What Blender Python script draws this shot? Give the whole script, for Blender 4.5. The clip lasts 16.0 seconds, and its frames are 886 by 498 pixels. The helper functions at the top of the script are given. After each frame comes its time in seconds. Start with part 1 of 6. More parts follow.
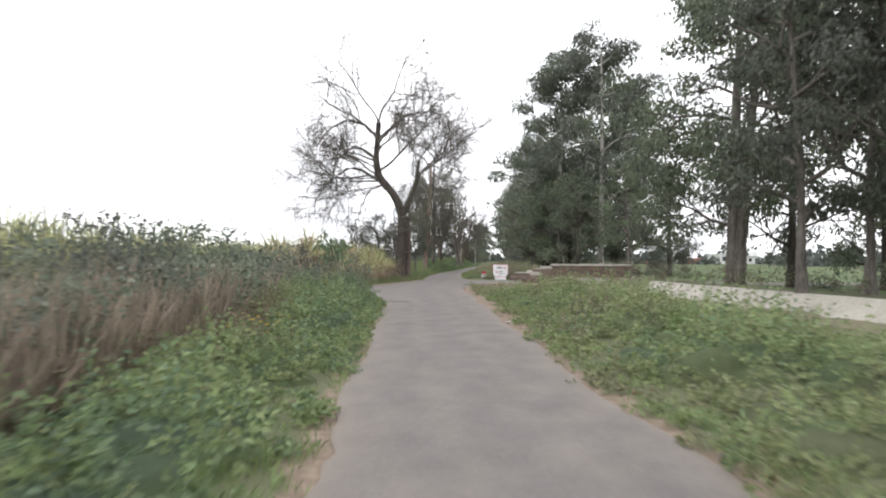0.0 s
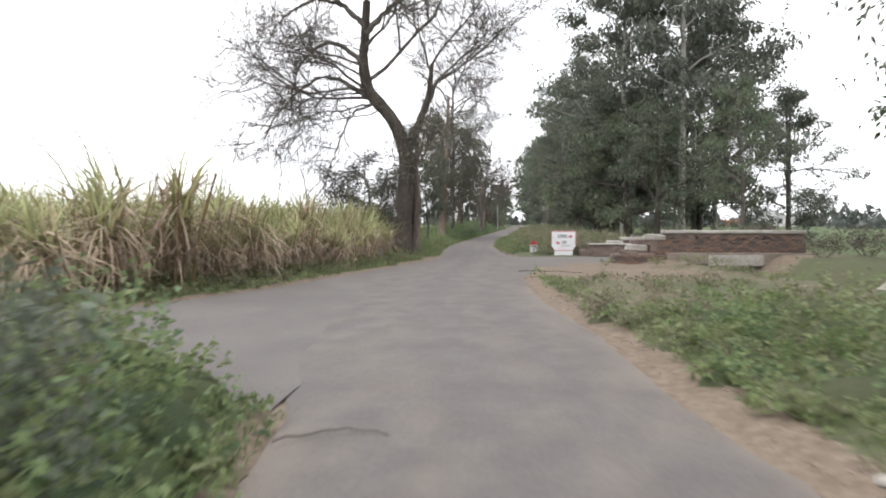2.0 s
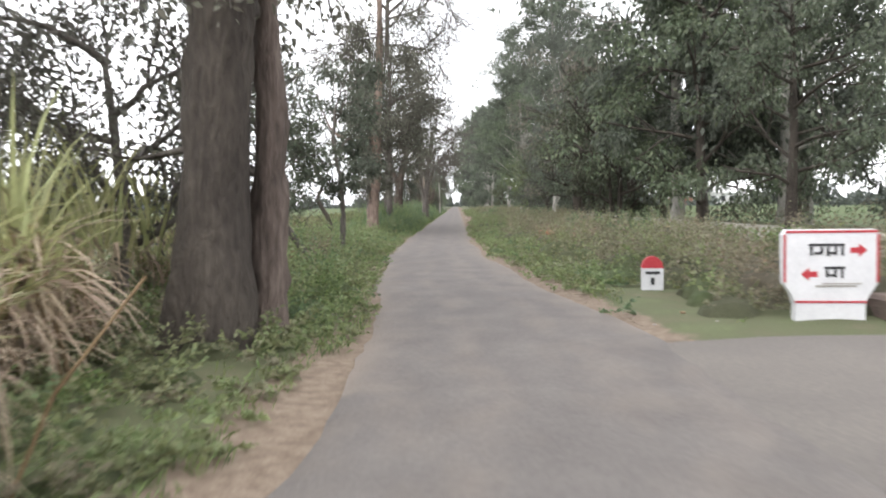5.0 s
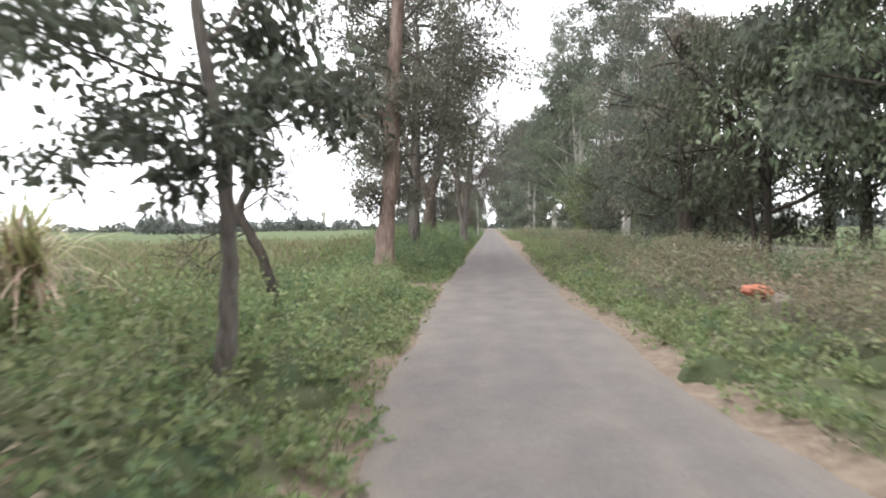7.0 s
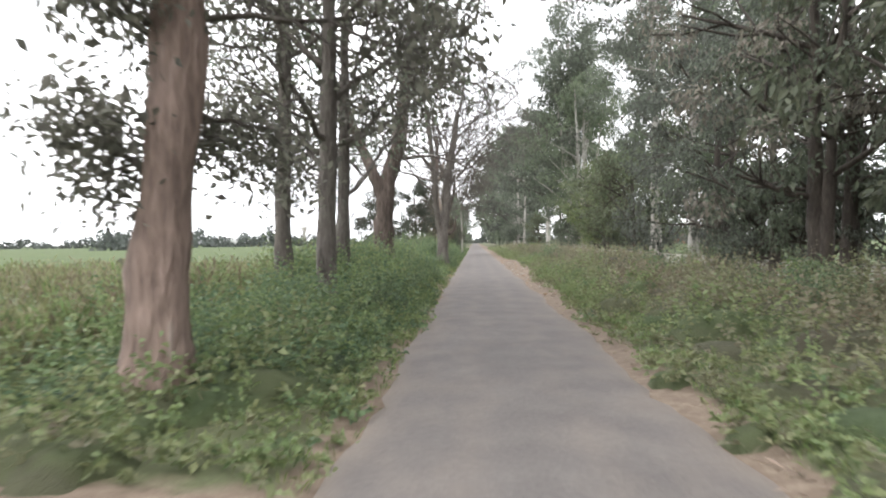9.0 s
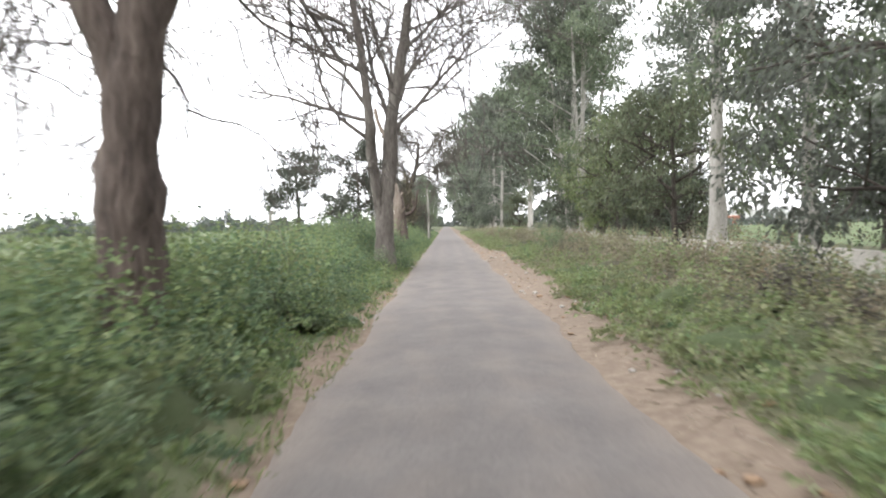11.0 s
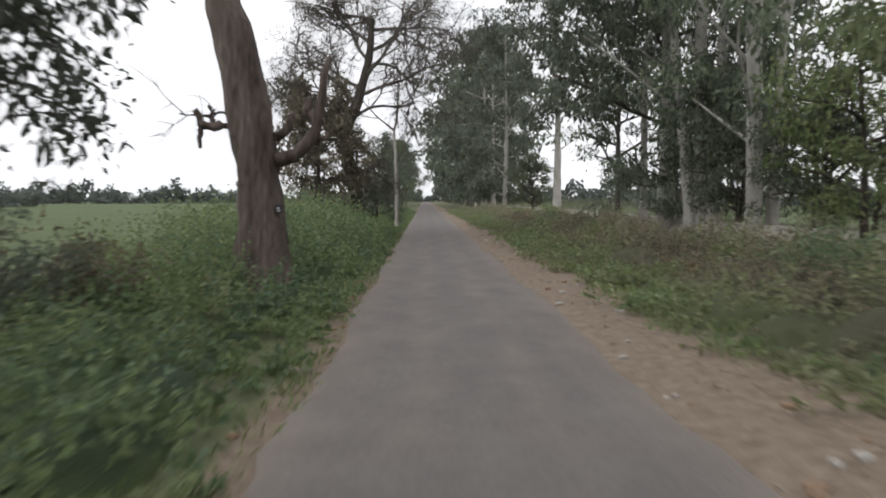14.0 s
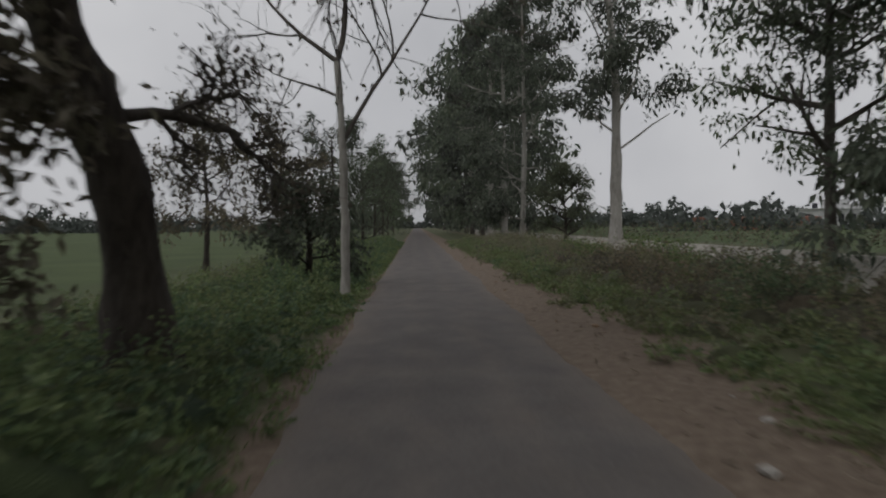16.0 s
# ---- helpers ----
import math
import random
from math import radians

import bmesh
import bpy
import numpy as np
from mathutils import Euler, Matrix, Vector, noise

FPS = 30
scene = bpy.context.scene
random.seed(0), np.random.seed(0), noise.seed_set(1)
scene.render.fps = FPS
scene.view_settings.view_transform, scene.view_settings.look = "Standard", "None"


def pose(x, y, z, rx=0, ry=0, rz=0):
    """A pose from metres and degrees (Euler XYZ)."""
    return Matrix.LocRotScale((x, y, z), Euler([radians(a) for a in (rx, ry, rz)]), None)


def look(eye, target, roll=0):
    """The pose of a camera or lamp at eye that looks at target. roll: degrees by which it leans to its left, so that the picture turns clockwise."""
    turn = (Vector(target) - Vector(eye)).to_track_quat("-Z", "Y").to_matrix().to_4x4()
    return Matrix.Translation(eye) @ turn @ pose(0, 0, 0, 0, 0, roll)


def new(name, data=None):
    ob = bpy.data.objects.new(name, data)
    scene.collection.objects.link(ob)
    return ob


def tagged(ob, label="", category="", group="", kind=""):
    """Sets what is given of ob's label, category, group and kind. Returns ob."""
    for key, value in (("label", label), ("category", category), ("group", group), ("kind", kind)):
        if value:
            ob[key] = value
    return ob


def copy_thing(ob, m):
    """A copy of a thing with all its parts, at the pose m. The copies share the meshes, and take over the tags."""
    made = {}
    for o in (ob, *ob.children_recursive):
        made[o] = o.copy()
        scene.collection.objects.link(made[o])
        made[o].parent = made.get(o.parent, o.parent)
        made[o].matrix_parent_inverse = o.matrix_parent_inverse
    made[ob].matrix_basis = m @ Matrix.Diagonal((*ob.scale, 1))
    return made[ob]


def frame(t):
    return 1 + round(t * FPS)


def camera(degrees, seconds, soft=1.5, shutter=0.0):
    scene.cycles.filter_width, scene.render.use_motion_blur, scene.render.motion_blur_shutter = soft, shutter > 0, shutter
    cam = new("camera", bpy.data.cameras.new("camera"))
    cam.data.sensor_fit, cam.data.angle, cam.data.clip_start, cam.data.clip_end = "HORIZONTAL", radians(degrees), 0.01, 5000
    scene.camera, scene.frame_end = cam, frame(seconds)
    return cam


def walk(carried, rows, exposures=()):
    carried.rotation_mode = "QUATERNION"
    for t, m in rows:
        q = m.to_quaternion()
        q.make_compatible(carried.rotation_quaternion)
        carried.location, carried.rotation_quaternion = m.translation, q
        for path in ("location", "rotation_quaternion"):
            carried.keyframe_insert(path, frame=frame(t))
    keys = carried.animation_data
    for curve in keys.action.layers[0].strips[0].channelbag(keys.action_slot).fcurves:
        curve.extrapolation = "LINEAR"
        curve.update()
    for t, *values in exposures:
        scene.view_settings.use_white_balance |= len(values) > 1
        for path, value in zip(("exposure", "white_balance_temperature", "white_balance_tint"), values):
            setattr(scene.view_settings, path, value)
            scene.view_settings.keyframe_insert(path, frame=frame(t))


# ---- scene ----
cam = camera(58.0, 16.0, soft=2.0, shutter=0.3)
PATH = [
    (0, (6.337, 1.979, 1.55), (6.164, 3.971, 1.575), 0.3),
    (0.5, (5.735, 7.905, 1.55), (5.559, 9.897, 1.551), 0.3),
    (1, (5.146, 13.703, 1.55), (4.952, 15.694, 1.521), 0.1),
    (1.5, (4.448, 19.075, 1.55), (4.236, 21.063, 1.498), -0.1),
    (2, (3.745, 24.189, 1.55), (3.536, 26.177, 1.484), 0.0),
    (2.5, (3.01, 29.066, 1.55), (2.797, 31.054, 1.504), -0.6),
    (3, (2.347, 34.034, 1.55), (2.134, 36.022, 1.496), -1.3),
    (3.5, (1.855, 38.845, 1.55), (1.659, 40.833, 1.455), -1.7),
    (4, (1.41, 43.276, 1.55), (1.278, 45.269, 1.439), -2.5),
    (4.2, (1.294, 45.05, 1.55), (1.23, 47.045, 1.437), -2.3),
    (6.3, (-0.104, 62.127, 1.55), (-0.177, 64.123, 1.455), 0.9),
    (6.5, (-0.181, 63.715, 1.55), (-0.277, 65.711, 1.471), 0.6),
    (7, (-0.312, 67.832, 1.55), (-0.429, 69.828, 1.493), -0.6),
    (7.5, (-0.426, 72.238, 1.55), (-0.56, 74.233, 1.525), 0.3),
    (8, (-0.551, 76.703, 1.55), (-0.694, 78.698, 1.539), -1.2),
    (8.5, (-0.623, 80.562, 1.55), (-0.711, 82.56, 1.538), -0.8),
    (8.7, (-0.598, 82.097, 1.55), (-0.68, 84.095, 1.536), -0.7),
    (10.8, (-0.281, 100.458, 1.55), (-0.301, 102.457, 1.485), -1.0),
    (11, (-0.306, 102.8, 1.55), (-0.314, 104.799, 1.487), -1.0),
    (11.5, (-0.324, 108.735, 1.55), (-0.299, 110.732, 1.448), -1.0),
    (12, (-0.301, 114.345, 1.55), (-0.3, 116.341, 1.424), -0.8),
    (12.5, (-0.392, 120.792, 1.55), (-0.386, 122.787, 1.415), -0.5),
    (13, (-0.389, 126.98, 1.55), (-0.382, 128.975, 1.403), 0.1),
    (13.5, (-0.521, 133.617, 1.55), (-0.483, 135.612, 1.413), -0.0),
    (14, (-0.542, 140.297, 1.55), (-0.496, 142.292, 1.424), -0.1),
    (14.5, (-0.502, 146.385, 1.55), (-0.474, 148.382, 1.436), 0.1),
    (15, (-0.401, 152.282, 1.55), (-0.365, 154.279, 1.446), -0.2),
    (15.5, (-0.397, 158.2, 1.55), (-0.36, 160.198, 1.468), -0.4),
    (16, (-0.447, 164.597, 1.55), (-0.38, 166.595, 1.489), -0.6),
]
# exposures: the phone's camera darkens after the fourteenth second
walk(cam, [(t, look(eye, target, roll)) for t, eye, target, roll in PATH],
     exposures=[(0.0, 0.0), (2.5, 0.05), (3.5, 0.2), (4.2, 0.3), (6.5, 0.55), (8.0, 0.47), (8.7, 0.5), (11.0, 0.75), (11.5, 0.58), (12.5, 0.32), (13.0, 0.02), (13.5, -0.25), (14.0, -0.6), (14.4, -1.5), (15.0, -2.08), (15.4, -2.35), (16.0, -1.95)])

# ---------------------------------------------------------------- world and light
world = bpy.data.worlds.new("overcast_sky")
scene.world = world
world.use_nodes = True
wn, wl = world.node_tree.nodes, world.node_tree.links
wn.clear()
sky = wn.new("ShaderNodeTexSky")
sky.sky_type, sky.sun_disc = "NISHITA", False
sky.sun_elevation, sky.sun_rotation = radians(52), radians(215)
sky.air_density, sky.dust_density, sky.ozone_density = 1.0, 4.0, 1.0
pale = wn.new("ShaderNodeHueSaturation")
pale.inputs["Saturation"].default_value = 0.12
cloud_tex = wn.new("ShaderNodeTexNoise")
cloud_tex.inputs["Scale"].default_value, cloud_tex.inputs["Detail"].default_value = 2.2, 6
cloud_ramp = wn.new("ShaderNodeValToRGB")
cloud_ramp.color_ramp.elements[0].color = (11.8, 12.0, 12.7, 1)
cloud_ramp.color_ramp.elements[1].color = (18.6, 18.6, 19.0, 1)
cloud_ramp.color_ramp.elements[0].position, cloud_ramp.color_ramp.elements[1].position = 0.3, 0.75
cloud_mix = wn.new("ShaderNodeMixRGB")
cloud_mix.inputs[0].default_value = 0.85
sky_bg = wn.new("ShaderNodeBackground")
sky_bg.inputs["Strength"].default_value = 0.15
sky_out = wn.new("ShaderNodeOutputWorld")
wl.new(sky.outputs[0], pale.inputs["Color"])
wl.new(pale.outputs[0], cloud_mix.inputs[1])
wl.new(cloud_tex.outputs["Fac"], cloud_ramp.inputs[0])
wl.new(cloud_ramp.outputs[0], cloud_mix.inputs[2])
wl.new(cloud_mix.outputs[0], sky_bg.inputs["Color"])
wl.new(sky_bg.outputs[0], sky_out.inputs["Surface"])
sun = new("sun", bpy.data.lights.new("sun", "SUN"))
sun.data.energy, sun.data.angle, sun.data.color = 0.9, radians(25), (1.0, 0.97, 0.92)
sun.matrix_world = look((0, 0, 60), (18, 25, 12))

# ---------------------------------------------------------------- materials


def grained(name, stops, scale=4.0, stretch=(1, 1, 1), rough=0.85, bump=0.3, fine=9.0, island=0.0, leafy=False, spec=0.3, vary=0.0):
    """Two scales of noise over a ramp of colours, with relief; island: spread of brightness from piece to piece."""
    m = bpy.data.materials.new(name)
    m.use_nodes = True
    n, l = m.node_tree.nodes, m.node_tree.links
    bsdf = n["Principled BSDF"]
    bsdf.inputs["Roughness"].default_value = rough
    bsdf.inputs["Specular IOR Level"].default_value = spec
    tc, mp = n.new("ShaderNodeTexCoord"), n.new("ShaderNodeMapping")
    mp.inputs["Scale"].default_value = stretch
    l.new(tc.outputs["Object"], mp.inputs["Vector"])
    big, small = n.new("ShaderNodeTexNoise"), n.new("ShaderNodeTexNoise")
    for tex, sc in ((big, scale), (small, scale * fine)):
        tex.inputs["Scale"].default_value, tex.inputs["Detail"].default_value = sc, 5
        l.new(mp.outputs[0], tex.inputs["Vector"])
    add = n.new("ShaderNodeMath")
    add.operation = "MULTIPLY_ADD"
    add.inputs[1].default_value = 0.55
    half = n.new("ShaderNodeMath")
    half.operation = "MULTIPLY"
    half.inputs[1].default_value = 0.45
    l.new(small.outputs["Fac"], half.inputs[0])
    l.new(big.outputs["Fac"], add.inputs[0])
    l.new(half.outputs[0], add.inputs[2])
    ramp = n.new("ShaderNodeValToRGB")
    els = ramp.color_ramp.elements
    while len(els) < len(stops):
        els.new(0.5)
    for k, col in enumerate(stops):
        els[k].position = 0.3 + 0.4 * k / max(1, len(stops) - 1)
        els[k].color = (*col, 1)
    l.new(add.outputs[0], ramp.inputs[0])
    colour = ramp.outputs[0]
    if island:
        geo, rng_v = n.new("ShaderNodeNewGeometry"), n.new("ShaderNodeMapRange")
        rng_v.inputs["To Min"].default_value, rng_v.inputs["To Max"].default_value = 1 - island, 1 + island
        l.new(geo.outputs["Random Per Island"], rng_v.inputs["Value"])
        hs = n.new("ShaderNodeHueSaturation")
        l.new(rng_v.outputs[0], hs.inputs["Value"])
        rng_h = n.new("ShaderNodeMapRange")
        rng_h.inputs["To Min"].default_value, rng_h.inputs["To Max"].default_value = 0.5 + 0.035 * island, 0.5 - 0.07 * island
        wrap = n.new("ShaderNodeMath")
        wrap.operation = "FRACT"
        mul = n.new("ShaderNodeMath")
        mul.operation = "MULTIPLY"
        mul.inputs[1].default_value = 7.31
        l.new(geo.outputs["Random Per Island"], mul.inputs[0])
        l.new(mul.outputs[0], wrap.inputs[0])
        l.new(wrap.outputs[0], rng_h.inputs["Value"])
        l.new(rng_h.outputs[0], hs.inputs["Hue"])
        l.new(colour, hs.inputs["Color"])
        colour = hs.outputs[0]
    if vary:
        info, rng_o, hv = n.new("ShaderNodeObjectInfo"), n.new("ShaderNodeMapRange"), n.new("ShaderNodeHueSaturation")
        rng_o.inputs["To Min"].default_value, rng_o.inputs["To Max"].default_value = 1 - vary, 1 + vary
        l.new(info.outputs["Random"], rng_o.inputs["Value"])
        l.new(rng_o.outputs[0], hv.inputs["Value"])
        l.new(rng_o.outputs[0], hv.inputs["Saturation"])
        l.new(colour, hv.inputs["Color"])
        colour = hv.outputs[0]
    l.new(colour, bsdf.inputs["Base Color"])
    if bump:
        bp = n.new("ShaderNodeBump")
        bp.inputs["Strength"].default_value, bp.inputs["Distance"].default_value = min(bump, 1.0), 0.03 if bump < 0.85 else 0.09
        l.new(small.outputs["Fac"], bp.inputs["Height"])
        l.new(bp.outputs[0], bsdf.inputs["Normal"])
    if leafy:
        tr, mx = n.new("ShaderNodeBsdfTranslucent"), n.new("ShaderNodeMixShader")
        mx.inputs[0].default_value = 0.38
        l.new(colour, tr.inputs["Color"])
        l.new(bsdf.outputs[0], mx.inputs[1])
        l.new(tr.outputs[0], mx.inputs[2])
        l.new(mx.outputs[0], n["Material Output"].inputs["Surface"])
    return m


def leaf_material(name, dark, light, island=0.45, vary=0.0):
    return grained(name, [dark, light], scale=0.6, rough=0.55, bump=0, fine=6, island=island, leafy=True, spec=0.35, vary=vary)


M_ASPHALT = grained("worn_asphalt", [(0.098, 0.089, 0.085), (0.126, 0.115, 0.108), (0.158, 0.144, 0.133)], scale=0.6, stretch=(1.0, 0.6, 1), fine=45, rough=0.9, bump=0.35)
M_SIDE_ROAD = grained("dusty_asphalt", [(0.1, 0.09, 0.084), (0.13, 0.118, 0.108), (0.17, 0.152, 0.134)], scale=0.4, fine=50, rough=0.92, bump=0.3)


def dusted(m):
    """Sandy dust blown over the broken edges of a road, and paler wheel tracks."""
    n, l = m.node_tree.nodes, m.node_tree.links
    bsdf = n["Principled BSDF"]
    old = bsdf.inputs["Base Color"].links[0].from_socket
    at, curve, tex, add, mix, tc = n.new("ShaderNodeAttribute"), n.new("ShaderNodeValToRGB"), n.new("ShaderNodeTexNoise"), n.new("ShaderNodeMath"), n.new("ShaderNodeMixRGB"), n.new("ShaderNodeTexCoord")
    at.attribute_name = "across"
    els = curve.color_ramp.elements
    for pos, val in ((0.03, 0.42), (0.08, 0.26), (0.24, 0.1), (0.34, 0.2), (0.5, 0.03), (0.66, 0.2), (0.76, 0.1), (0.92, 0.26), (0.97, 0.42)):
        els.new(pos).color = (val, val, val, 1)
    els[0].color = els[-1].color = (0.6, 0.6, 0.6, 1)
    tex.inputs["Scale"].default_value, tex.inputs["Detail"].default_value = 1.3, 7
    run = n.new("ShaderNodeMapping")
    run.inputs["Scale"].default_value = (1.6, 0.7, 1)
    l.new(tc.outputs["Object"], run.inputs["Vector"])
    l.new(run.outputs[0], tex.inputs["Vector"])
    l.new(at.outputs["Fac"], curve.inputs[0])
    add.operation, add.use_clamp = "MULTIPLY_ADD", True
    add.inputs[1].default_value = 0.75
    shift = n.new("ShaderNodeMath")
    shift.operation = "SUBTRACT"
    shift.inputs[1].default_value = 0.47
    l.new(tex.outputs["Fac"], add.inputs[0])
    l.new(curve.outputs[0], shift.inputs[0])
    l.new(shift.outputs[0], add.inputs[2])
    mix.inputs[2].default_value = (0.235, 0.195, 0.16, 1)
    l.new(add.outputs[0], mix.inputs[0])
    l.new(old, mix.inputs[1])
    l.new(mix.outputs[0], bsdf.inputs["Base Color"])
    return m


M_ROAD = dusted(grained("dusty_edged_asphalt", [(0.094, 0.085, 0.081), (0.119, 0.108, 0.102), (0.147, 0.134, 0.125)], scale=1.7, stretch=(1.0, 0.7, 1), fine=14, rough=0.9, bump=0.4))
M_DUST = grained("sandy_soil", [(0.2, 0.125, 0.08), (0.29, 0.195, 0.125), (0.38, 0.28, 0.19)], scale=1.1, fine=14, bump=0.6)
M_HEAP = grained("pale_earth", [(0.12, 0.1, 0.078), (0.17, 0.145, 0.118), (0.23, 0.2, 0.168)], scale=2.5, fine=9, bump=0.7)
M_CONCRETE = grained("weathered_concrete", [(0.22, 0.21, 0.18), (0.33, 0.31, 0.27), (0.42, 0.4, 0.35)], scale=0.7, fine=12, bump=0.25)
M_STAINED = grained("earth_stained_concrete", [(0.15, 0.122, 0.098), (0.21, 0.178, 0.148), (0.28, 0.242, 0.205)], scale=1.3, fine=9, bump=0.4)
M_BRICK = grained("old_brickwork", [(0.075, 0.056, 0.05), (0.15, 0.112, 0.097), (0.24, 0.195, 0.17)], scale=1.6, stretch=(1, 1, 3.2), fine=7, bump=0.8)
M_CAP = grained("chipped_concrete_cap", [(0.25, 0.235, 0.21), (0.36, 0.34, 0.31), (0.46, 0.44, 0.4)], scale=2.2, fine=8, bump=0.4)
M_WHITE = grained("white_paint", [(0.6, 0.6, 0.62), (0.74, 0.74, 0.76)], scale=3, fine=9, rough=0.6, bump=0.08)
M_RED = grained("red_paint", [(0.38, 0.03, 0.045), (0.5, 0.06, 0.07)], scale=6, rough=0.6, bump=0.05)
M_INK = grained("black_paint", [(0.02, 0.02, 0.022), (0.045, 0.045, 0.05)], scale=6, rough=0.6, bump=0.05)
M_BARK_GREY = grained("grey_bark", [(0.03, 0.026, 0.023), (0.095, 0.083, 0.073), (0.14, 0.124, 0.11), (0.24, 0.225, 0.2)], scale=3.4, stretch=(1, 1, 0.3), fine=4.5, bump=0.9)
M_BARK_RED = grained("reddish_bark", [(0.026, 0.02, 0.018), (0.08, 0.062, 0.053), (0.135, 0.105, 0.09), (0.22, 0.18, 0.157)], scale=3.2, stretch=(1, 1, 0.22), fine=4.5, bump=0.9)
M_BARK_PINK = grained("pinkish_flaking_bark", [(0.06, 0.043, 0.036), (0.17, 0.125, 0.104), (0.26, 0.193, 0.16), (0.36, 0.295, 0.26)], scale=3.2, stretch=(1, 1, 0.22), fine=4.5, bump=0.9)
M_BARK_PALE = grained("pale_bark", [(0.2, 0.185, 0.165), (0.34, 0.322, 0.295), (0.47, 0.452, 0.42)], scale=1.6, stretch=(1, 1, 0.35), fine=7, bump=0.4)
M_BARK_TAN = grained("tan_bark", [(0.12, 0.095, 0.078), (0.22, 0.18, 0.148), (0.31, 0.268, 0.23)], scale=2.2, stretch=(1, 1, 0.35), fine=6, bump=0.7)
M_BARK_DARK = grained("dark_bark", [(0.028, 0.023, 0.02), (0.06, 0.05, 0.042), (0.1, 0.085, 0.07)], scale=2.8, stretch=(1, 1, 0.3), fine=6, bump=0.9)
M_TWIG = grained("bare_twigs", [(0.07, 0.06, 0.052), (0.14, 0.12, 0.105)], scale=3, bump=0)
M_LEAF_DARK = leaf_material("dark_tree_leaves", (0.074, 0.09, 0.064), (0.142, 0.166, 0.116), vary=0.28)
M_LEAF_GREY = leaf_material("grey_green_leaves", (0.09, 0.105, 0.083), (0.168, 0.19, 0.145), vary=0.28)
M_LEAF_BROWN = leaf_material("brownish_leaves", (0.095, 0.086, 0.064), (0.165, 0.15, 0.112), vary=0.28)
M_LEAF_RUST = leaf_material("rusty_brown_leaves", (0.12, 0.112, 0.09), (0.205, 0.19, 0.155), vary=0.15)
M_LEAF_DUSTY = leaf_material("dusty_leaves", (0.1, 0.1, 0.08), (0.178, 0.176, 0.14), vary=0.2)
M_LEAF_BRIGHT = leaf_material("fresh_leaves", (0.088, 0.108, 0.06), (0.155, 0.182, 0.1), vary=0.28)
M_WEED = leaf_material("weed_leaves", (0.095, 0.14, 0.052), (0.175, 0.24, 0.09), island=0.5)
M_WEED_DEEP = leaf_material("deep_green_weed_leaves", (0.1, 0.14, 0.08), (0.178, 0.235, 0.132), island=0.5)
M_WEED_DRY = leaf_material("dry_weed_leaves", (0.13, 0.112, 0.07), (0.23, 0.195, 0.13), island=0.4)
M_MEADOW = leaf_material("meadow_grass_blades", (0.15, 0.158, 0.082), (0.25, 0.252, 0.138), island=0.3)
M_CANE = leaf_material("cane_blades", (0.235, 0.255, 0.12), (0.42, 0.43, 0.22), island=0.45)
M_CANE_DRY = leaf_material("dry_cane_leaves", (0.3, 0.235, 0.165), (0.52, 0.435, 0.325), island=0.4)
M_STALK = grained("cane_stalks", [(0.14, 0.09, 0.05), (0.25, 0.18, 0.1)], scale=3, bump=0.2)
# distance haze is mixed into this leaf colour: paler, greyer green
M_HAZED_LEAF = leaf_material("haze_tinted_distant_leaves", (0.09, 0.104, 0.094), (0.135, 0.15, 0.135), island=0.3)
M_PLASTER = grained("white_plaster", [(0.5, 0.5, 0.5), (0.65, 0.65, 0.64)], scale=0.8, bump=0.1)
M_WINDOW = grained("dark_window", [(0.03, 0.032, 0.035), (0.06, 0.06, 0.065)], scale=2, rough=0.2, bump=0)
M_ROOF_TANK = grained("dark_plastic", [(0.03, 0.03, 0.035), (0.06, 0.06, 0.07)], scale=2, rough=0.5, bump=0)
M_ORANGE = grained("faded_orange_plastic", [(0.3, 0.1, 0.06), (0.42, 0.16, 0.1)], scale=4, rough=0.5, bump=0.1)


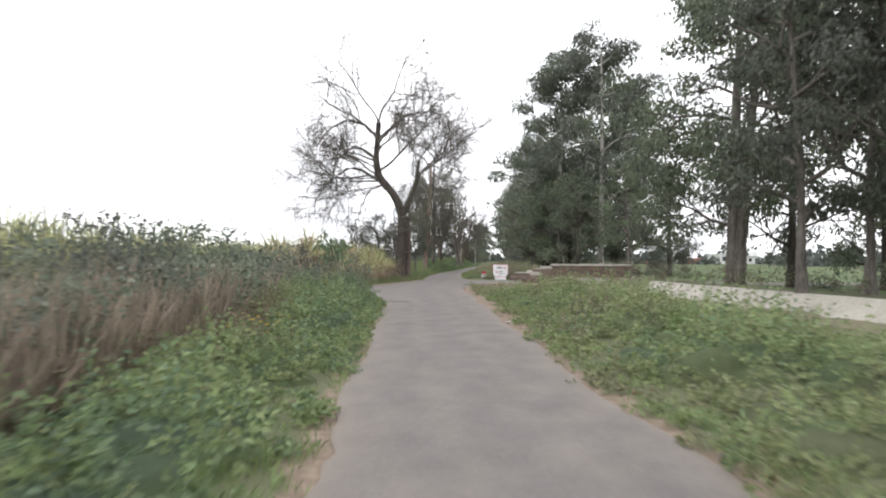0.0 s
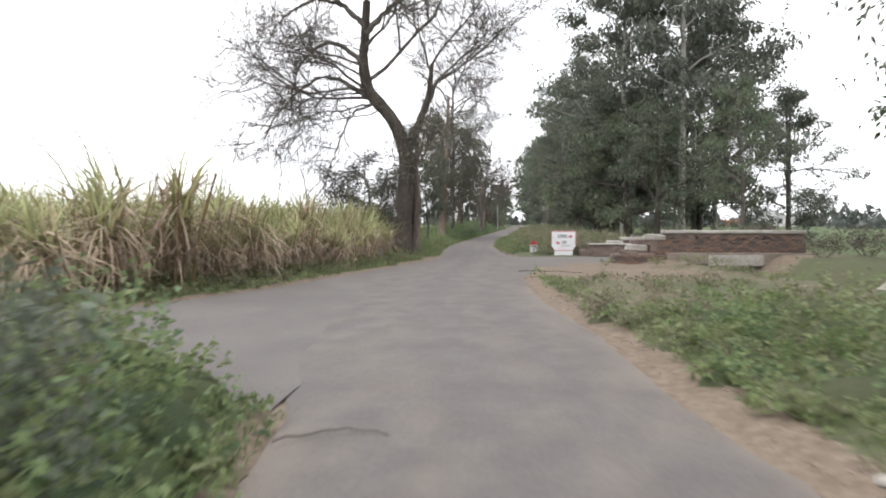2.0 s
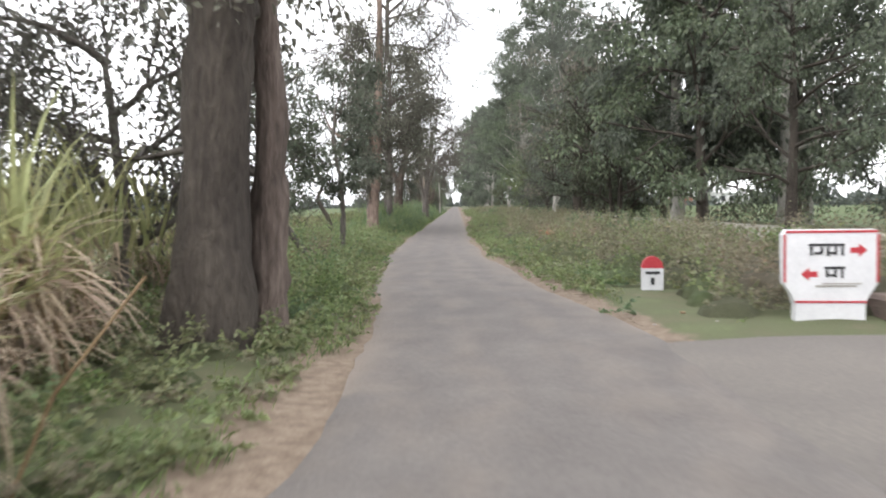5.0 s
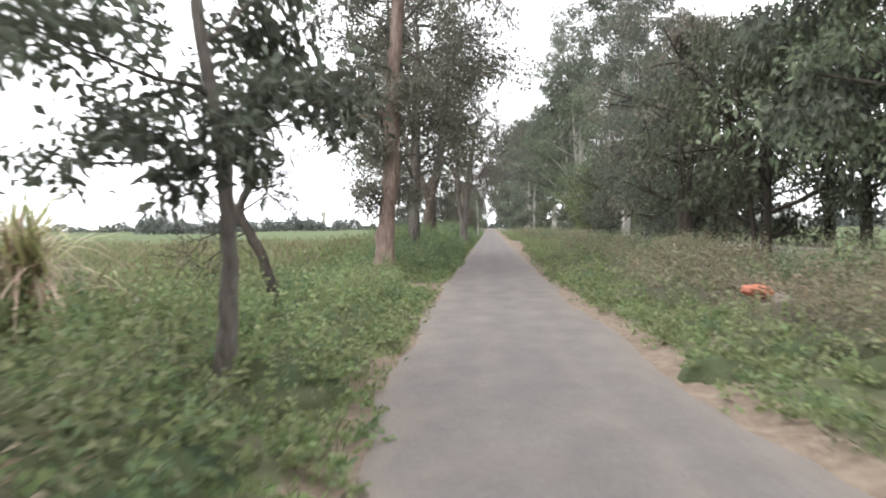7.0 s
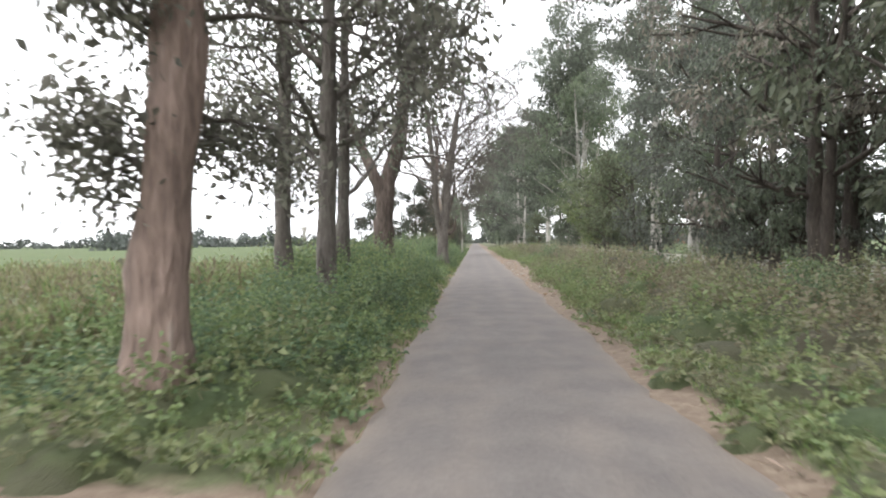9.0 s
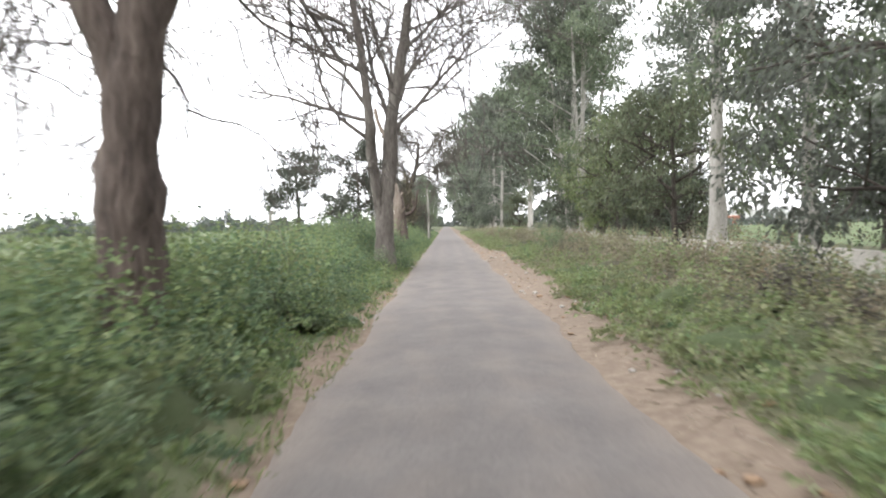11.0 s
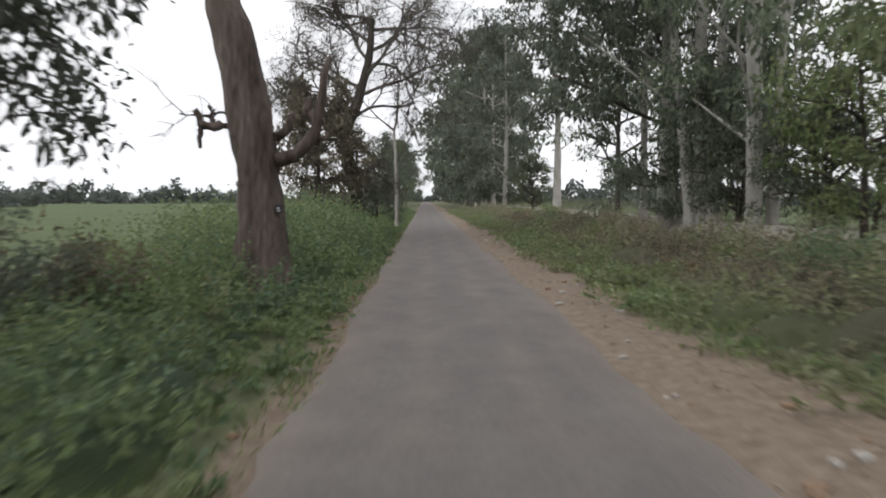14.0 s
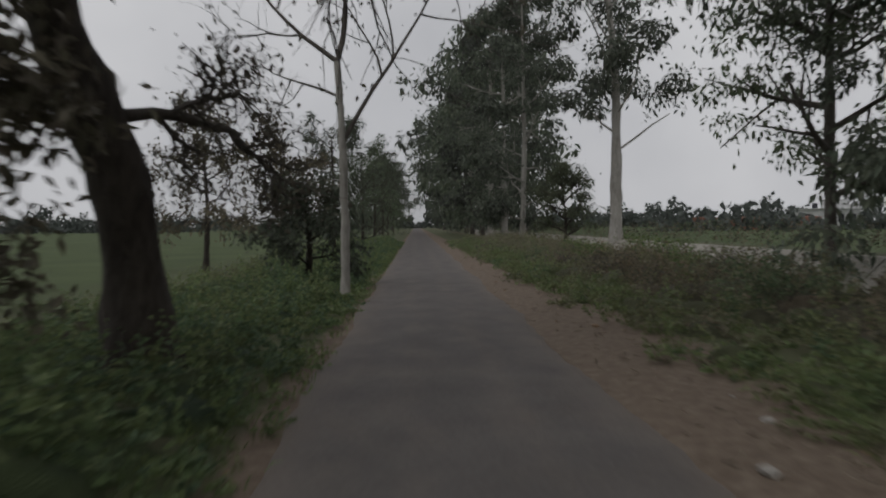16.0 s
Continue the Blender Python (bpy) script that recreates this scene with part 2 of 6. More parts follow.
def ground_material():
    m = bpy.data.materials.new("roadside_ground")
    m.use_nodes = True
    n, l = m.node_tree.nodes, m.node_tree.links
    bsdf = n["Principled BSDF"]
    bsdf.inputs["Roughness"].default_value = 0.95
    bsdf.inputs["Specular IOR Level"].default_value = 0.15
    tc = n.new("ShaderNodeTexCoord")

    def noise_tex(scale, detail=6):
        t = n.new("ShaderNodeTexNoise")
        t.inputs["Scale"].default_value, t.inputs["Detail"].default_value = scale, detail
        l.new(tc.outputs["Object"], t.inputs["Vector"])
        return t.outputs["Fac"]

    def ramp(src, cols):
        r = n.new("ShaderNodeValToRGB")
        els = r.color_ramp.elements
        while len(els) < len(cols):
            els.new(0.5)
        for k, c in enumerate(cols):
            els[k].position, els[k].color = 0.32 + 0.36 * k / (len(cols) - 1), (*c, 1)
        l.new(src, r.inputs[0])
        return r.outputs[0]

    def mixed(fac, a, b):
        x = n.new("ShaderNodeMixRGB")
        l.new(fac, x.inputs[0])
        l.new(a, x.inputs[1])
        l.new(b, x.inputs[2])
        return x.outputs[0]

    blades = n.new("ShaderNodeMath")
    blades.operation, blades.inputs[1].default_value = "MULTIPLY_ADD", 0.5
    blade_part = n.new("ShaderNodeMath")
    blade_part.operation, blade_part.inputs[1].default_value = "MULTIPLY", 0.5
    l.new(noise_tex(26, 8), blade_part.inputs[0])
    l.new(noise_tex(1.1), blades.inputs[0])
    l.new(blade_part.outputs[0], blades.inputs[2])
    grass = ramp(blades.outputs[0], [(0.13, 0.112, 0.075), (0.088, 0.098, 0.055), (0.125, 0.142, 0.072)])
    clods = n.new("ShaderNodeMath")
    clods.operation, clods.inputs[1].default_value = "MULTIPLY_ADD", 0.6
    fine_part = n.new("ShaderNodeMath")
    fine_part.operation, fine_part.inputs[1].default_value = "MULTIPLY", 0.4
    l.new(noise_tex(38), fine_part.inputs[0])
    l.new(noise_tex(7.5, 9), clods.inputs[0])
    l.new(fine_part.outputs[0], clods.inputs[2])
    soil = ramp(clods.outputs[0], [(0.118, 0.089, 0.067), (0.172, 0.134, 0.103), (0.24, 0.195, 0.153)])
    crop = ramp(noise_tex(0.25), [(0.066, 0.086, 0.04), (0.076, 0.1, 0.044), (0.09, 0.115, 0.052)])
    dirt_at, crop_at = n.new("ShaderNodeAttribute"), n.new("ShaderNodeAttribute")
    dirt_at.attribute_name, crop_at.attribute_name = "dirt", "crop"
    edge = n.new("ShaderNodeMath")
    edge.operation = "MULTIPLY_ADD"
    edge.inputs[1].default_value, edge.use_clamp = 1.2, False
    l.new(noise_tex(3.2, 8), edge.inputs[0])
    l.new(dirt_at.outputs["Fac"], edge.inputs[2])
    sharp = n.new("ShaderNodeMapRange")
    sharp.inputs["From Min"].default_value, sharp.inputs["From Max"].default_value = 0.85, 1.25
    l.new(edge.outputs[0], sharp.inputs["Value"])
    colour = mixed(sharp.outputs[0], mixed(crop_at.outputs["Fac"], grass, crop), soil)
    l.new(colour, bsdf.inputs["Base Color"])
    bp = n.new("ShaderNodeBump")
    bp.inputs["Strength"].default_value, bp.inputs["Distance"].default_value = 0.4, 0.015
    l.new(noise_tex(34), bp.inputs["Height"])
    l.new(bp.outputs[0], bsdf.inputs["Normal"])
    return m


M_GROUND = ground_material()

# ---------------------------------------------------------------- mesh helpers


def mesh_from(name, verts, faces, material, smooth=False):
    """A mesh from arrays of vertices and equal-sided faces."""
    me = bpy.data.meshes.new(name)
    verts, faces = np.asarray(verts, np.float32), np.asarray(faces, np.int32)
    me.vertices.add(len(verts))
    me.vertices.foreach_set("co", verts.ravel())
    k = faces.shape[1]
    me.loops.add(faces.size)
    me.loops.foreach_set("vertex_index", faces.ravel())
    me.polygons.add(len(faces))
    me.polygons.foreach_set("loop_start", np.arange(0, faces.size, k, dtype=np.int32))
    me.polygons.foreach_set("loop_total", np.full(len(faces), k, np.int32))
    me.polygons.foreach_set("use_smooth", np.full(len(faces), smooth))
    me.materials.append(material)
    me.update(calc_edges=True)
    return me


def child(name, me, parent, label=""):
    ob = new(name, me)
    ob.parent = parent
    return tagged(ob, label) if label else ob


def part(name, bm, material, parent, label=""):
    me = bpy.data.meshes.new(name)
    bm.to_mesh(me)
    bm.free()
    me.materials.append(material)
    return child(name, me, parent, label)


def thing(name, m, label, category, group="", kind=""):
    ob = new(name)
    ob.empty_display_size = 0.2
    ob.matrix_world = m
    return tagged(ob, label, category, group, kind)


def slab(bm, lo, hi, jitter=0.0, bevel=0.0, rng=None):
    """An axis-aligned block in bm, its corners moved a little at random and its edges rounded."""
    made = bmesh.ops.create_cube(bm, size=1.0)["verts"]
    for v in made:
        for k in range(3):
            v.co[k] = lo[k] + (v.co[k] + 0.5) * (hi[k] - lo[k])
        if rng is not None:
            v.co += Vector(rng.uniform(-jitter, jitter, 3))
    if bevel:
        edges = list({e for v in made for e in v.link_edges})
        bmesh.ops.bevel(bm, geom=edges, offset=bevel, segments=1, affect="EDGES")


def tubes(parts, lump=0.0, rng=None):
    """Vertices and quads of many tapered tubes: each (points, radii, sides)."""
    all_v, all_f, base = [], [], 0
    for pts, radii, sides in parts:
        p, r = np.asarray(pts, float), np.asarray(radii, float)
        tan = np.gradient(p, axis=0)
        tan /= np.linalg.norm(tan, axis=1, keepdims=True) + 1e-9
        ref = np.array([1.0, 0.0, 0.0]) if abs(tan[:, 0]).mean() < 0.8 else np.array([0.0, 1.0, 0.0])
        u = np.cross(tan, ref)
        u /= np.linalg.norm(u, axis=1, keepdims=True) + 1e-9
        w = np.cross(tan, u)
        ang = np.arange(sides) * 2 * np.pi / sides
        rad = r[:, None] * np.ones(sides)
        if lump and rng is not None:
            rad = rad * (1 + lump * rng.normal(0, 1, rad.shape))
        ring = p[:, None] + rad[..., None] * (np.cos(ang)[None, :, None] * u[:, None] + np.sin(ang)[None, :, None] * w[:, None])
        all_v.append(ring.reshape(-1, 3))
        k = np.arange(len(p) - 1)[:, None] * sides
        j = np.arange(sides)[None]
        j2 = (j + 1) % sides
        all_f.append(np.stack([k + j, k + j2, k + sides + j2, k + sides + j], -1).reshape(-1, 4) + base)
        base += len(p) * sides
    return np.concatenate(all_v), np.concatenate(all_f)


def leaves(centres, ways, lengths, widths, rng, droop=0.15):
    """One bent quad a leaf."""
    c, d = np.asarray(centres, float), np.asarray(ways, float)
    d = d / (np.linalg.norm(d, axis=1, keepdims=True) + 1e-9)
    s = np.cross(d, rng.normal(0, 1, d.shape))
    s /= np.linalg.norm(s, axis=1, keepdims=True) + 1e-9
    L, W = np.asarray(lengths)[:, None], np.asarray(widths)[:, None]
    up = np.cross(s, d)
    mid = c + d * L * 0.5 + up * L * 0.06
    tip = c + d * L - np.array([0, 0, 1.0]) * L * droop
    v = np.stack([c, mid + s * W * 0.5, tip, mid - s * W * 0.5], 1).reshape(-1, 3)
    f = np.arange(len(c) * 4).reshape(-1, 4)
    return v, f


def bend(points, n, rng, wobble=0.0):
    """A smooth run of n points through the given ones."""
    p = np.asarray(points, float)
    t = np.r_[0, np.cumsum(np.linalg.norm(np.diff(p, axis=0), axis=1))]
    s = np.linspace(0, t[-1], n)
    out = np.stack([np.interp(s, t, p[:, k]) for k in range(3)], 1)
    for _ in range(2):
        out[1:-1] = 0.25 * out[:-2] + 0.5 * out[1:-1] + 0.25 * out[2:]
    if wobble:
        out[1:] += rng.normal(0, wobble, out[1:].shape)
    return out


def grow(rng, start, way, length, r, depth, spec, wood, tips):
    """A limb with its twigs: adds tubes to wood and the outermost ones to tips."""
    n = spec.get("n", 6 if depth > 1 else 4)
    way = np.asarray(way, float) / np.linalg.norm(way)
    pts = [np.asarray(start, float)]
    for k in range(n):
        way = way + rng.normal(0, spec.get("crook", 0.16), 3) + np.array([0, 0, spec.get("rise", 0.06) if depth > 0 else -spec.get("hang", 0.05)])
        way /= np.linalg.norm(way)
        pts.append(pts[-1] + way * length / n)
    pts = np.array(pts)
    radii = r * np.linspace(1, 0.4, n + 1)
    wood.append((pts, radii, 7 if r > 0.12 else 5 if r > 0.05 else 3))
    if depth == 0:
        tips.append(pts)
        return
    count = spec["kids"][min(depth, len(spec["kids"])) - 1]
    for k in range(count):
        f = 0.25 + 0.75 * (k + rng.uniform(0.2, 1)) / count
        i = min(int(f * n), n - 1)
        at = pts[i] + (pts[i + 1] - pts[i]) * (f * n - i)
        ahead = pts[i + 1] - pts[i]
        ahead /= np.linalg.norm(ahead)
        side = np.cross(ahead, rng.normal(0, 1, 3))
        side /= np.linalg.norm(side)
        a = radians(rng.uniform(*spec.get("angle", (28, 65))))
        grow(rng, at, ahead * np.cos(a) + side * np.sin(a), length * rng.uniform(0.45, 0.72), max(r * np.interp(f, [0, 1], [0.62, 0.45]), spec.get("thin", 0.006)), depth - 1, spec, wood, tips)


def foliage(rng, tips, per, spread, size, aspect=0.5, hang=0.3):
    pts = np.concatenate([t[1:] for t in tips])
    idx = rng.integers(0, len(pts), per * len(tips))
    c = pts[idx] + rng.normal(0, spread, (len(idx), 3)) * np.array([1, 1, 0.75])
    d = rng.normal(0, 1, c.shape) + np.array([0, 0, -hang])
    L = size * rng.uniform(0.6, 1.35, len(c))
    return leaves(c, d, L, L * aspect * rng.uniform(0.8, 1.25, len(c)), rng)


def lobes(rng, tips, group, count, radius, size, aspect, skip, hang):
    """Foliage in rounded clumps, one round each bunch of twigs, with some bunches left bare."""
    cs, ds = [], []
    for k in range(0, len(tips), group):
        if rng.uniform() < skip:
            continue
        pts = np.concatenate(tips[k:k + group])
        mid = pts.mean(0)
        r = radius * rng.uniform(0.65, 1.3)
        u = rng.normal(0, 1, (count, 3))
        u /= np.linalg.norm(u, axis=1, keepdims=True)
        reach = r * rng.uniform(0.25, 1, (count, 1)) ** 0.5 * (1 + 0.25 * np.sin(u[:, :1] * 5 + k) * np.sin(u[:, 1:2] * 4))
        c = mid + u * reach * np.array([1, 1, 0.62])
        far = rng.uniform(0, 1, count) < 0.25
        c[far] = pts[rng.integers(0, len(pts), far.sum())] + rng.normal(0, 0.16, (far.sum(), 3))
        cs.append(c)
        ds.append(u * 0.7 + rng.normal(0, 0.6, u.shape) + np.array([0, 0, -hang]))
    c, d = np.concatenate(cs), np.concatenate(ds)
    L = size * rng.uniform(0.6, 1.35, len(c))
    return leaves(c, d, L, L * aspect * rng.uniform(0.8, 1.25, len(c)), rng)


def tree(m, stems, label, seed, bark, leaf=None, limbs=(), spec=None, per=40, spread=0.25, size=0.16, aspect=0.5, hang=0.3, group="", twig=None, stubs=(), category="tree", lump=0.075, hide=0.0, lobe=None, gaps=0.1, boughs=()):
    """A tree: stems are (points, base radius, top radius); limbs are (stem, share of its length, way, length, radius, depth)."""
    rng = np.random.default_rng(seed)
    ob = thing("tree", m, label, category, group)
    runs, wood, tips = [], [], []
    for pts, r0, r1 in stems:
        p = bend(pts, 36, rng, 0.006)
        t = np.linspace(0, 1, 36)
        rad = (r0 + (r1 - r0) * t) * (1 + 0.05 * np.sin(t * 19 + seed) + 0.04 * np.sin(t * 47 + 2 * seed))
        rad[:5] *= (1.4, 1.26, 1.14, 1.07, 1.03)
        runs.append((p, rad, 14))
        child("trunk", mesh_from("trunk", *tubes([runs[-1]], lump, rng), bark, True), ob)
    for st, f, way, length, r, depth in limbs:
        p = runs[st][0]
        k = f * (len(p) - 1)
        i = min(int(k), len(p) - 2)
        wood = []
        grow(rng, p[i] + (p[i + 1] - p[i]) * (k - i), way, length, r, depth, spec or {"kids": (4, 4, 4)}, wood, tips)
        wood = [w for w in wood if w[1][0] > hide]
        child("limb", mesh_from("limb", *tubes(wood), twig or bark, True), ob)
    for pts, r0, r1 in stubs:
        p = bend(pts, 8, rng, 0.02)
        child("broken_limb", mesh_from("broken_limb", *tubes([(p, np.linspace(r0, r1, 8), 8)], 0.09, rng), bark, True), ob)
    for pts, r0, r1, count in boughs:
        p = bend(pts, 24, rng, 0.03)
        twigs = [(p, np.linspace(r0, r1, 24), 8)]
        for f in np.linspace(0.22, 1.0, count):
            i = min(int(f * 23), 22)
            ahead = p[i + 1] - p[i]
            ahead /= np.linalg.norm(ahead)
            way = ahead * 0.7 + rng.normal(0, 0.6, 3) + np.array([0, 0, 0.1])
            grow(rng, p[i], way, rng.uniform(1.3, 2.6), 0.028, 2, {"kids": (6, 6), "crook": 0.24, "rise": -0.05, "hang": 0.2, "thin": 0.01}, twigs, tips)
        child("limb", mesh_from("limb", *tubes(twigs), twig or bark, True), ob)
    if leaf is not None and tips:
        tagged(child("crown", mesh_from("crown", *(lobes(rng, tips, *lobe, size, aspect, gaps, hang) if lobe else foliage(rng, tips, per, spread, size, aspect, hang)), leaf), ob), kind="stuff")
    return ob

# ---------------------------------------------------------------- plan of the roads and the canal
LEFT_Y = [-20, 7.5, 10.2, 13.9, 21.4, 28.2, 30.6, 38.2, 42.5, 47.6, 51.0, 56.2, 61.4, 68.0, 77.0, 90.0, 800.0]
LEFT_X = [6.6, 4.95, 4.5, 4.05, 3.05, 2.1, 1.7, -0.2, -0.6, -0.9, -0.75, -0.3, -0.25, -0.9, -1.4, -1.5, -1.5]
RIGHT_Y = [-20, 8.6, 11.3, 16.7, 24.5, 28.5, 33.2, 39.4, 43.4, 47.0, 56.0, 61.0, 68.0, 75.2, 84.0, 800.0]
RIGHT_X = [10.2, 7.85, 7.4, 6.8, 5.9, 5.5, 4.9, 4.25, 3.75, 3.6, 3.4, 3.0, 2.2, 1.6, 1.3, 1.35]
LIP_Y = [-40, 0, 27, 37, 46, 55, 62, 70, 82, 96, 110, 800]
LIP_X = [25.0, 18.8, 14.1, 12.0, 10.6, 9.6, 9.4, 9.4, 9.0, 7.9, 7.7, 7.7]


def bank(y):
    """The height of the canal's far bank."""
    return np.interp(y, [45, 95], [0.32, 0.55])



def road_left(y):
    return np.interp(y, LEFT_Y, LEFT_X)


def road_right(y):
    return np.interp(y, RIGHT_Y, RIGHT_X)


def canal_lip(y):
    """The near edge of the canal; its far bank tops out 3.4 m beyond."""
    return np.interp(y, LIP_Y, LIP_X)


def cane_edge(y):
    return np.interp(y, [34, 38.2, 42.5, 47.6, 51, 56.2, 61.4, 68, 77], [-5.0, -3.5, -2.25, -1.5, -0.95, -0.45, -0.4, -1.1, -1.5])


def smooth(x):
    x = np.clip(x, 0, 1)
    return x * x * (3 - 2 * x)


def ripple(x, y):
    return (np.sin(x * 1.7 + 0.6 * y) * np.sin(y * 1.3 - 0.4 * x) + 0.6 * np.sin(x * 3.9 - y * 2.3) * np.sin(y * 3.1 + 1.1)) * 0.5


def ground_z(x, y):
    x, y = np.asarray(x, float), np.asarray(y, float)
    out = np.maximum(road_left(y) - x, x - road_right(y))
    z = -0.05 + smooth(out / 0.5) * 0.06 + smooth((out - 0.4) / 2.0) * 0.07 * ripple(x, y)
    lip = canal_lip(y)
    c = x - lip
    z = z + smooth((c + 2.0) / 1.6) * smooth((1.2 - c) / 0.6) * 0.12
    z = np.where(c > 0, np.interp(c, [0, 1.2, 1.9], [0.1, -0.95, -0.95]) + np.interp(c, [1.9, 3.4, 6.5, 9.5], [0, 1, 1, 0]) * (bank(y) + 0.95) + np.interp(c, [6.5, 9.5], [0, 0.95]) + (c > 3.5) * 0.05 * ripple(x, y), z)
    z = z - 0.3 * smooth((c - 1.5) / 0.4) * smooth((3.95 - c) / 0.3) * ((y < 47) | (y > 64))
    bridge = (y > 55.3) & (y < 62.6)
    z = np.where(bridge & (c > -1) & (c < 5), -1.2, z)
    z = np.where(bridge & (c >= 5), 0.0, z)
    side = smooth((61.3 - y) / 0.8) * smooth((y - 55.2) / 0.8) * (x > 2)
    z = np.where(~bridge, z, np.where((c > -1) & (c < 5), z, -0.05 * side + (1 - side) * z))
    wide = (y > 35) & (y < 56) & (x > cane_edge(y) - 0.1) & (x < road_left(y) + 0.3)
    z = np.where(wide, -0.05, z)
    branch = (x < road_left(y)) & (y > branch_near(x)) & (y < branch_far(x)) & (x > -60)
    z = np.where(branch, -0.05, z)
    return z


def branch_near(x):
    return np.interp(x, [-60, -12, 0.4, 1.9], [20.0, 29.3, 31.6, 30.4])


def branch_far(x):
    return np.interp(x, [-60, -12, -5.0, -3.5], [27.0, 34.8, 36.9, 38.2])


def track_mid(x):
    return np.interp(x, [-40, -8, -1.5], [90.5, 88.6, 88.0])


def shoulder(y):
    """How wide the bare earth beside the asphalt is, towards the canal."""
    return np.interp(y, [0, 18, 22, 30, 34, 62, 70, 80, 90, 100, 110, 116, 122, 132, 138, 146, 150, 154, 160, 168, 174, 185, 400], [0.12, 0.2, 0.45, 0.6, 0.6, 0.35, 0.5, 0.45, 0.35, 0.4, 0.75, 1.0, 1.3, 1.55, 1.85, 1.6, 0.9, 1.4, 1.2, 1.2, 1.7, 1.4, 0.8])


def dirt_share(x, y):
    out_r, out_l = x - road_right(y), road_left(y) - x
    wide = shoulder(y)
    thin = np.interp(y, [0, 30, 40, 60, 64, 75, 90, 106, 112, 128, 133, 400], [0.2, 0.2, 0.6, 0.6, 0.35, 0.4, 0.2, 0.2, 0.42, 0.42, 0.2, 0.15])
    d = np.maximum(smooth((wide - out_r) / (0.5 * wide) + 0.6) * (out_r > -1), smooth((thin - out_l) / (0.5 * thin) + 0.6) * (out_l > -1))
    cane_foot = smooth((0.75 - (cane_edge(y) - x)) / 0.5) * (x < cane_edge(y) + 0.4) * (y > 36) * (y < 62)
    sand = smooth(1.3 - np.hypot((x - 6.9) / 3.0, (y - 48.8) / 4.0))
    strip = smooth(1.4 - np.hypot((x - 5.5) / 2.2, (y - 42) / 4.0)) * 0.45
    track = smooth((1.7 - np.abs(y - track_mid(x))) / 0.8) * (x < -1) * (x > -6)
    mouth = smooth(1.35 - np.hypot((x - 5.6) / 3.0, (y - 50.8) / 4.4))
    beside = smooth(1.6 - np.hypot((x - 8.0) / 6.0, (y - 54.0) / 1.6))
    ridge = 0.5 * smooth(1 - np.abs(x - canal_lip(y) + 0.9) / 1.2)
    return np.clip(np.maximum.reduce([d, cane_foot, mouth, sand, strip, track, beside, ridge]), 0, 1)


# ---------------------------------------------------------------- ground, roads, canal
def ground_sheet():
    xs = np.unique(np.round(np.r_[-2500, -1200, -600, -300, -150, -90, -60, -45, np.arange(-36, -8, 2.0), np.arange(-8, -3, 0.4), np.arange(-3, 8, 0.22), np.arange(8, 18, 0.4), np.arange(18, 30, 1.5), 34, 45, 60, 90, 150, 300, 600, 1200, 2500], 3))
    ys = np.unique(np.round(np.r_[-600, -200, -80, -40, -20, np.arange(-10, 235, 0.5), np.arange(235, 330, 3.0), 350, 400, 500, 650, 900, 1400, 2200, 3500], 3))
    X, Y = np.meshgrid(xs, ys)
    Z = ground_z(X, Y)
    v = np.stack([X, Y, Z], -1).reshape(-1, 3)
    a = (np.arange(len(ys) - 1)[:, None] * len(xs) + np.arange(len(xs) - 1)[None]).ravel()
    f = np.stack([a, a + 1, a + 1 + len(xs), a + len(xs)], -1)
    me = mesh_from("ground", v, f, M_GROUND, True)
    fx, fy = v[:, 0], v[:, 1]
    crop = np.where(fx < 0, smooth((-6.5 - fx) / 3) * smooth((fy - 122) / 10) + smooth((-22 - fx) / 30) * smooth((fy - 74) / 6) * (1 - smooth((fy - 122) / 10)), smooth((fx - canal_lip(fy) - 8.5) / 3))
    for name, val in (("dirt", dirt_share(fx, fy)), ("crop", crop)):
        at = me.attributes.new(name, "FLOAT", "POINT")
        at.data.foreach_set("value", val.astype(np.float32))
    return tagged(new("ground", me), "grassy verge, bare soil and green fields out to the horizon", "ground", kind="structure")


ground_sheet()


def road_strip(name, rows, material, label, crown=0.03):
    """rows: (left point, right point) pairs; a cambered surface with broken, slightly sunk edges."""
    across = np.array([0, 0.04, 0.1, 0.2, 0.35, 0.5, 0.65, 0.8, 0.9, 0.96, 1.0])
    v = []
    for a, b in rows:
        a, b = np.asarray(a, float), np.asarray(b, float)
        for s in across:
            p = a + (b - a) * s
            v.append((*p, 0.0 + crown * (1 - (2 * s - 1) ** 2) - (0.03 if s in (0, 1) else 0)))
    k = len(across)
    i = (np.arange(len(rows) - 1)[:, None] * k + np.arange(k - 1)[None]).ravel()
    f = np.stack([i, i + 1, i + 1 + k, i + k], -1)
    me = mesh_from(name, v, f, material, True)
    me.attributes.new("across", "FLOAT", "POINT").data.foreach_set("value", np.concatenate([np.clip(across, 0.3 if 30 < a[1] < 58 and name == "road" else 0, 0.7 if 44 < a[1] < 61 and name == "road" else 1) for a, b in rows]).astype(np.float32))
    return tagged(new(name, me), label, "road", kind="structure")


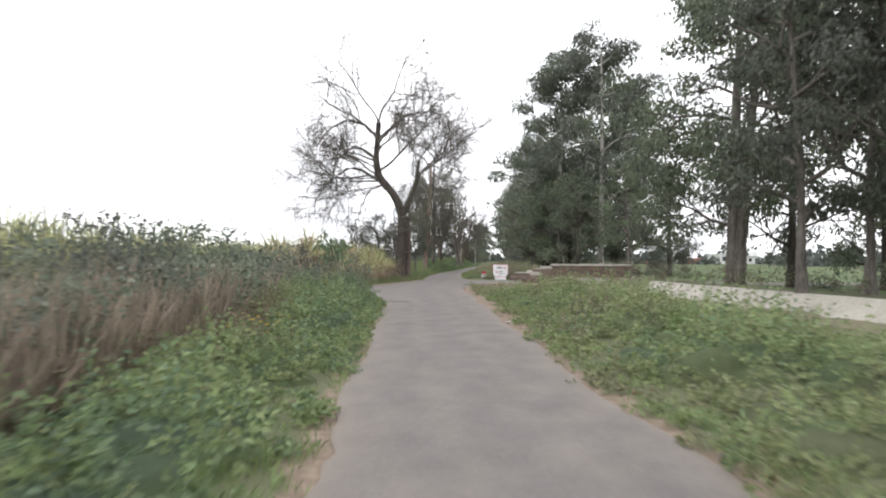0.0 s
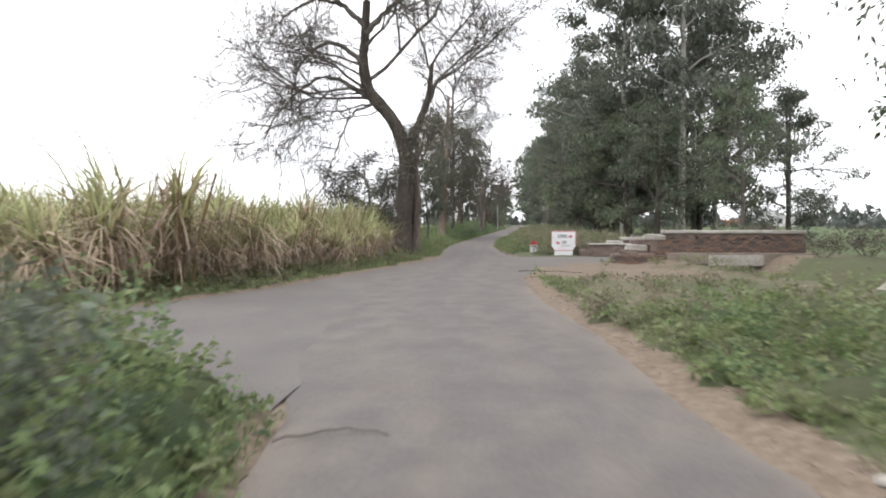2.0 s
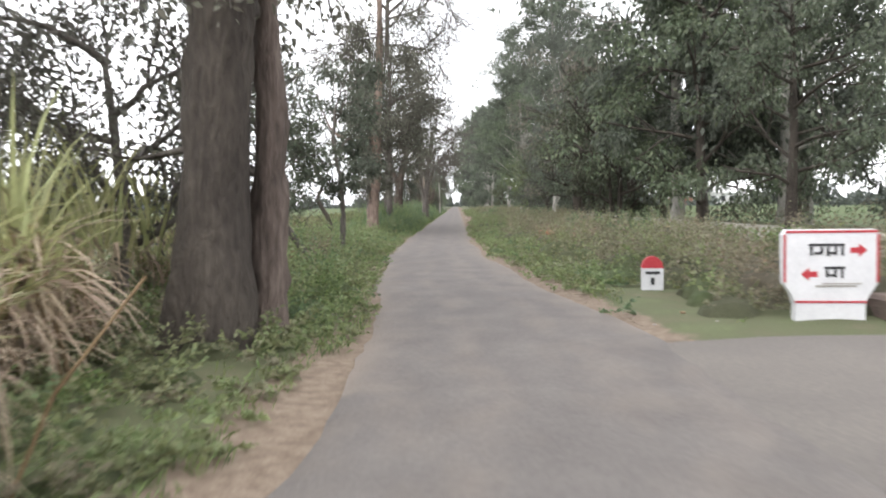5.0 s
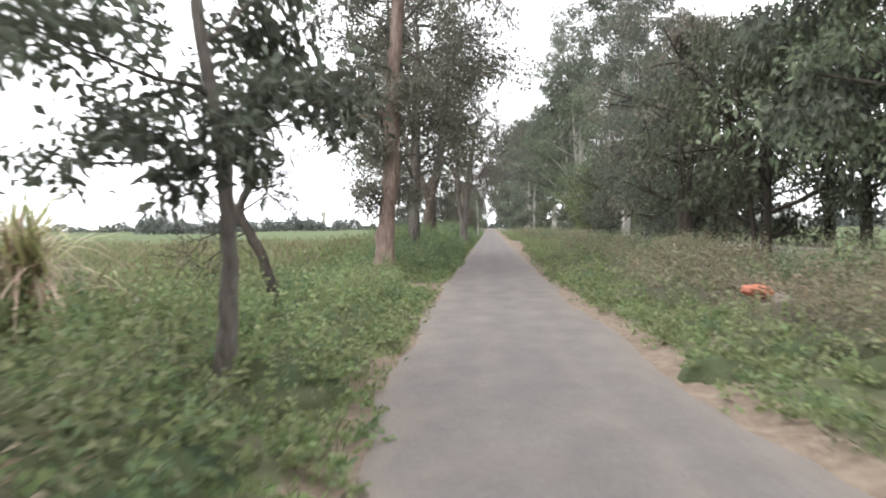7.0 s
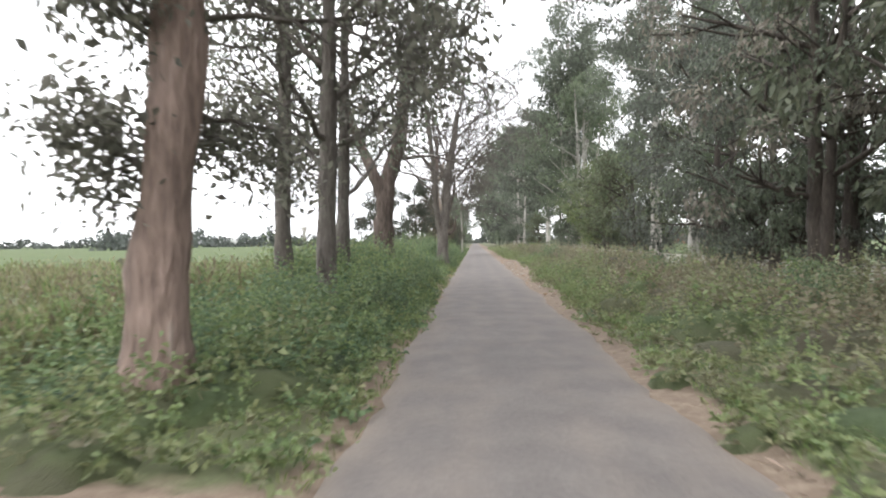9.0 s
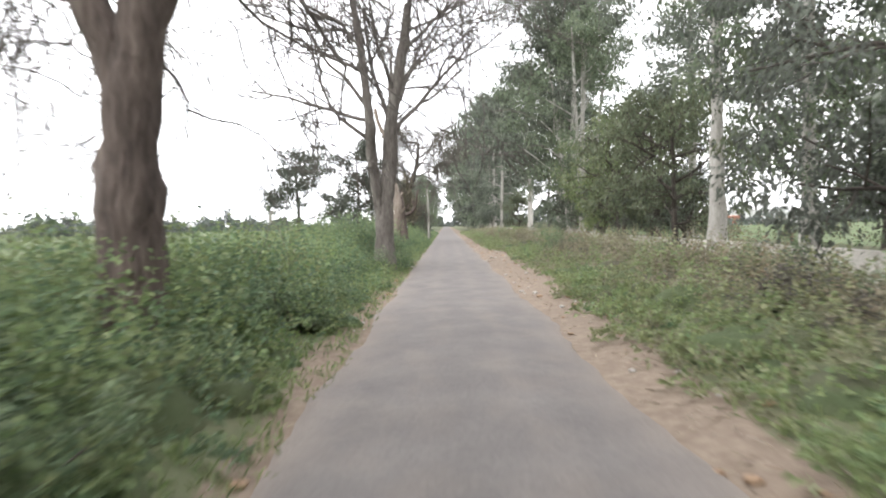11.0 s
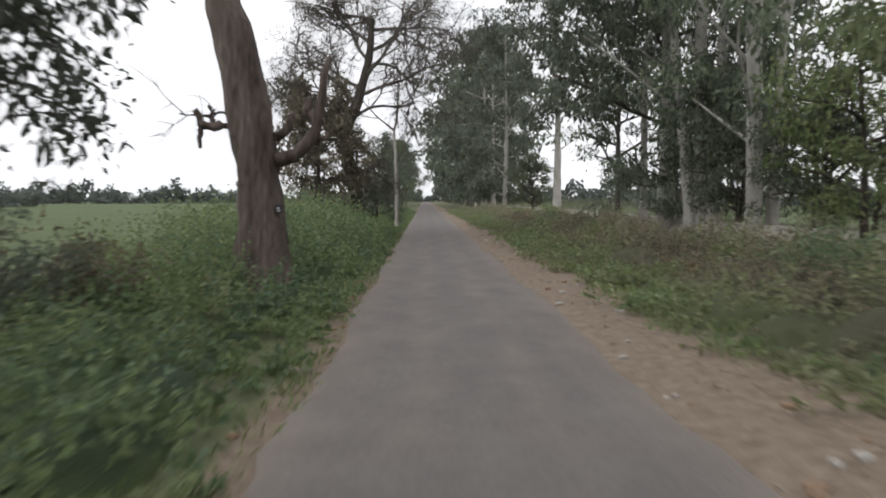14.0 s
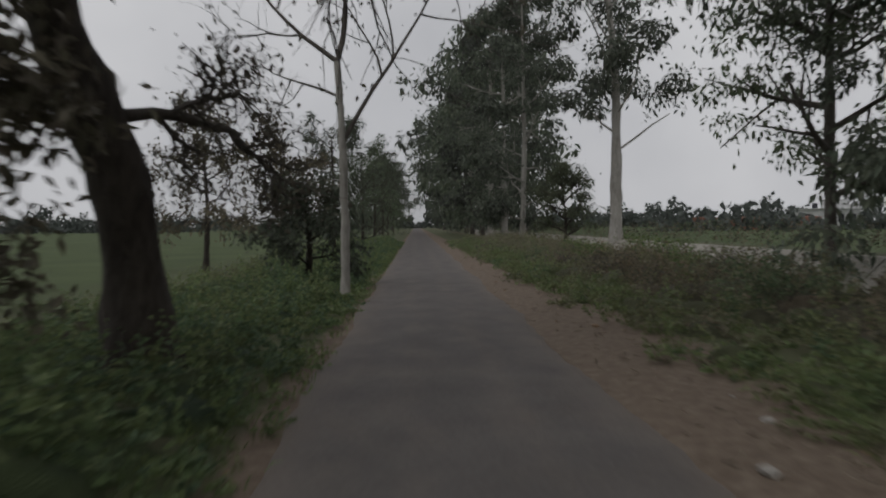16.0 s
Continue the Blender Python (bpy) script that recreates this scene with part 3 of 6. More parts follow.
edge_rng = np.random.default_rng(3)
main_rows = []
for yy in np.r_[np.arange(-20, 240, 0.4), np.arange(240, 800, 8)]:
    ragged = edge_rng.normal(0, 0.022, 2) + 0.06 * np.array([np.sin(yy * 0.9), np.sin(yy * 0.7 + 2)])
    main_rows.append(((road_left(yy) + ragged[0], yy), (road_right(yy) + ragged[1], yy)))
road_strip("road", main_rows, M_ROAD, "narrow worn grey asphalt lane with crumbling edges")
branch_rows = []
for xx in np.r_[1.6, 1.0, np.arange(0.4, -12, -0.8), np.arange(-12, -60, -6)]:
    far_y = np.interp(xx, [-3.5, -2.25, -1.5, 1.6], [38.2, 42.5, 47.0, 50.0]) if xx > -3.5 else branch_far(xx)
    branch_rows.append(((xx, branch_near(xx)), (xx, far_y)))
road_strip("road_branch", branch_rows, M_ASPHALT, "dusty asphalt side lane leaving the main lane", crown=0.012)
fill_rows = [((x0, yy), (road_left(yy) + 0.5, yy)) for yy, x0 in [(35.2, -6.5), (36.5, -5.6), (38.3, -3.5), (40, -3.0), (42.5, -2.3), (45, -1.95), (47.6, -1.55), (50, -1.15), (52, -0.9), (55, -0.5)]]
road_strip("road_widening", fill_rows, M_ASPHALT, "widened asphalt at the mouth of the side lane", crown=0.008)
deck_rows = [((xx, np.interp(xx, [2.6, 3.6, 4.1, 5.4, 6.4, 7.2], [44.5, 46.8, 49.8, 52.7, 54.8, 55.9])), (xx, 61.2 if xx > 4.3 else 61.2 - (4.3 - xx) * 0.4)) for xx in np.r_[2.6, 3.0, 3.4, 3.8, 4.2, 4.6, 5.0, 5.4, 5.9, np.arange(6.4, 40, 1.2)]]
road_strip("bridge_road", deck_rows, M_SIDE_ROAD, "dusty side road over the small canal bridge", crown=0.014)


def lining(y0, y1, name, label):
    """The canal's far lining: concrete panels, each a part, on the slope."""
    ob = thing(name, Matrix(), label, "canal lining", kind="structure")
    y, rng = y0, np.random.default_rng(int(y0) + 50)
    while y < y1:
        z1 = min(y + 3.0, y1)
        rows = []
        for yy in (y + 0.02, z1 - 0.02):
            lip = canal_lip(yy)
            dz = rng.uniform(-0.015, 0.015)
            rows += [(lip + 1.85, yy, -0.93 + dz), (lip + 3.5, yy, bank(yy) + 0.06 + dz), (lip + 3.85, yy, bank(yy) + 0.07 + dz), (lip + 3.85, yy, bank(yy) - 0.45)]
        f = [(0, 1, 5, 4), (1, 2, 6, 5), (2, 3, 7, 6)]
        me = mesh_from("panel", rows, f, M_CONCRETE)
        child("panel", me, ob)
        y = z1
    return ob


lining(-6, 47.0, "canal_lining_1", "pale weathered concrete lining on the canal's far bank")
lining(64, 330, "canal_lining_2", "pale weathered concrete lining on the canal's far bank, behind shrubs")


# ---------------------------------------------------------------- the canal bridge
def parapet(y0, x0, x1, label, tall, seed):
    rng = np.random.default_rng(seed)
    ob = thing("bridge_parapet", pose(0, y0, 0), label, "parapet")
    bm = bmesh.new()
    slab(bm, (x0, -0.25, -1.2), (x1, 0.25, tall - 0.42), 0.02, 0.03, rng)
    part("wall", bm, M_BRICK, ob, "dark weathered brick wall")
    x = x0 + 0.5
    while x < x1 - 0.2:
        w = rng.uniform(0.9, 1.8)
        h = tall - rng.uniform(0, 0.09)
        bm = bmesh.new()
        slab(bm, (x, -0.21, tall - 0.44), (min(x + w, x1), 0.21, h - 0.12), 0.025, 0.025, rng)
        part("masonry_block", bm, M_BRICK, ob)
        bm = bmesh.new()
        slab(bm, (x - 0.03, -0.28, h - 0.125), (min(x + w, x1) + 0.02, 0.28, h), 0.012, 0.02, rng)
        part("coping_stone", bm, M_CAP, ob, "chipped pale concrete coping")
        x += w + 0.03
    for k in range(4):
        bm = bmesh.new()
        top = tall - 0.22 - 0.2 * k
        slab(bm, (x0 - (0.2, 0.75, 0.9, 1.15)[k], -0.3, max(top - 0.2, 0.0) - 0.02), (x0 + 0.6 - 0.35 * k, 0.3, top), 0.05, 0.03, rng)
        part("broken_course", bm, M_BRICK if k % 2 else M_CAP, ob)
    bm = bmesh.new()
    slab(bm, (x0 - 1.4, -0.34, -0.3), (x0 + 0.2, 0.34, 0.34), 0.07, 0.06, rng)
    part("footing", bm, M_BRICK, ob, "crumbled brick footing")
    return ob


parapet(55.45, 8.4, 14.1, "dark brick bridge parapet with chipped coping and crumbled end", 1.32, 11)
parapet(62.15, 7.6, 14.6, "low brick bridge parapet with pale coping behind the signboard", 0.95, 12)


def rail(y, x0, x1, z, seed):
    rng = np.random.default_rng(seed)
    ob = thing("kerb_wall", pose(0, y, 0), "low earth-stained brick kerb wall with pale coping by the bridge road", "wall")
    bm = bmesh.new()
    slab(bm, (x0, -0.16, -0.05), (x1, 0.16, z), 0.02, 0.03, rng)
    part("beam", bm, M_BRICK, ob)
    bm = bmesh.new()
    slab(bm, (x0 - 0.04, -0.2, z + 0.004), (x1 + 0.04, 0.2, z + 0.06), 0.012, 0.015, rng)
    part("coping", bm, M_CAP, ob, "pale concrete coping")
    return ob


rail(61.75, 6.6, 10.6, 0.52, 4)


def culvert(y, facing):
    ob = thing("culvert_mouth", pose(0, y, 0), "concrete canal culvert mouth with a dark opening under the bridge", "culvert")
    rng = np.random.default_rng(8)
    for n, (a, b) in {"lintel": ((9.0, -0.1, -0.02), (14.3, 0.16, 0.42)), "pier": ((9.0, -0.1, -1.25), (9.7, 0.2, -0.02)), "abutment": ((13.6, -0.1, -1.25), (14.3, 0.2, -0.02))}.items():
        bm = bmesh.new()
        slab(bm, (a[0], min(a[1] * facing, b[1] * facing), a[2]), (b[0], max(a[1] * facing, b[1] * facing), b[2]), 0.01, 0.02, rng)
        part(n, bm, M_STAINED, ob)
    if facing < 0:
        bm = bmesh.new()
        slab(bm, (10.5, -0.19, -0.06), (12.5, -0.162, 0.34), 0.004, 0.008, rng)
        plaque = part("plaque", bm, M_CAP, ob, "whitewashed plaque with worn lettering")
        for k, w in enumerate((0.2, 0.1, 0.26, 0.14, 0.22, 0.12)):
            bm = bmesh.new()
            slab(bm, (10.66 + 0.3 * k, -0.2, 0.06), (10.66 + 0.3 * k + w, -0.186, 0.2))
            part("lettering", bm, M_CONCRETE, plaque)
    return ob


culvert(55.1, -1)
culvert(62.5, 1)
bm = bmesh.new()
slab(bm, (7.2, 55.25, -0.32), (14.8, 62.35, -0.03))
me = bpy.data.meshes.new("bridge_deck")
bm.to_mesh(me)
bm.free()
me.materials.append(M_CONCRETE)
tagged(new("bridge_deck", me), "concrete deck slab of the canal bridge", "bridge", kind="structure")


# ---------------------------------------------------------------- signboard, kilometre stone, litter
def outline_plate(bm, pts, y0, y1):
    front = [bm.verts.new((x, y0, z)) for x, z in pts]
    back = [bm.verts.new((x, y1, z)) for x, z in pts]
    bm.faces.new(front)
    bm.faces.new(back[::-1])
    for k in range(len(pts)):
        j = (k + 1) % len(pts)
        bm.faces.new((front[j], front[k], back[k], back[j]))
    bmesh.ops.recalc_face_normals(bm, faces=bm.faces)


def bars(ob, rows, y, material, label):
    for x0, x1, z0, z1 in rows:
        bm = bmesh.new()
        slab(bm, (x0, y - 0.006, z0), (x1, y + 0.004, z1))
        part("letter_bar", bm, material, ob, label)


sign = thing("village_signboard", pose(5.45, 62.0, 0.0, 0, 0, -6), "white masonry village signboard with a red border and black lettering", "signboard")
bm = bmesh.new()
outline_plate(bm, [(-0.42, 0.0), (0.42, 0.0), (0.42, 0.2), (0.46, 0.33), (0.56, 0.48), (0.575, 1.1), (0.53, 1.16), (-0.53, 1.16), (-0.575, 1.1), (-0.56, 0.48), (-0.46, 0.33), (-0.42, 0.2)], -0.09, 0.09)
part("board", bm, M_WHITE, sign)
for a, b in (((-0.55, 1.12), (0.55, 1.15)), ((-0.57, 0.5), (-0.542, 1.1)), ((0.542, 0.5), (0.57, 1.1)), ((-0.43, 0.235), (0.43, 0.262))):
    bm = bmesh.new()
    slab(bm, (a[0], -0.097, a[1]), (b[0], -0.085, b[1]))
    part("border", bm, M_RED, sign, "red painted border line")
# two lines of script that cannot be read from the lane, and a faint third
bars(sign, [(-0.27, 0.16, 0.955, 0.985), (-0.25, -0.22, 0.84, 0.95), (-0.2, -0.11, 0.85, 0.88), (-0.13, -0.1, 0.86, 0.95), (-0.05, -0.02, 0.83, 0.95), (-0.02, 0.05, 0.85, 0.88), (0.04, 0.07, 0.84, 0.95), (0.12, 0.15, 0.83, 0.95)], -0.094, M_INK, "black painted lettering")
bars(sign, [(-0.08, 0.17, 0.665, 0.695), (-0.06, -0.03, 0.56, 0.66), (-0.02, 0.05, 0.57, 0.6), (0.04, 0.07, 0.56, 0.66), (0.12, 0.15, 0.55, 0.66)], -0.094, M_INK, "black painted lettering")
bars(sign, [(-0.18, 0.3, 0.44, 0.46), (-0.1, 0.36, 0.475, 0.49)], -0.094, M_CAP, "faint grey lettering")
for cx, cz, sgn in ((0.33, 0.9, 1), (-0.26, 0.6, -1)):
    bm = bmesh.new()
    outline_plate(bm, [(cx - 0.1 * sgn, cz - 0.035), (cx, cz - 0.035), (cx, cz - 0.085), (cx + 0.1 * sgn, cz), (cx, cz + 0.085), (cx, cz + 0.035), (cx - 0.1 * sgn, cz + 0.035)], -0.097, -0.085)
    part("arrow", bm, M_RED, sign, "red painted direction arrow")

stone = thing("kilometre_stone", pose(4.1, 65.6, 0.0, 0, 0, -8), "small white kilometre stone with a red rounded top", "milestone")
bm = bmesh.new()
outline_plate(bm, [(-0.18, -0.05), (0.18, -0.05), (0.18, 0.4), (-0.18, 0.4)], -0.1, 0.1)
part("body", bm, M_WHITE, stone)
bm = bmesh.new()
arc = [(0.18 * np.cos(a), 0.404 + 0.2 * np.sin(a)) for a in np.linspace(0, np.pi, 13)]
outline_plate(bm, arc, -0.1, 0.1)
part("cap", bm, M_RED, stone, "red painted rounded top")
bars(stone, [(-0.12, 0.12, 0.3, 0.35), (-0.03, 0.03, 0.12, 0.24)], -0.104, M_INK, "black painted lettering")

heap = thing("earth_heap", pose(4.35, 81.15, -0.05), "low heap of pale earth in the roadside grass", "earth heap")
hx, hy = np.meshgrid(np.linspace(-1, 1, 25), np.linspace(-1, 1, 21))
hr = np.hypot(hx, hy)
hz = 0.52 * smooth(1.05 - hr) * (1 + 0.25 * ripple(hx * 4, hy * 4)) - 0.06 * (hr > 1)
k = (np.arange(20)[:, None] * 25 + np.arange(24)[None]).ravel()
child("earth", mesh_from("earth", np.stack([hx * 1.05, hy * 0.85, hz * 0.85], -1).reshape(-1, 3), np.stack([k, k + 1, k + 26, k + 25], -1), M_HEAP, True), heap)
litter = thing("plastic_bag", pose(4.0, 81.0, 0.45, 4, 8, 30), "faded orange plastic sack lying in the roadside grass", "bag")
bm = bmesh.new()
bmesh.ops.create_icosphere(bm, subdivisions=3, radius=0.2)
for v in bm.verts:
    v.co = Vector((v.co.x * 1.5, v.co.y, v.co.z * 0.55)) * (1 + 0.25 * noise.noise(v.co * 9))
part("sack", bm, M_ORANGE, litter)

post = thing("marker_post", pose(-2.0, 55.2, 0.0, 0, 4, 0), "short pale concrete boundary post in the grass", "post")
bm = bmesh.new()
slab(bm, (-0.07, -0.07, -0.1), (0.07, 0.07, 0.55), 0.01, 0.015, np.random.default_rng(2))
part("shaft", bm, M_CAP, post)

# ---------------------------------------------------------------- the bare leaning tree and its neighbours by the junction
BARE = {"kids": (8, 7, 5), "crook": 0.2, "rise": 0.03, "hang": 0.15, "angle": (28, 66), "thin": 0.011}
BUSHY = {"kids": (5, 4, 4), "crook": 0.17, "rise": 0.05, "hang": 0.1}
tree(pose(-2.0, 60.5, -0.1), [([(0, 0, 0), (0.15, 0, 2.3), (0.3, 0, 4.5), (-0.05, 0, 5.7), (-0.55, 0.05, 6.6), (-1.6, 0.1, 7.7), (-1.8, 0.15, 9.2), (-1.65, 0.2, 10.6), (-1.6, 0.1, 11.8)], 0.43, 0.17), ([(0.25, 0.1, 4.2), (0.35, 0.3, 5.2), (0.75, 0.5, 6.2), (1.2, 0.6, 7.4), (1.35, 0.7, 9.0)], 0.26, 0.09)],
     "tall leafless leaning tree with a dark rough trunk", 21, M_BARK_DARK, None, twig=M_BARK_GREY,
     limbs=[(0, 0.62, (-0.8, 0.1, 0.5), 6.5, 0.089, 3), (0, 0.66, (-0.85, -0.5, 0.3), 5.4, 0.074, 3), (1, 0.55, (0.3, 0.15, 1), 4.6, 0.08, 3), (1, 0.75, (0.9, 0.3, 0.7), 4.2, 0.07, 3), (1, 1.0, (0.5, -0.2, 0.9), 3.8, 0.07, 3), (1, 0.9, (-0.4, 0.4, 1), 3.6, 0.06, 3), (0, 0.7, (0.9, 0.1, 0.8), 6.5, 0.104, 3), (0, 0.76, (-0.95, 0.3, 0.45), 5.8, 0.074, 3),
            (0, 0.82, (0.7, -0.5, 0.9), 5.2, 0.081, 3), (0, 0.9, (-0.65, -0.1, 0.9), 5.6, 0.081, 3), (0, 1.0, (0.35, 0.2, 1), 5.4, 0.081, 3), (0, 1.0, (-0.5, -0.3, 0.9), 5.4, 0.074, 3), (0, 0.66, (-0.6, 0.2, -0.2), 4.3, 0.052, 3), (0, 0.9, (0.8, 0.4, 0.6), 5.2, 0.074, 3), (0, 0.63, (-1, 0.15, 0.25), 5.8, 0.074, 3), (0, 0.6, (-0.9, -0.3, -0.1), 5.2, 0.052, 3), (0, 0.58, (-0.7, 0.3, -0.35), 4.0, 0.044, 3), (0, 0.72, (-1, 0.0, 0.1), 5.8, 0.059, 3)],
     boughs=[([(-1.7, 0.1, 10.6), (-2.6, 0, 11.6), (-4.0, 0, 12.0), (-5.4, -0.1, 11.2), (-6.2, -0.1, 10.0)], 0.13, 0.03, 14), ([(-1.75, 0.1, 8.9), (-2.6, 0, 9.8), (-3.7, -0.2, 9.9), (-4.6, -0.3, 9.0), (-5.0, -0.3, 7.8), (-5.1, -0.3, 6.6)], 0.12, 0.025, 14), ([(-1.45, 0.1, 7.4), (-2.6, 0.1, 8.1), (-3.6, 0.1, 8.5), (-4.8, 0.2, 7.8), (-6.0, 0.2, 6.6), (-6.6, 0.2, 5.4)], 0.12, 0.025, 14), ([(-1.3, 0.1, 7.1), (-2.2, -0.2, 6.8), (-2.7, -0.3, 5.6), (-3.2, -0.3, 4.3), (-3.5, -0.3, 3.2)], 0.06, 0.02, 14), ([(-1.65, 0.1, 10.3), (-0.6, 0.1, 11.4), (0.6, 0, 12.3), (2.2, 0, 12.6), (3.6, 0, 12.1)], 0.14, 0.03, 14)],
     spec=BARE, group="roadside trees on the field side")
tree(pose(-1.5, 61.0, -0.1), [([(0, 0, 0), (0.15, 0, 2.6), (0.1, 0, 4.2), (0.2, 0.2, 5.6)], 0.26, 0.08)],
     "second stem beside the leaning tree, thinly leaved", 22, M_BARK_RED, M_LEAF_DUSTY, twig=M_BARK_GREY,
     limbs=[(0, 0.75, (0.3, 0.8, 0.8), 1.8, 0.07, 2), (0, 0.55, (-0.7, 0.8, 0.4), 2.0, 0.07, 2), (0, 0.8, (0.1, 0.8, 0.9), 2.0, 0.08, 2), (0, 0.65, (-0.4, -0.4, 0.7), 1.8, 0.06, 2), (0, 0.85, (0.1, -0.3, 0.9), 1.6, 0.06, 2), (0, 0.35, (-1, 0.1, 0.4), 2.6, 0.07, 2)],
     spec=BUSHY, per=36, spread=0.26, size=0.11, group="roadside trees on the field side")
for k, (bx, by, h, w, lf, lab) in enumerate([(-3.9, 62.6, 4.3, 1.7, M_LEAF_DUSTY, "low brownish thorn tree at the foot of the bare tree")]):
    limbs = [(0, f, (np.cos(a), np.sin(a), 0.55), w, 0.06, 2) for f, a in zip((0.3, 0.4, 0.5, 0.6, 0.7, 0.8, 0.9, 1.0), np.arange(8) * 2.4 + k)]
    tree(pose(bx, by, -0.1), [([(0, 0, 0), (0.1, 0.1, h * 0.4), (-0.1, 0.1, h * 0.85)], 0.12, 0.04)], lab, 30 + k, M_BARK_GREY, lf, limbs=limbs, spec=BUSHY, per=62, spread=0.24, size=0.1, group="roadside trees on the field side")

# small trees past the cane
tree(pose(-2.65, 71.2, -0.1), [([(0, 0, 0), (-0.6, 0.1, 0.9), (-1.15, 0.1, 1.75), (-1.4, 0.1, 2.6), (-1.25, 0, 3.6)], 0.085, 0.05)], "small leaning tree with dark drooping leaves", 41, M_BARK_GREY, M_LEAF_DARK,
     limbs=[(0, 0.62, (-1, 0.2, 0.5), 1.20, 0.035, 2), (0, 0.68, (0.9, 0.3, 0.5), 1.20, 0.035, 2), (0, 0.8, (-0.7, -0.5, 0.6), 1.12, 0.03, 2), (0, 0.9, (0.8, -0.3, 0.6), 1.27, 0.03, 2), (0, 1, (0.2, 0.2, 1), 1.20, 0.03, 2), (0, 0.55, (0.8, -0.4, 0.2), 0.98, 0.03, 2), (0, 0.7, (-1, 0.5, 0.3), 1.42, 0.035, 2), (0, 0.75, (-0.9, -0.2, 0.6), 1.35, 0.03, 2), (0, 0.85, (0.7, 0.6, 0.8), 1.35, 0.03, 2), (0, 0.95, (-0.9, 0.3, 0.8), 1.42, 0.03, 2), (0, 0.5, (-1, 0.3, 0.1), 1.12, 0.03, 2), (0, 0.8, (0.2, 0.8, 0.5), 1.20, 0.03, 2)], spec=BUSHY, per=30, spread=0.13, size=0.12, aspect=0.38, group="roadside trees on the field side")
tree(pose(-2.6, 74.3, -0.1), [([(0, 0, 0), (0.12, 0, 0.7), (0.15, 0, 1.5), (0.1, 0, 2.4), (-0.1, 0, 3.4), (0.0, 0, 4.4)], 0.09, 0.04)], "small straight tree with drooping dark leaves", 42, M_BARK_GREY, M_LEAF_DARK,
     limbs=[(0, 0.45, (0.3, -0.9, 0.3), 0.8, 0.025, 2), (0, 0.57, (0.3, 0.9, 0.3), 1.0, 0.025, 2), (0, 0.48, (-1, 0.1, 0.3), 1.2, 0.03, 2), (0, 0.52, (0.9, 0.2, 0.35), 1.0, 0.03, 2), (0, 0.62, (-0.8, -0.4, 0.5), 1.3, 0.03, 2), (0, 0.72, (0.8, 0.4, 0.6), 1.3, 0.03, 2), (0, 0.82, (-0.6, 0.5, 0.8), 1.3, 0.03, 2), (0, 0.92, (0.9, -0.2, 0.7), 1.5, 0.03, 2), (0, 1, (0, 0, 1), 1.2, 0.03, 2)], spec=BUSHY, per=34, spread=0.12, size=0.13, aspect=0.42, group="roadside trees on the field side")
tree(pose(-3.45, 79.8, -0.1), [([(0, 0, 0.1), (-0.3, 0, 1.2), (-0.7, 0, 1.9), (-0.45, 0, 2.4), (-0.6, 0, 2.75), (-1.05, 0, 3.6)], 0.1, 0.035)], "small dead leaning tree with bare twigs", 43, M_BARK_DARK, None,
     limbs=[(0, f, (np.cos(a), 0.6 * np.sin(a), e), ln, 0.02, 3) for f, a, e, ln in [(0.42, 3.0, 0.0, 1.1), (0.45, 3.5, 0.1, 1.2), (0.47, 2.6, 0.3, 1.0), (0.5, 3.2, 0.35, 1.2), (0.53, 2.9, -0.1, 1.0), (0.5, 0.3, 0.6, 0.8), (0.55, 5.9, 0.4, 0.7), (0.6, 0.2, 0.8, 0.7), (0.66, 0.5, 0.3, 0.6), (0.72, 3.3, 0.3, 0.6), (0.78, 0.2, 0.4, 0.5), (0.84, 3.0, 0.5, 0.5), (0.9, 0.3, 0.5, 0.45), (0.95, 3.1, 0.8, 0.4), (1.0, 2.0, 1.2, 0.4)]], spec={"kids": (5, 5, 4), "crook": 0.3, "thin": 0.005}, group="roadside trees on the field side")

# the reddish trunk clothed in leaves, and the trees behind it
tree(pose(-3.5, 91.6, -0.15), [([(0, 0, 0), (0.1, 0, 1.8), (0.3, 0, 3.4), (0.3, 0, 5.2), (0.5, 0.2, 8.0), (0.6, 0.2, 12.4)], 0.28, 0.13)], "tall tree with a scarred reddish trunk clothed in leafy shoots", 51, M_BARK_PINK, M_LEAF_DUSTY, twig=M_BARK_GREY,
     limbs=[(0, f, (np.cos(a) * 1.0, np.sin(a), 0.25), ln, 0.05, 2) for f, a, ln in [(0.19, 3.0, 0.7), (0.24, 1.2, 1.3), (0.28, 3.6, 0.8), (0.32, 0.4, 1.7), (0.36, 2.6, 1.0), (0.4, 5.4, 1.5), (0.44, 3.4, 1.1), (0.47, 1.0, 2.1), (0.51, 4.3, 1.5), (0.56, 0.2, 2.5), (0.6, 2.4, 1.2), (0.65, 5.5, 2.4), (0.7, 1.6, 2.7), (0.74, 3.4, 1.2), (0.3, 0.9, 2.2), (0.38, 0.1, 2.4), (0.45, 5.9, 2.4), (0.53, 0.7, 2.8), (0.62, 0.0, 2.8), (0.68, 3.0, 1.3), (0.78, 0.6, 2.6), (0.82, 2.8, 1.3), (0.87, 5.2, 2.4)]],
     spec=BUSHY, per=50, spread=0.26, size=0.12, group="roadside trees on the field side",
     stubs=[([(0.1, 0, 5.1), (-1.0, 0.1, 4.85), (-1.7, 0.1, 5.0), (-2.3, 0, 6.1), (-2.6, 0, 7.3)], 0.09, 0.03), ([(-1.2, 0.1, 4.85), (-2.0, 0.2, 4.75), (-2.4, 0.2, 4.9)], 0.04, 0.015)])
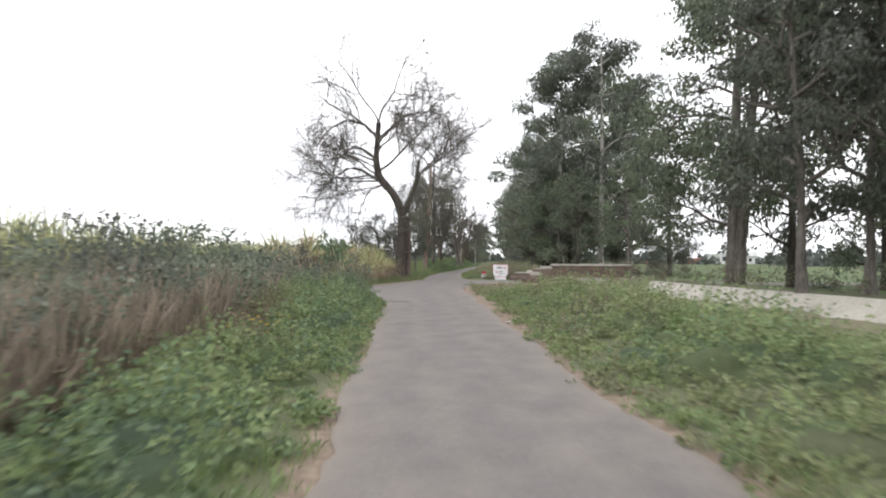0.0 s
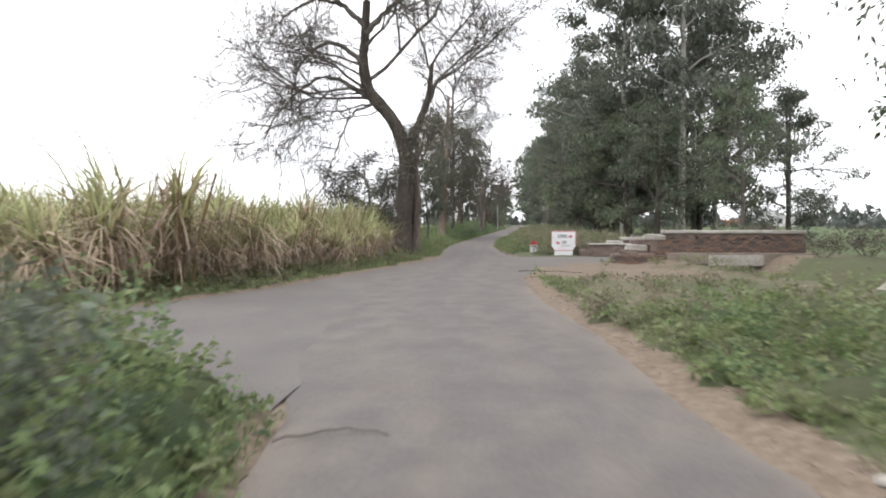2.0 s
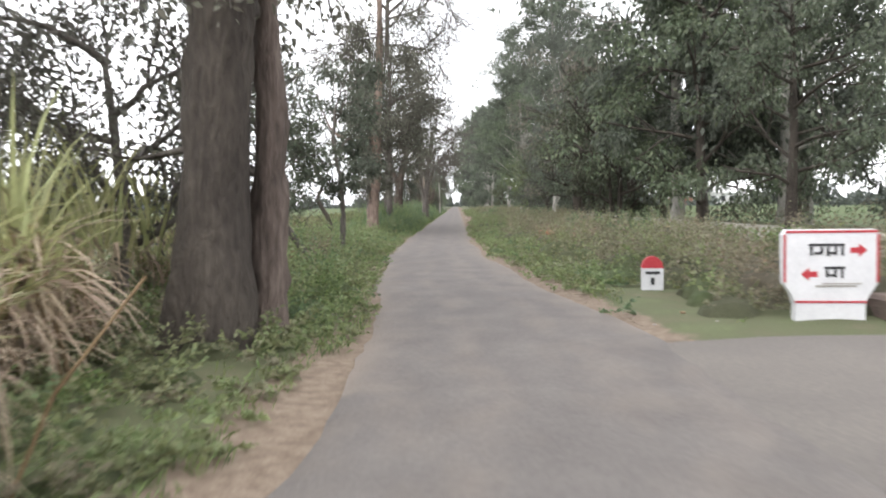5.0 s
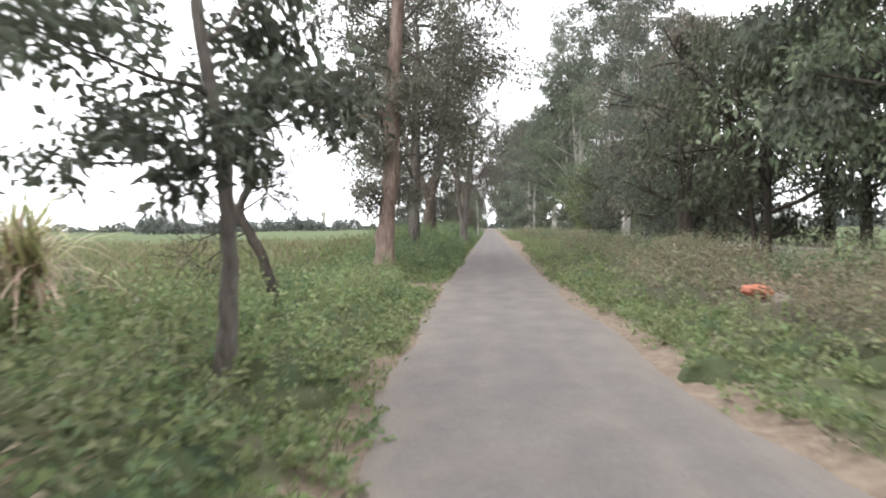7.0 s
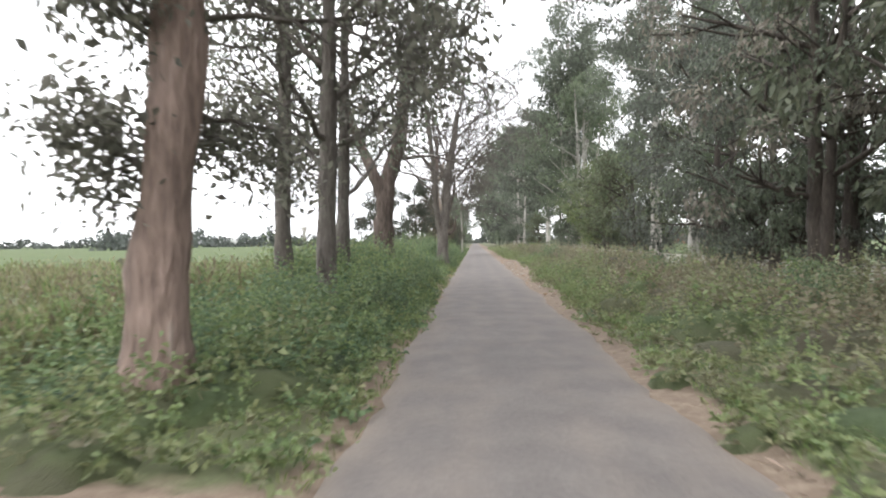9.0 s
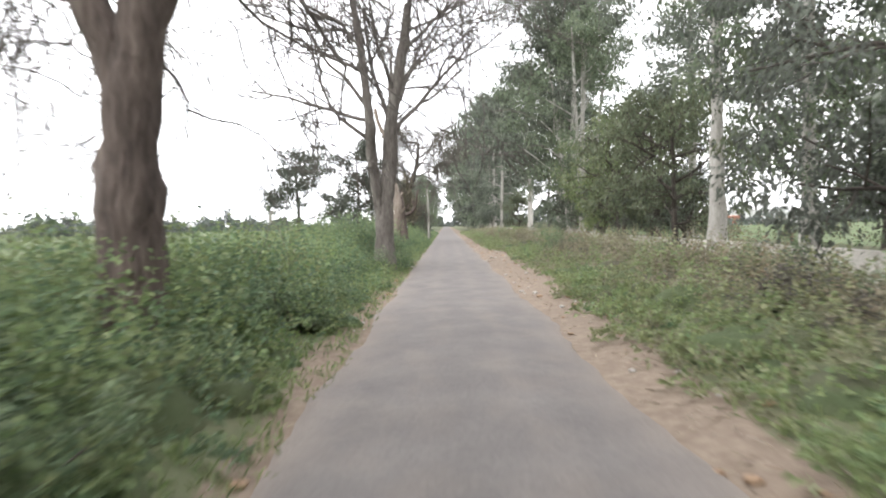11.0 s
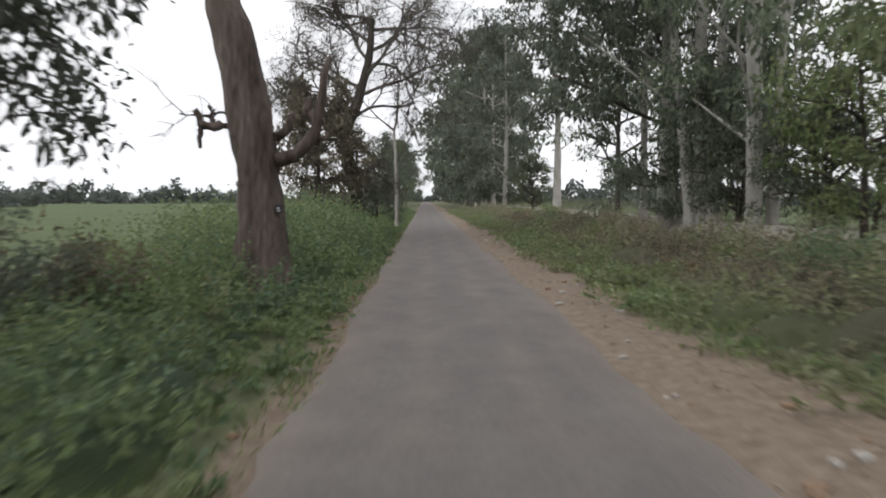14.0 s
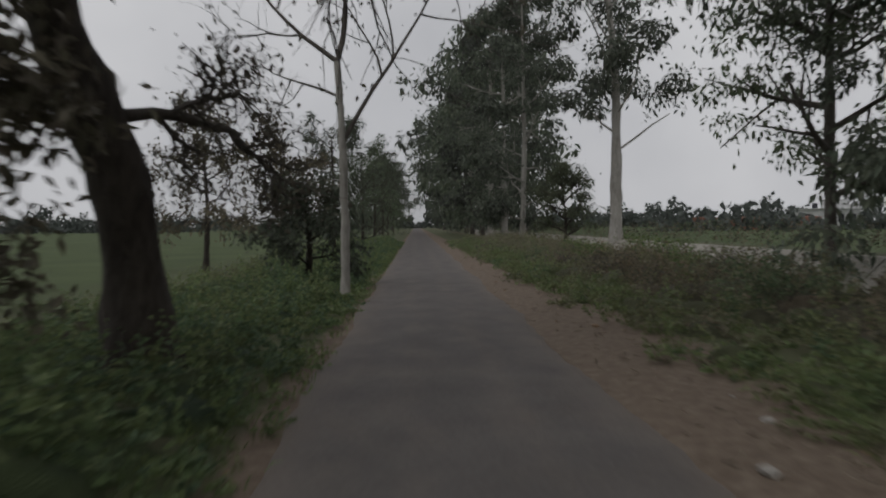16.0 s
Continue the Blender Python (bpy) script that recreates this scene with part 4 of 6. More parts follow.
for k, (bx, by, h, w, lf) in enumerate([(-4.7, 101.5, 13, 3.3, M_LEAF_DUSTY), (-3.9, 104.5, 11, 3.0, M_LEAF_GREY), (-3.2, 98.5, 11, 2.3, M_LEAF_DUSTY)]):
    limbs = [(0, f, (np.cos(a), np.sin(a), 0.5), w * (1.15 - 0.4 * f), 0.07, 2) for f, a in zip(np.linspace(0.3, 1.0, 11), np.arange(11) * 2.4 + k)]
    tree(pose(bx, by, -0.1), [([(0, 0, 0), (0.1, 0.1, h * 0.4), (0.2, 0.1, h * 0.85)], 0.2, 0.07)], "leafy roadside tree with a slim grey trunk", 55 + k, M_BARK_GREY, lf, limbs=limbs, spec=BUSHY, per=42, spread=0.26, size=0.13, group="roadside trees on the field side")
# the bare fan-shaped crown that the clothed trunk carries
tree(pose(-2.6, 91.8, 8.6), [([(0, 0, 0), (0.05, 0, 2.0), (0.1, 0, 4.2)], 0.12, 0.09)], "bare fan-shaped crown carried by the clothed reddish trunk", 52, M_BARK_GREY, None,
     limbs=[(0, 0.55, (0.9, 0, 0.7), 3.6, 0.08, 3), (0, 0.6, (-0.9, 0.2, 0.8), 4.0, 0.08, 3), (0, 0.95, (0.6, 0.4, 1), 4.2, 0.08, 3), (0, 1, (-0.5, -0.2, 1), 4.0, 0.08, 3), (0, 0.4, (0.8, 0.3, 0.3), 3.4, 0.07, 3), (0, 1, (0.1, 0.3, 1), 4.2, 0.08, 3), (0, 0.3, (-1, -0.2, 0.1), 3.2, 0.06, 3), (0, 0.2, (1, 0.2, 0.1), 3.4, 0.06, 3), (0, 0.5, (0.9, -0.3, 0.4), 3.8, 0.07, 3), (0, 0.7, (1, 0.3, 0.6), 3.8, 0.07, 3), (0, 0.8, (-0.9, 0.3, 0.5), 3.4, 0.06, 3)], spec=BARE, group="roadside trees on the field side")
# big forked trunks
tree(pose(-3.55, 111, -0.1), [([(0, 0, 0), (0, 0, 2.0), (0.1, 0, 3.5), (0.55, 0.1, 5.0), (0.9, 0.2, 8)], 0.37, 0.17), ([(0.02, 0, 3.1), (-0.4, 0, 4.1), (-1.2, 0.1, 6.0), (-2.0, 0.1, 8)], 0.2, 0.1)],
     "big bare tree with a thick forked trunk", 61, M_BARK_RED, None, twig=M_BARK_GREY,
     limbs=[(0, 0.55, (0.9, -0.2, 0.1), 2.6, 0.07, 3), (0, 0.75, (1, 0.2, 0.7), 3.2, 0.09, 3), (0, 1, (0.4, 0, 1), 3.2, 0.1, 3), (0, 0.88, (-0.2, -0.8, 0.8), 3.0, 0.08, 3), (1, 0.5, (-1, 0, 0.3), 3.4, 0.08, 3), (1, 0.7, (-0.4, -0.8, 0.2), 3.0, 0.07, 3), (1, 1, (-0.6, 0, 1), 3.4, 0.08, 3), (1, 0.35, (-0.9, -0.3, -0.1), 2.6, 0.038, 3), (1, 0.3, (-0.7, 0.9, 0.05), 3.4, 0.038, 3), (1, 0.55, (-0.3, 1, 0.1), 3.4, 0.038, 3), (0, 0.6, (0.5, 1, 0.0), 3.0, 0.038, 3), (1, 0.2, (-1, 0.5, -0.15), 3.0, 0.034, 3), (0, 0.8, (0.5, 1, -0.25), 3.6, 0.038, 3), (0, 0.9, (0.2, 1, -0.3), 4.2, 0.038, 3), (0, 0.7, (0.9, 0.8, -0.1), 3.2, 0.038, 3), (1, 0.75, (-0.2, 1, -0.2), 4.2, 0.038, 3), (1, 0.25, (-0.2, 1, -0.25), 3.6, 0.034, 3), (1, 0.15, (0.1, 1, -0.2), 3.4, 0.034, 3), (0, 0.6, (0.1, 1, -0.3), 3.6, 0.034, 3), (1, 0.4, (-0.6, 1, -0.3), 4.2, 0.034, 3), (1, 0.3, (-1, 0.8, -0.2), 3.6, 0.034, 3)],
     spec={"kids": (6, 5, 4), "crook": 0.2, "rise": -0.02, "hang": 0.3, "thin": 0.009}, group="roadside trees on the field side")
tree(pose(-2.27, 128.3, -0.1), [([(0, 0, 0), (0.0, 0, 1.7), (0.05, 0, 2.5), (0.24, 0, 3.5), (0.28, 0, 5.0), (0.6, 0, 6.6), (0.9, 0, 8.6)], 0.31, 0.13), ([(-0.02, 0.0, 1.2), (-0.06, 0.0, 1.9), (-0.2, -0.1, 2.7), (-0.32, -0.2, 3.5), (-0.35, -0.6, 5.0), (-0.5, -0.6, 6.5), (-0.8, -0.5, 8.6)], 0.2, 0.1)],
     "large grey double-trunked tree with bare spreading limbs", 62, M_BARK_GREY, None,
     limbs=[(1, 0.42, (-1, 0, 0.5), 3.6, 0.07, 3), (1, 0.7, (-0.8, 0.2, 0.7), 3.0, 0.07, 3), (1, 1, (-0.2, 0, 1), 3.4, 0.08, 3), (0, 0.52, (-0.1, 0.1, 1), 4.0, 0.09, 3), (0, 0.6, (0.8, 0.1, 0.9), 3.6, 0.08, 3), (0, 0.8, (0.7, -0.2, 0.8), 3.2, 0.08, 3), (0, 1, (0.5, 0.2, 1), 3.4, 0.09, 3), (0, 0.58, (0.3, 0.6, 1), 4.4, 0.08, 3), (0, 0.66, (-0.3, -0.2, 1), 3.6, 0.07, 3), (1, 0.55, (-0.5, 0.5, 1), 4.0, 0.07, 3), (0, 0.9, (1, 0.2, 0.5), 3.0, 0.06, 3), (0, 0.5, (0.7, 0.4, 0.8), 4.4, 0.09, 3), (1, 0.5, (-1, 0.4, 0.35), 4.2, 0.07, 3), (0, 0.72, (0.9, 0.6, 0.4), 3.6, 0.07, 3), (1, 0.85, (-0.9, -0.2, 0.3), 3.4, 0.06, 3)], spec={"kids": (6, 5, 4), "crook": 0.17, "rise": 0.04, "hang": 0.12, "thin": 0.009}, group="roadside trees on the field side")
tree(pose(-2.95, 142.3, -0.1), [([(0, 0, 0), (0.15, 0, 1.5), (0.3, 0, 2.4), (0.25, 0, 3.2), (0.0, 0, 3.9), (-0.25, 0, 5.2), (-0.2, 0, 6.2)], 0.23, 0.13)], "pale tan leaning trunk with broken stubs", 63, M_BARK_TAN, None,
     stubs=[([(0.3, 0, 2.2), (0.5, 0, 2.3), (0.64, 0, 2.48)], 0.07, 0.045), ([(0.2, 0, 3.1), (0.42, 0, 3.0), (0.5, 0, 3.25)], 0.09, 0.05), ([(-0.2, 0, 5.9), (-0.6, 0, 6.6), (-0.7, 0, 7.4)], 0.12, 0.08), ([(-0.2, 0, 5.9), (0.2, 0, 6.7), (0.25, 0, 7.3)], 0.12, 0.07), ([(-0.05, 0, 2.0), (-0.25, 0, 1.9), (-0.3, 0, 2.1)], 0.06, 0.04)],
     limbs=[(0, 0.98, (-0.4, 0.2, 1), 1.6, 0.04, 2)], spec={"kids": (3, 3)}, group="roadside trees on the field side", lump=0.03)
lopped = tree(pose(-3.06, 152.7, -0.1), [([(0, 0, 0), (-0.02, 0, 1.9), (-0.12, 0, 2.8), (-0.3, 0, 3.8), (-0.58, 0, 4.7), (-0.68, 0, 6.1), (-0.75, 0, 7.4), (-0.5, 0, 9.2), (-0.6, 0, 10.6)], 0.4, 0.12)], "thick lopped trunk with stumpy broken arms", 64, M_BARK_RED, None, twig=M_BARK_DARK,
     stubs=[([(0.25, 0, 2.25), (0.5, 0, 2.27), (0.72, 0, 2.32), (0.93, 0, 2.65), (0.86, 0, 3.0), (1.0, 0, 3.4), (1.1, 0, 3.8)], 0.12, 0.05), ([(0.88, 0, 2.55), (1.05, 0, 2.62)], 0.05, 0.03), ([(0.84, 0, 2.8), (0.72, 0, 3.0), (0.74, 0, 3.15)], 0.09, 0.06),
            ([(-0.35, 0, 2.75), (-0.6, 0, 2.78), (-0.85, 0, 2.68), (-1.0, 0, 3.0)], 0.1, 0.05), ([(-0.72, 0, 2.75), (-0.74, 0, 3.05)], 0.045, 0.025), ([(-0.9, 0, 2.8), (-0.9, 0, 2.45)], 0.06, 0.03), ([(0.2, 0, 2.6), (0.38, 0, 2.66), (0.5, 0, 2.95)], 0.09, 0.04), ([(-0.75, 0, 6.6), (-0.5, 0, 7.3)], 0.14, 0.09), ([(-0.75, 0, 6.6), (-1.1, 0, 7.2)], 0.12, 0.07)],
     limbs=[(0, 0.28, (-1, 0.1, 0.1), 1.4, 0.03, 2), (0, 0.72, (0.9, 0.1, 0.6), 2.6, 0.06, 3), (0, 0.8, (-0.8, 0.3, 0.8), 2.4, 0.06, 3), (0, 0.9, (0.7, -0.2, 0.9), 2.4, 0.06, 3), (0, 1.0, (-0.3, 0.2, 1), 2.2, 0.06, 3), (0, 1.0, (0.5, 0.2, 1), 2.2, 0.05, 3)], spec={"kids": (4, 4, 4), "crook": 0.24, "thin": 0.009}, group="roadside trees on the field side")
bm = bmesh.new()
slab(bm, (0.28, -0.335, 1.43), (0.37, -0.2, 1.56), 0.004, 0.006, np.random.default_rng(5))
mark = part("painted_mark", bm, M_INK, lopped, "black painted patch on the bark")
for k in range(2):
    bm = bmesh.new()
    slab(bm, (0.3, -0.342, 1.462 + 0.04 * k), (0.35, -0.334, 1.478 + 0.04 * k))
    part("letter_bar", bm, M_WHITE, mark)
tree(pose(-3.25, 172.8, -0.1), [([(0, 0, 0), (-0.02, -0.2, 1.6), (-0.1, -0.4, 2.3), (-0.32, -1.0, 3.3), (-0.36, -1.5, 4.2), (0.15, -1.6, 5.3), (0.6, -1.2, 7.0), (0.7, -1.0, 8.6)], 0.34, 0.11)], "dark leaning tree with a sparse twiggy crown", 65, M_BARK_DARK, M_LEAF_BROWN, twig=M_BARK_GREY,
     limbs=[(0, f, (np.cos(a), np.sin(a) * 0.7, 0.4), ln, 0.08, 3) for f, a, ln in [(0.3, 0.3, 1.6), (0.46, 2.8, 2.4), (0.5, 3.3, 2.6), (0.54, 0.4, 3.0), (0.58, 2.4, 2.5), (0.62, 3.8, 2.4), (0.66, 0.2, 3.4), (0.7, 2.9, 2.6), (0.74, 5.6, 3.2), (0.78, 1.0, 3.4), (0.82, 2.4, 2.4), (0.86, 0.3, 3.4), (0.9, 3.4, 2.2), (0.95, 0.6, 3.4), (1.0, 1.6, 3.2), (1.0, 2.7, 2.0)]], spec={"kids": (7, 6, 5), "crook": 0.19, "rise": 0.03, "thin": 0.008}, per=6, spread=0.12, size=0.075, group="roadside trees on the field side")
tree(pose(-2.0, 182, -0.1), [([(0, 0, 0), (0.02, 0, 1.8), (-0.02, 0, 3.5), (-0.1, 0, 5.2)], 0.1, 0.07)], "slender pale tree with long forked bare limbs", 66, M_BARK_PALE, None, twig=M_BARK_GREY,
     limbs=[(0, 1, (-0.9, 0.2, 0.8), 3.2, 0.06, 3), (0, 1, (0.1, 0.1, 1), 3.8, 0.055, 3), (0, 0.98, (0.4, 0.2, 1), 3.4, 0.05, 3), (0, 0.66, (0.62, 0.3, 0.95), 4.6, 0.06, 3), (0, 0.85, (-0.9, 0.1, 0.6), 2.4, 0.04, 3)], spec={"kids": (4, 4, 3), "crook": 0.13}, group="roadside trees on the field side")
# leafy small trees in the field edge
for k, (bx, by, z0, h, w, lf, lab, per) in enumerate([(-7.4, 141, 2.0, 4.9, 1.5, M_LEAF_DARK, "small field-edge tree with hanging dark leaves", 30), (-5.2, 147.3, 1.7, 5.8, 1.6, M_LEAF_DARK, "slim field-edge tree with tiered dark leaves", 52),
                                              (-4.4, 169.1, 1.3, 5.6, 1.5, M_LEAF_BROWN, "low-crowned dark leafy tree", 60), (-7.6, 192, 1.8, 5.0, 1.5, M_LEAF_BROWN, "small slim field tree", 22), (-6.0, 198, 1.7, 5.2, 1.6, M_LEAF_BROWN, "small slim field tree", 22),
                                              (-4.6, 205, 1.0, 6.4, 2.2, M_LEAF_DARK, "dense dark roadside tree", 34), (-3.9, 216, 0.8, 6.0, 2.2, M_LEAF_DARK, "dense dark roadside tree", 34), (-3.8, 229, 0.8, 6.6, 2.4, M_LEAF_DARK, "dense dark roadside tree", 34), (-3.8, 245, 0.8, 7.5, 2.6, M_LEAF_DARK, "dense dark roadside tree", 34), (-4.0, 265, 0.8, 8.5, 3.0, M_LEAF_GREY, "dense dark roadside tree", 34), (-4.0, 290, 0.8, 9.5, 3.4, M_LEAF_GREY, "dense dark roadside tree", 34), (-3.3, 185.5, 0.6, 2.6, 1.0, M_LEAF_DARK, "low dark roadside sapling", 26)]):
    fr = np.linspace(z0 / h, 1.0, 9)
    limbs = [(0, f, (np.cos(a), np.sin(a), 0.3), w * (1.2 - 0.55 * (f - fr[0]) / (1 - fr[0] + 1e-6)), 0.04, 2) for f, a in zip(fr, np.arange(9) * 2.4 + k)]
    tree(pose(bx, by, -0.1), [([(0, 0, 0), (0.08, 0.05, h * 0.45), (-0.05, 0.1, h * 0.95)], 0.11, 0.035)], lab, 80 + k, M_BARK_DARK, lf, limbs=limbs, spec=BUSHY, per=per, spread=0.16, size=0.15, aspect=0.42, hang=0.7, group="roadside trees on the field side")


# ---------------------------------------------------------------- the row of trees beyond the canal
def tall_tree(seed, h, low, w, bark, leaf, count, radius, size, label, r=0.26, white=False, stems=1, taper=0.3, limbs_n=16, skip=0.1):
    """A prototype at the origin, standing apart from the row until it is copied into place."""
    rng = np.random.default_rng(seed)
    st = []
    for s in range(stems):
        a = 2.1 * s + seed
        lean = 0.0 if s == 0 else 0.12
        st.append(([(0.25 * s * np.cos(a), 0.25 * s * np.sin(a), 0), (lean * h * 0.4 * np.cos(a) + rng.normal(0, 0.15), lean * h * 0.4 * np.sin(a), h * 0.4), (lean * h * np.cos(a) + rng.normal(0, 0.35), lean * h * np.sin(a), h * 0.93)], r * (1 if s == 0 else 0.75), r * 0.25))
    limbs = []
    for k, f in enumerate(np.linspace(low / h, 1.0, limbs_n)):
        a = 2.4 * k + seed
        u = (f - low / h) / (1 - low / h)
        reach = w * (0.75 + 0.5 * np.sin(np.pi * min(u * 1.15, 1)) - taper * u) * rng.uniform(0.75, 1.2)
        limbs.append((k % stems, f, (np.cos(a), np.sin(a), 0.35 if not white else 0.9), reach, 0.062 if white else 0.09, 2))
    return tree(Matrix(), st, label, seed, bark, leaf, limbs=limbs, spec={"kids": (4, 6), "crook": 0.18, "rise": 0.05, "hang": 0.22, "n": 3}, hide=0.045, size=size, aspect=0.45, hang=0.8, group="row of trees beyond the canal", lobe=(4, count, radius), gaps=skip)


KINDS = {
    "dense": tall_tree(201, 17, 1.6, 4.6, M_BARK_DARK, M_LEAF_DARK, 250, 1.0, 0.21, "dense dark green tree on the canal bank"),
    "dense_b": tall_tree(202, 14, 1.3, 4.2, M_BARK_DARK, M_LEAF_GREY, 250, 0.9, 0.2, "dense grey-green tree on the canal bank", stems=2),
    "grove": tall_tree(211, 10.5, 2.0, 3.4, M_BARK_DARK, M_LEAF_DARK, 120, 0.78, 0.2, "round-crowned dark tree with a stout trunk on the canal bank", r=0.27, skip=0.24),
    "brown": tall_tree(203, 11, 3.6, 3.0, M_BARK_DARK, M_LEAF_RUST, 150, 0.75, 0.17, "brownish dusty-leaved tree on the canal bank", stems=2, skip=0.38),
    "tower": tall_tree(204, 23, 2.2, 4.9, M_BARK_PALE, M_LEAF_GREY, 360, 1.3, 0.28, "very tall dense eucalyptus on the canal bank", r=0.3, taper=0.12, limbs_n=19),
    "euc": tall_tree(205, 17, 4.6, 3.7, M_BARK_PALE, M_LEAF_GREY, 175, 0.72, 0.23, "eucalyptus with a smooth pale trunk on the canal bank", r=0.27, white=True),
    "euc_big": tall_tree(213, 24, 6.5, 5.4, M_BARK_PALE, M_LEAF_GREY, 250, 1.05, 0.22, "huge eucalyptus with a thick white trunk on the canal bank", r=0.34, white=True, limbs_n=20, skip=0.1),
    "euc_b": tall_tree(206, 15, 3.0, 4.0, M_BARK_PALE, M_LEAF_DARK, 190, 0.85, 0.2, "many-stemmed eucalyptus with pale stems on the canal bank", r=0.24, white=True, stems=3),
    "bush": tall_tree(207, 5.5, 0.7, 2.0, M_BARK_DARK, M_LEAF_BRIGHT, 90, 0.5, 0.17, "low leafy green tree on the canal bank", r=0.12),
    "thicket": tall_tree(215, 4.2, 0.5, 1.9, M_BARK_DARK, M_LEAF_DARK, 80, 0.5, 0.16, "low dark thicket under the canal bank trees", r=0.08, stems=3),
    "leafy": tall_tree(212, 8.5, 1.6, 3.0, M_BARK_DARK, M_LEAF_BRIGHT, 130, 0.72, 0.21, "broad green leafy tree on the canal bank", r=0.16, stems=2, skip=0.22),
    "slim": tall_tree(214, 23, 2.0, 3.1, M_BARK_PALE, M_LEAF_GREY, 150, 1.0, 0.33, "very tall narrow dense eucalyptus on the canal bank", r=0.28, taper=0.05, limbs_n=19),
    "far": tall_tree(210, 24, 1.6, 5.6, M_BARK_GREY, M_LEAF_GREY, 52, 1.5, 0.7, "very tall dense tree far along the canal bank", r=0.3, taper=0.1),
    "spread": tall_tree(209, 16, 3.4, 4.4, M_BARK_GREY, M_LEAF_GREY, 300, 0.92, 0.2, "spreading grey-green tree with a stout grey trunk on the canal bank", r=0.3, stems=2),
    "stout": tall_tree(216, 16, 3.0, 4.0, M_BARK_GREY, M_LEAF_DARK, 290, 1.0, 0.2, "broad dark-leaved tree with a thick grey trunk on the canal bank", r=0.36, stems=2, limbs_n=21, skip=0.05),
    "open": tall_tree(208, 11, 2.6, 2.1, M_BARK_GREY, M_LEAF_DARK, 100, 0.52, 0.16, "open-crowned tree with layered dark leaves on the canal bank", r=0.16),
}
ROW = [
    ("stout", 17.9, 45.0, 1.15, 40), ("open", 16.8, 32, 1.25, 10), ("open", 19.4, 32.5, 1.25, 200), ("spread", 20.5, 31.0, 0.95, 40), ("dense", 22.5, 50, 1.0, 60), ("dense_b", 26.5, 47, 1.1, 60), ("open", 21.5, 27, 1.3, 120), ("dense", 25.5, 36, 1.0, 30), ("spread", 24.0, 24, 0.9, 300),
    ("open", 16.5, 73.4, 0.9, 0), ("dense_b", 21.5, 81, 0.75, 70),
    ("tower", 15.7, 88.5, 1.1, 20), ("tower", 11.8, 92, 1.0, 140), ("grove", 11.4, 86.5, 1.05, 15), ("grove", 12.8, 96.5, 0.8, 250), ("leafy", 10.4, 99.5, 1.15, 130), ("grove", 13.4, 101, 0.85, 80), ("dense_b", 18.0, 93, 1.1, 10), ("tower", 20.0, 96, 0.9, 77),
    ("grove", 12.6, 80.5, 0.85, 200), ("brown", 9.0, 107, 1.12, 45), ("grove", 12.4, 105.4, 0.9, 300), ("grove", 11.2, 110, 1.05, 160), ("grove", 12.8, 113, 1.0, 170), ("dense_b", 10.8, 115, 0.75, 75), ("dense_b", 10.6, 121, 0.85, 220), ("dense", 12.6, 126, 0.8, 60),
    ("thicket", 12.6, 109, 0.7, 200), ("thicket", 12.0, 113, 0.95, 300), ("thicket", 11.2, 117.5, 0.95, 50), ("thicket", 12.0, 122, 1.0, 150), ("thicket", 12.6, 146, 0.8, 20), ("thicket", 12.2, 151.5, 0.9, 80), ("thicket", 12.6, 158, 0.9, 190), ("thicket", 11.6, 164, 0.9, 250), ("thicket", 11.8, 171, 1.0, 330), ("thicket", 11.4, 176, 0.9, 30), ("euc_big", 11.6, 129, 0.78, 95), ("euc_big", 11.3, 137, 1.0, 0), ("leafy", 13.4, 133, 1.0, 33), ("leafy", 10.9, 142, 0.95, 60), ("leafy", 11.8, 148.5, 0.92, 210), ("euc_big", 14.6, 151, 0.85, 20), ("leafy", 11.2, 154.5, 0.95, 150), ("dense_b", 15.0, 156, 0.5, 15),
    ("leafy", 11.0, 161, 0.72, 290), ("grove", 12.2, 166, 0.5, 40), ("grove", 12.4, 172.5, 0.75, 140), ("euc_b", 11.0, 168, 1.2, 200), ("euc_big", 10.8, 181.5, 0.66, 220), ("euc_b", 11.2, 174, 1.4, 130), ("euc_big", 10.6, 177, 1.12, 70), ("dense_b", 11.6, 179.5, 1.3, 60), ("open", 10.3, 185, 1.15, 255),
    ("euc", 11.1, 210.5, 1.3, 150), ("bush", 10.9, 225, 1.05, 35),
    ("slim", 8.8, 234, 1.0, 10), ("slim", 8.3, 243, 1.08, 100), ("slim", 7.9, 254, 1.15, 50), ("far", 9.0, 265, 1.15, 220), ("far", 9.0, 278, 1.15, 290), ("far", 8.6, 292, 1.15, 15), ("far", 8.6, 308, 1.1, 80), ("far", 8.4, 330, 1.1, 130), ("far", 8.0, 355, 1.1, 222), ("far", 7.5, 385, 1.1, 90), ("far", -7.5, 320, 0.6, 40), ("far", -7.5, 350, 0.7, 140), ("far", -7.0, 385, 0.7, 240),
]
for kind, bx, by, sc, turn in ROW:
    ob = copy_thing(KINDS[kind], pose(bx, by, float(ground_z(bx, by)) - 0.15, 0, 0, turn))
    ob.scale = (sc, sc, sc)
for ob in KINDS.values():
    for o in (*ob.children_recursive, ob):
        bpy.data.objects.remove(o)


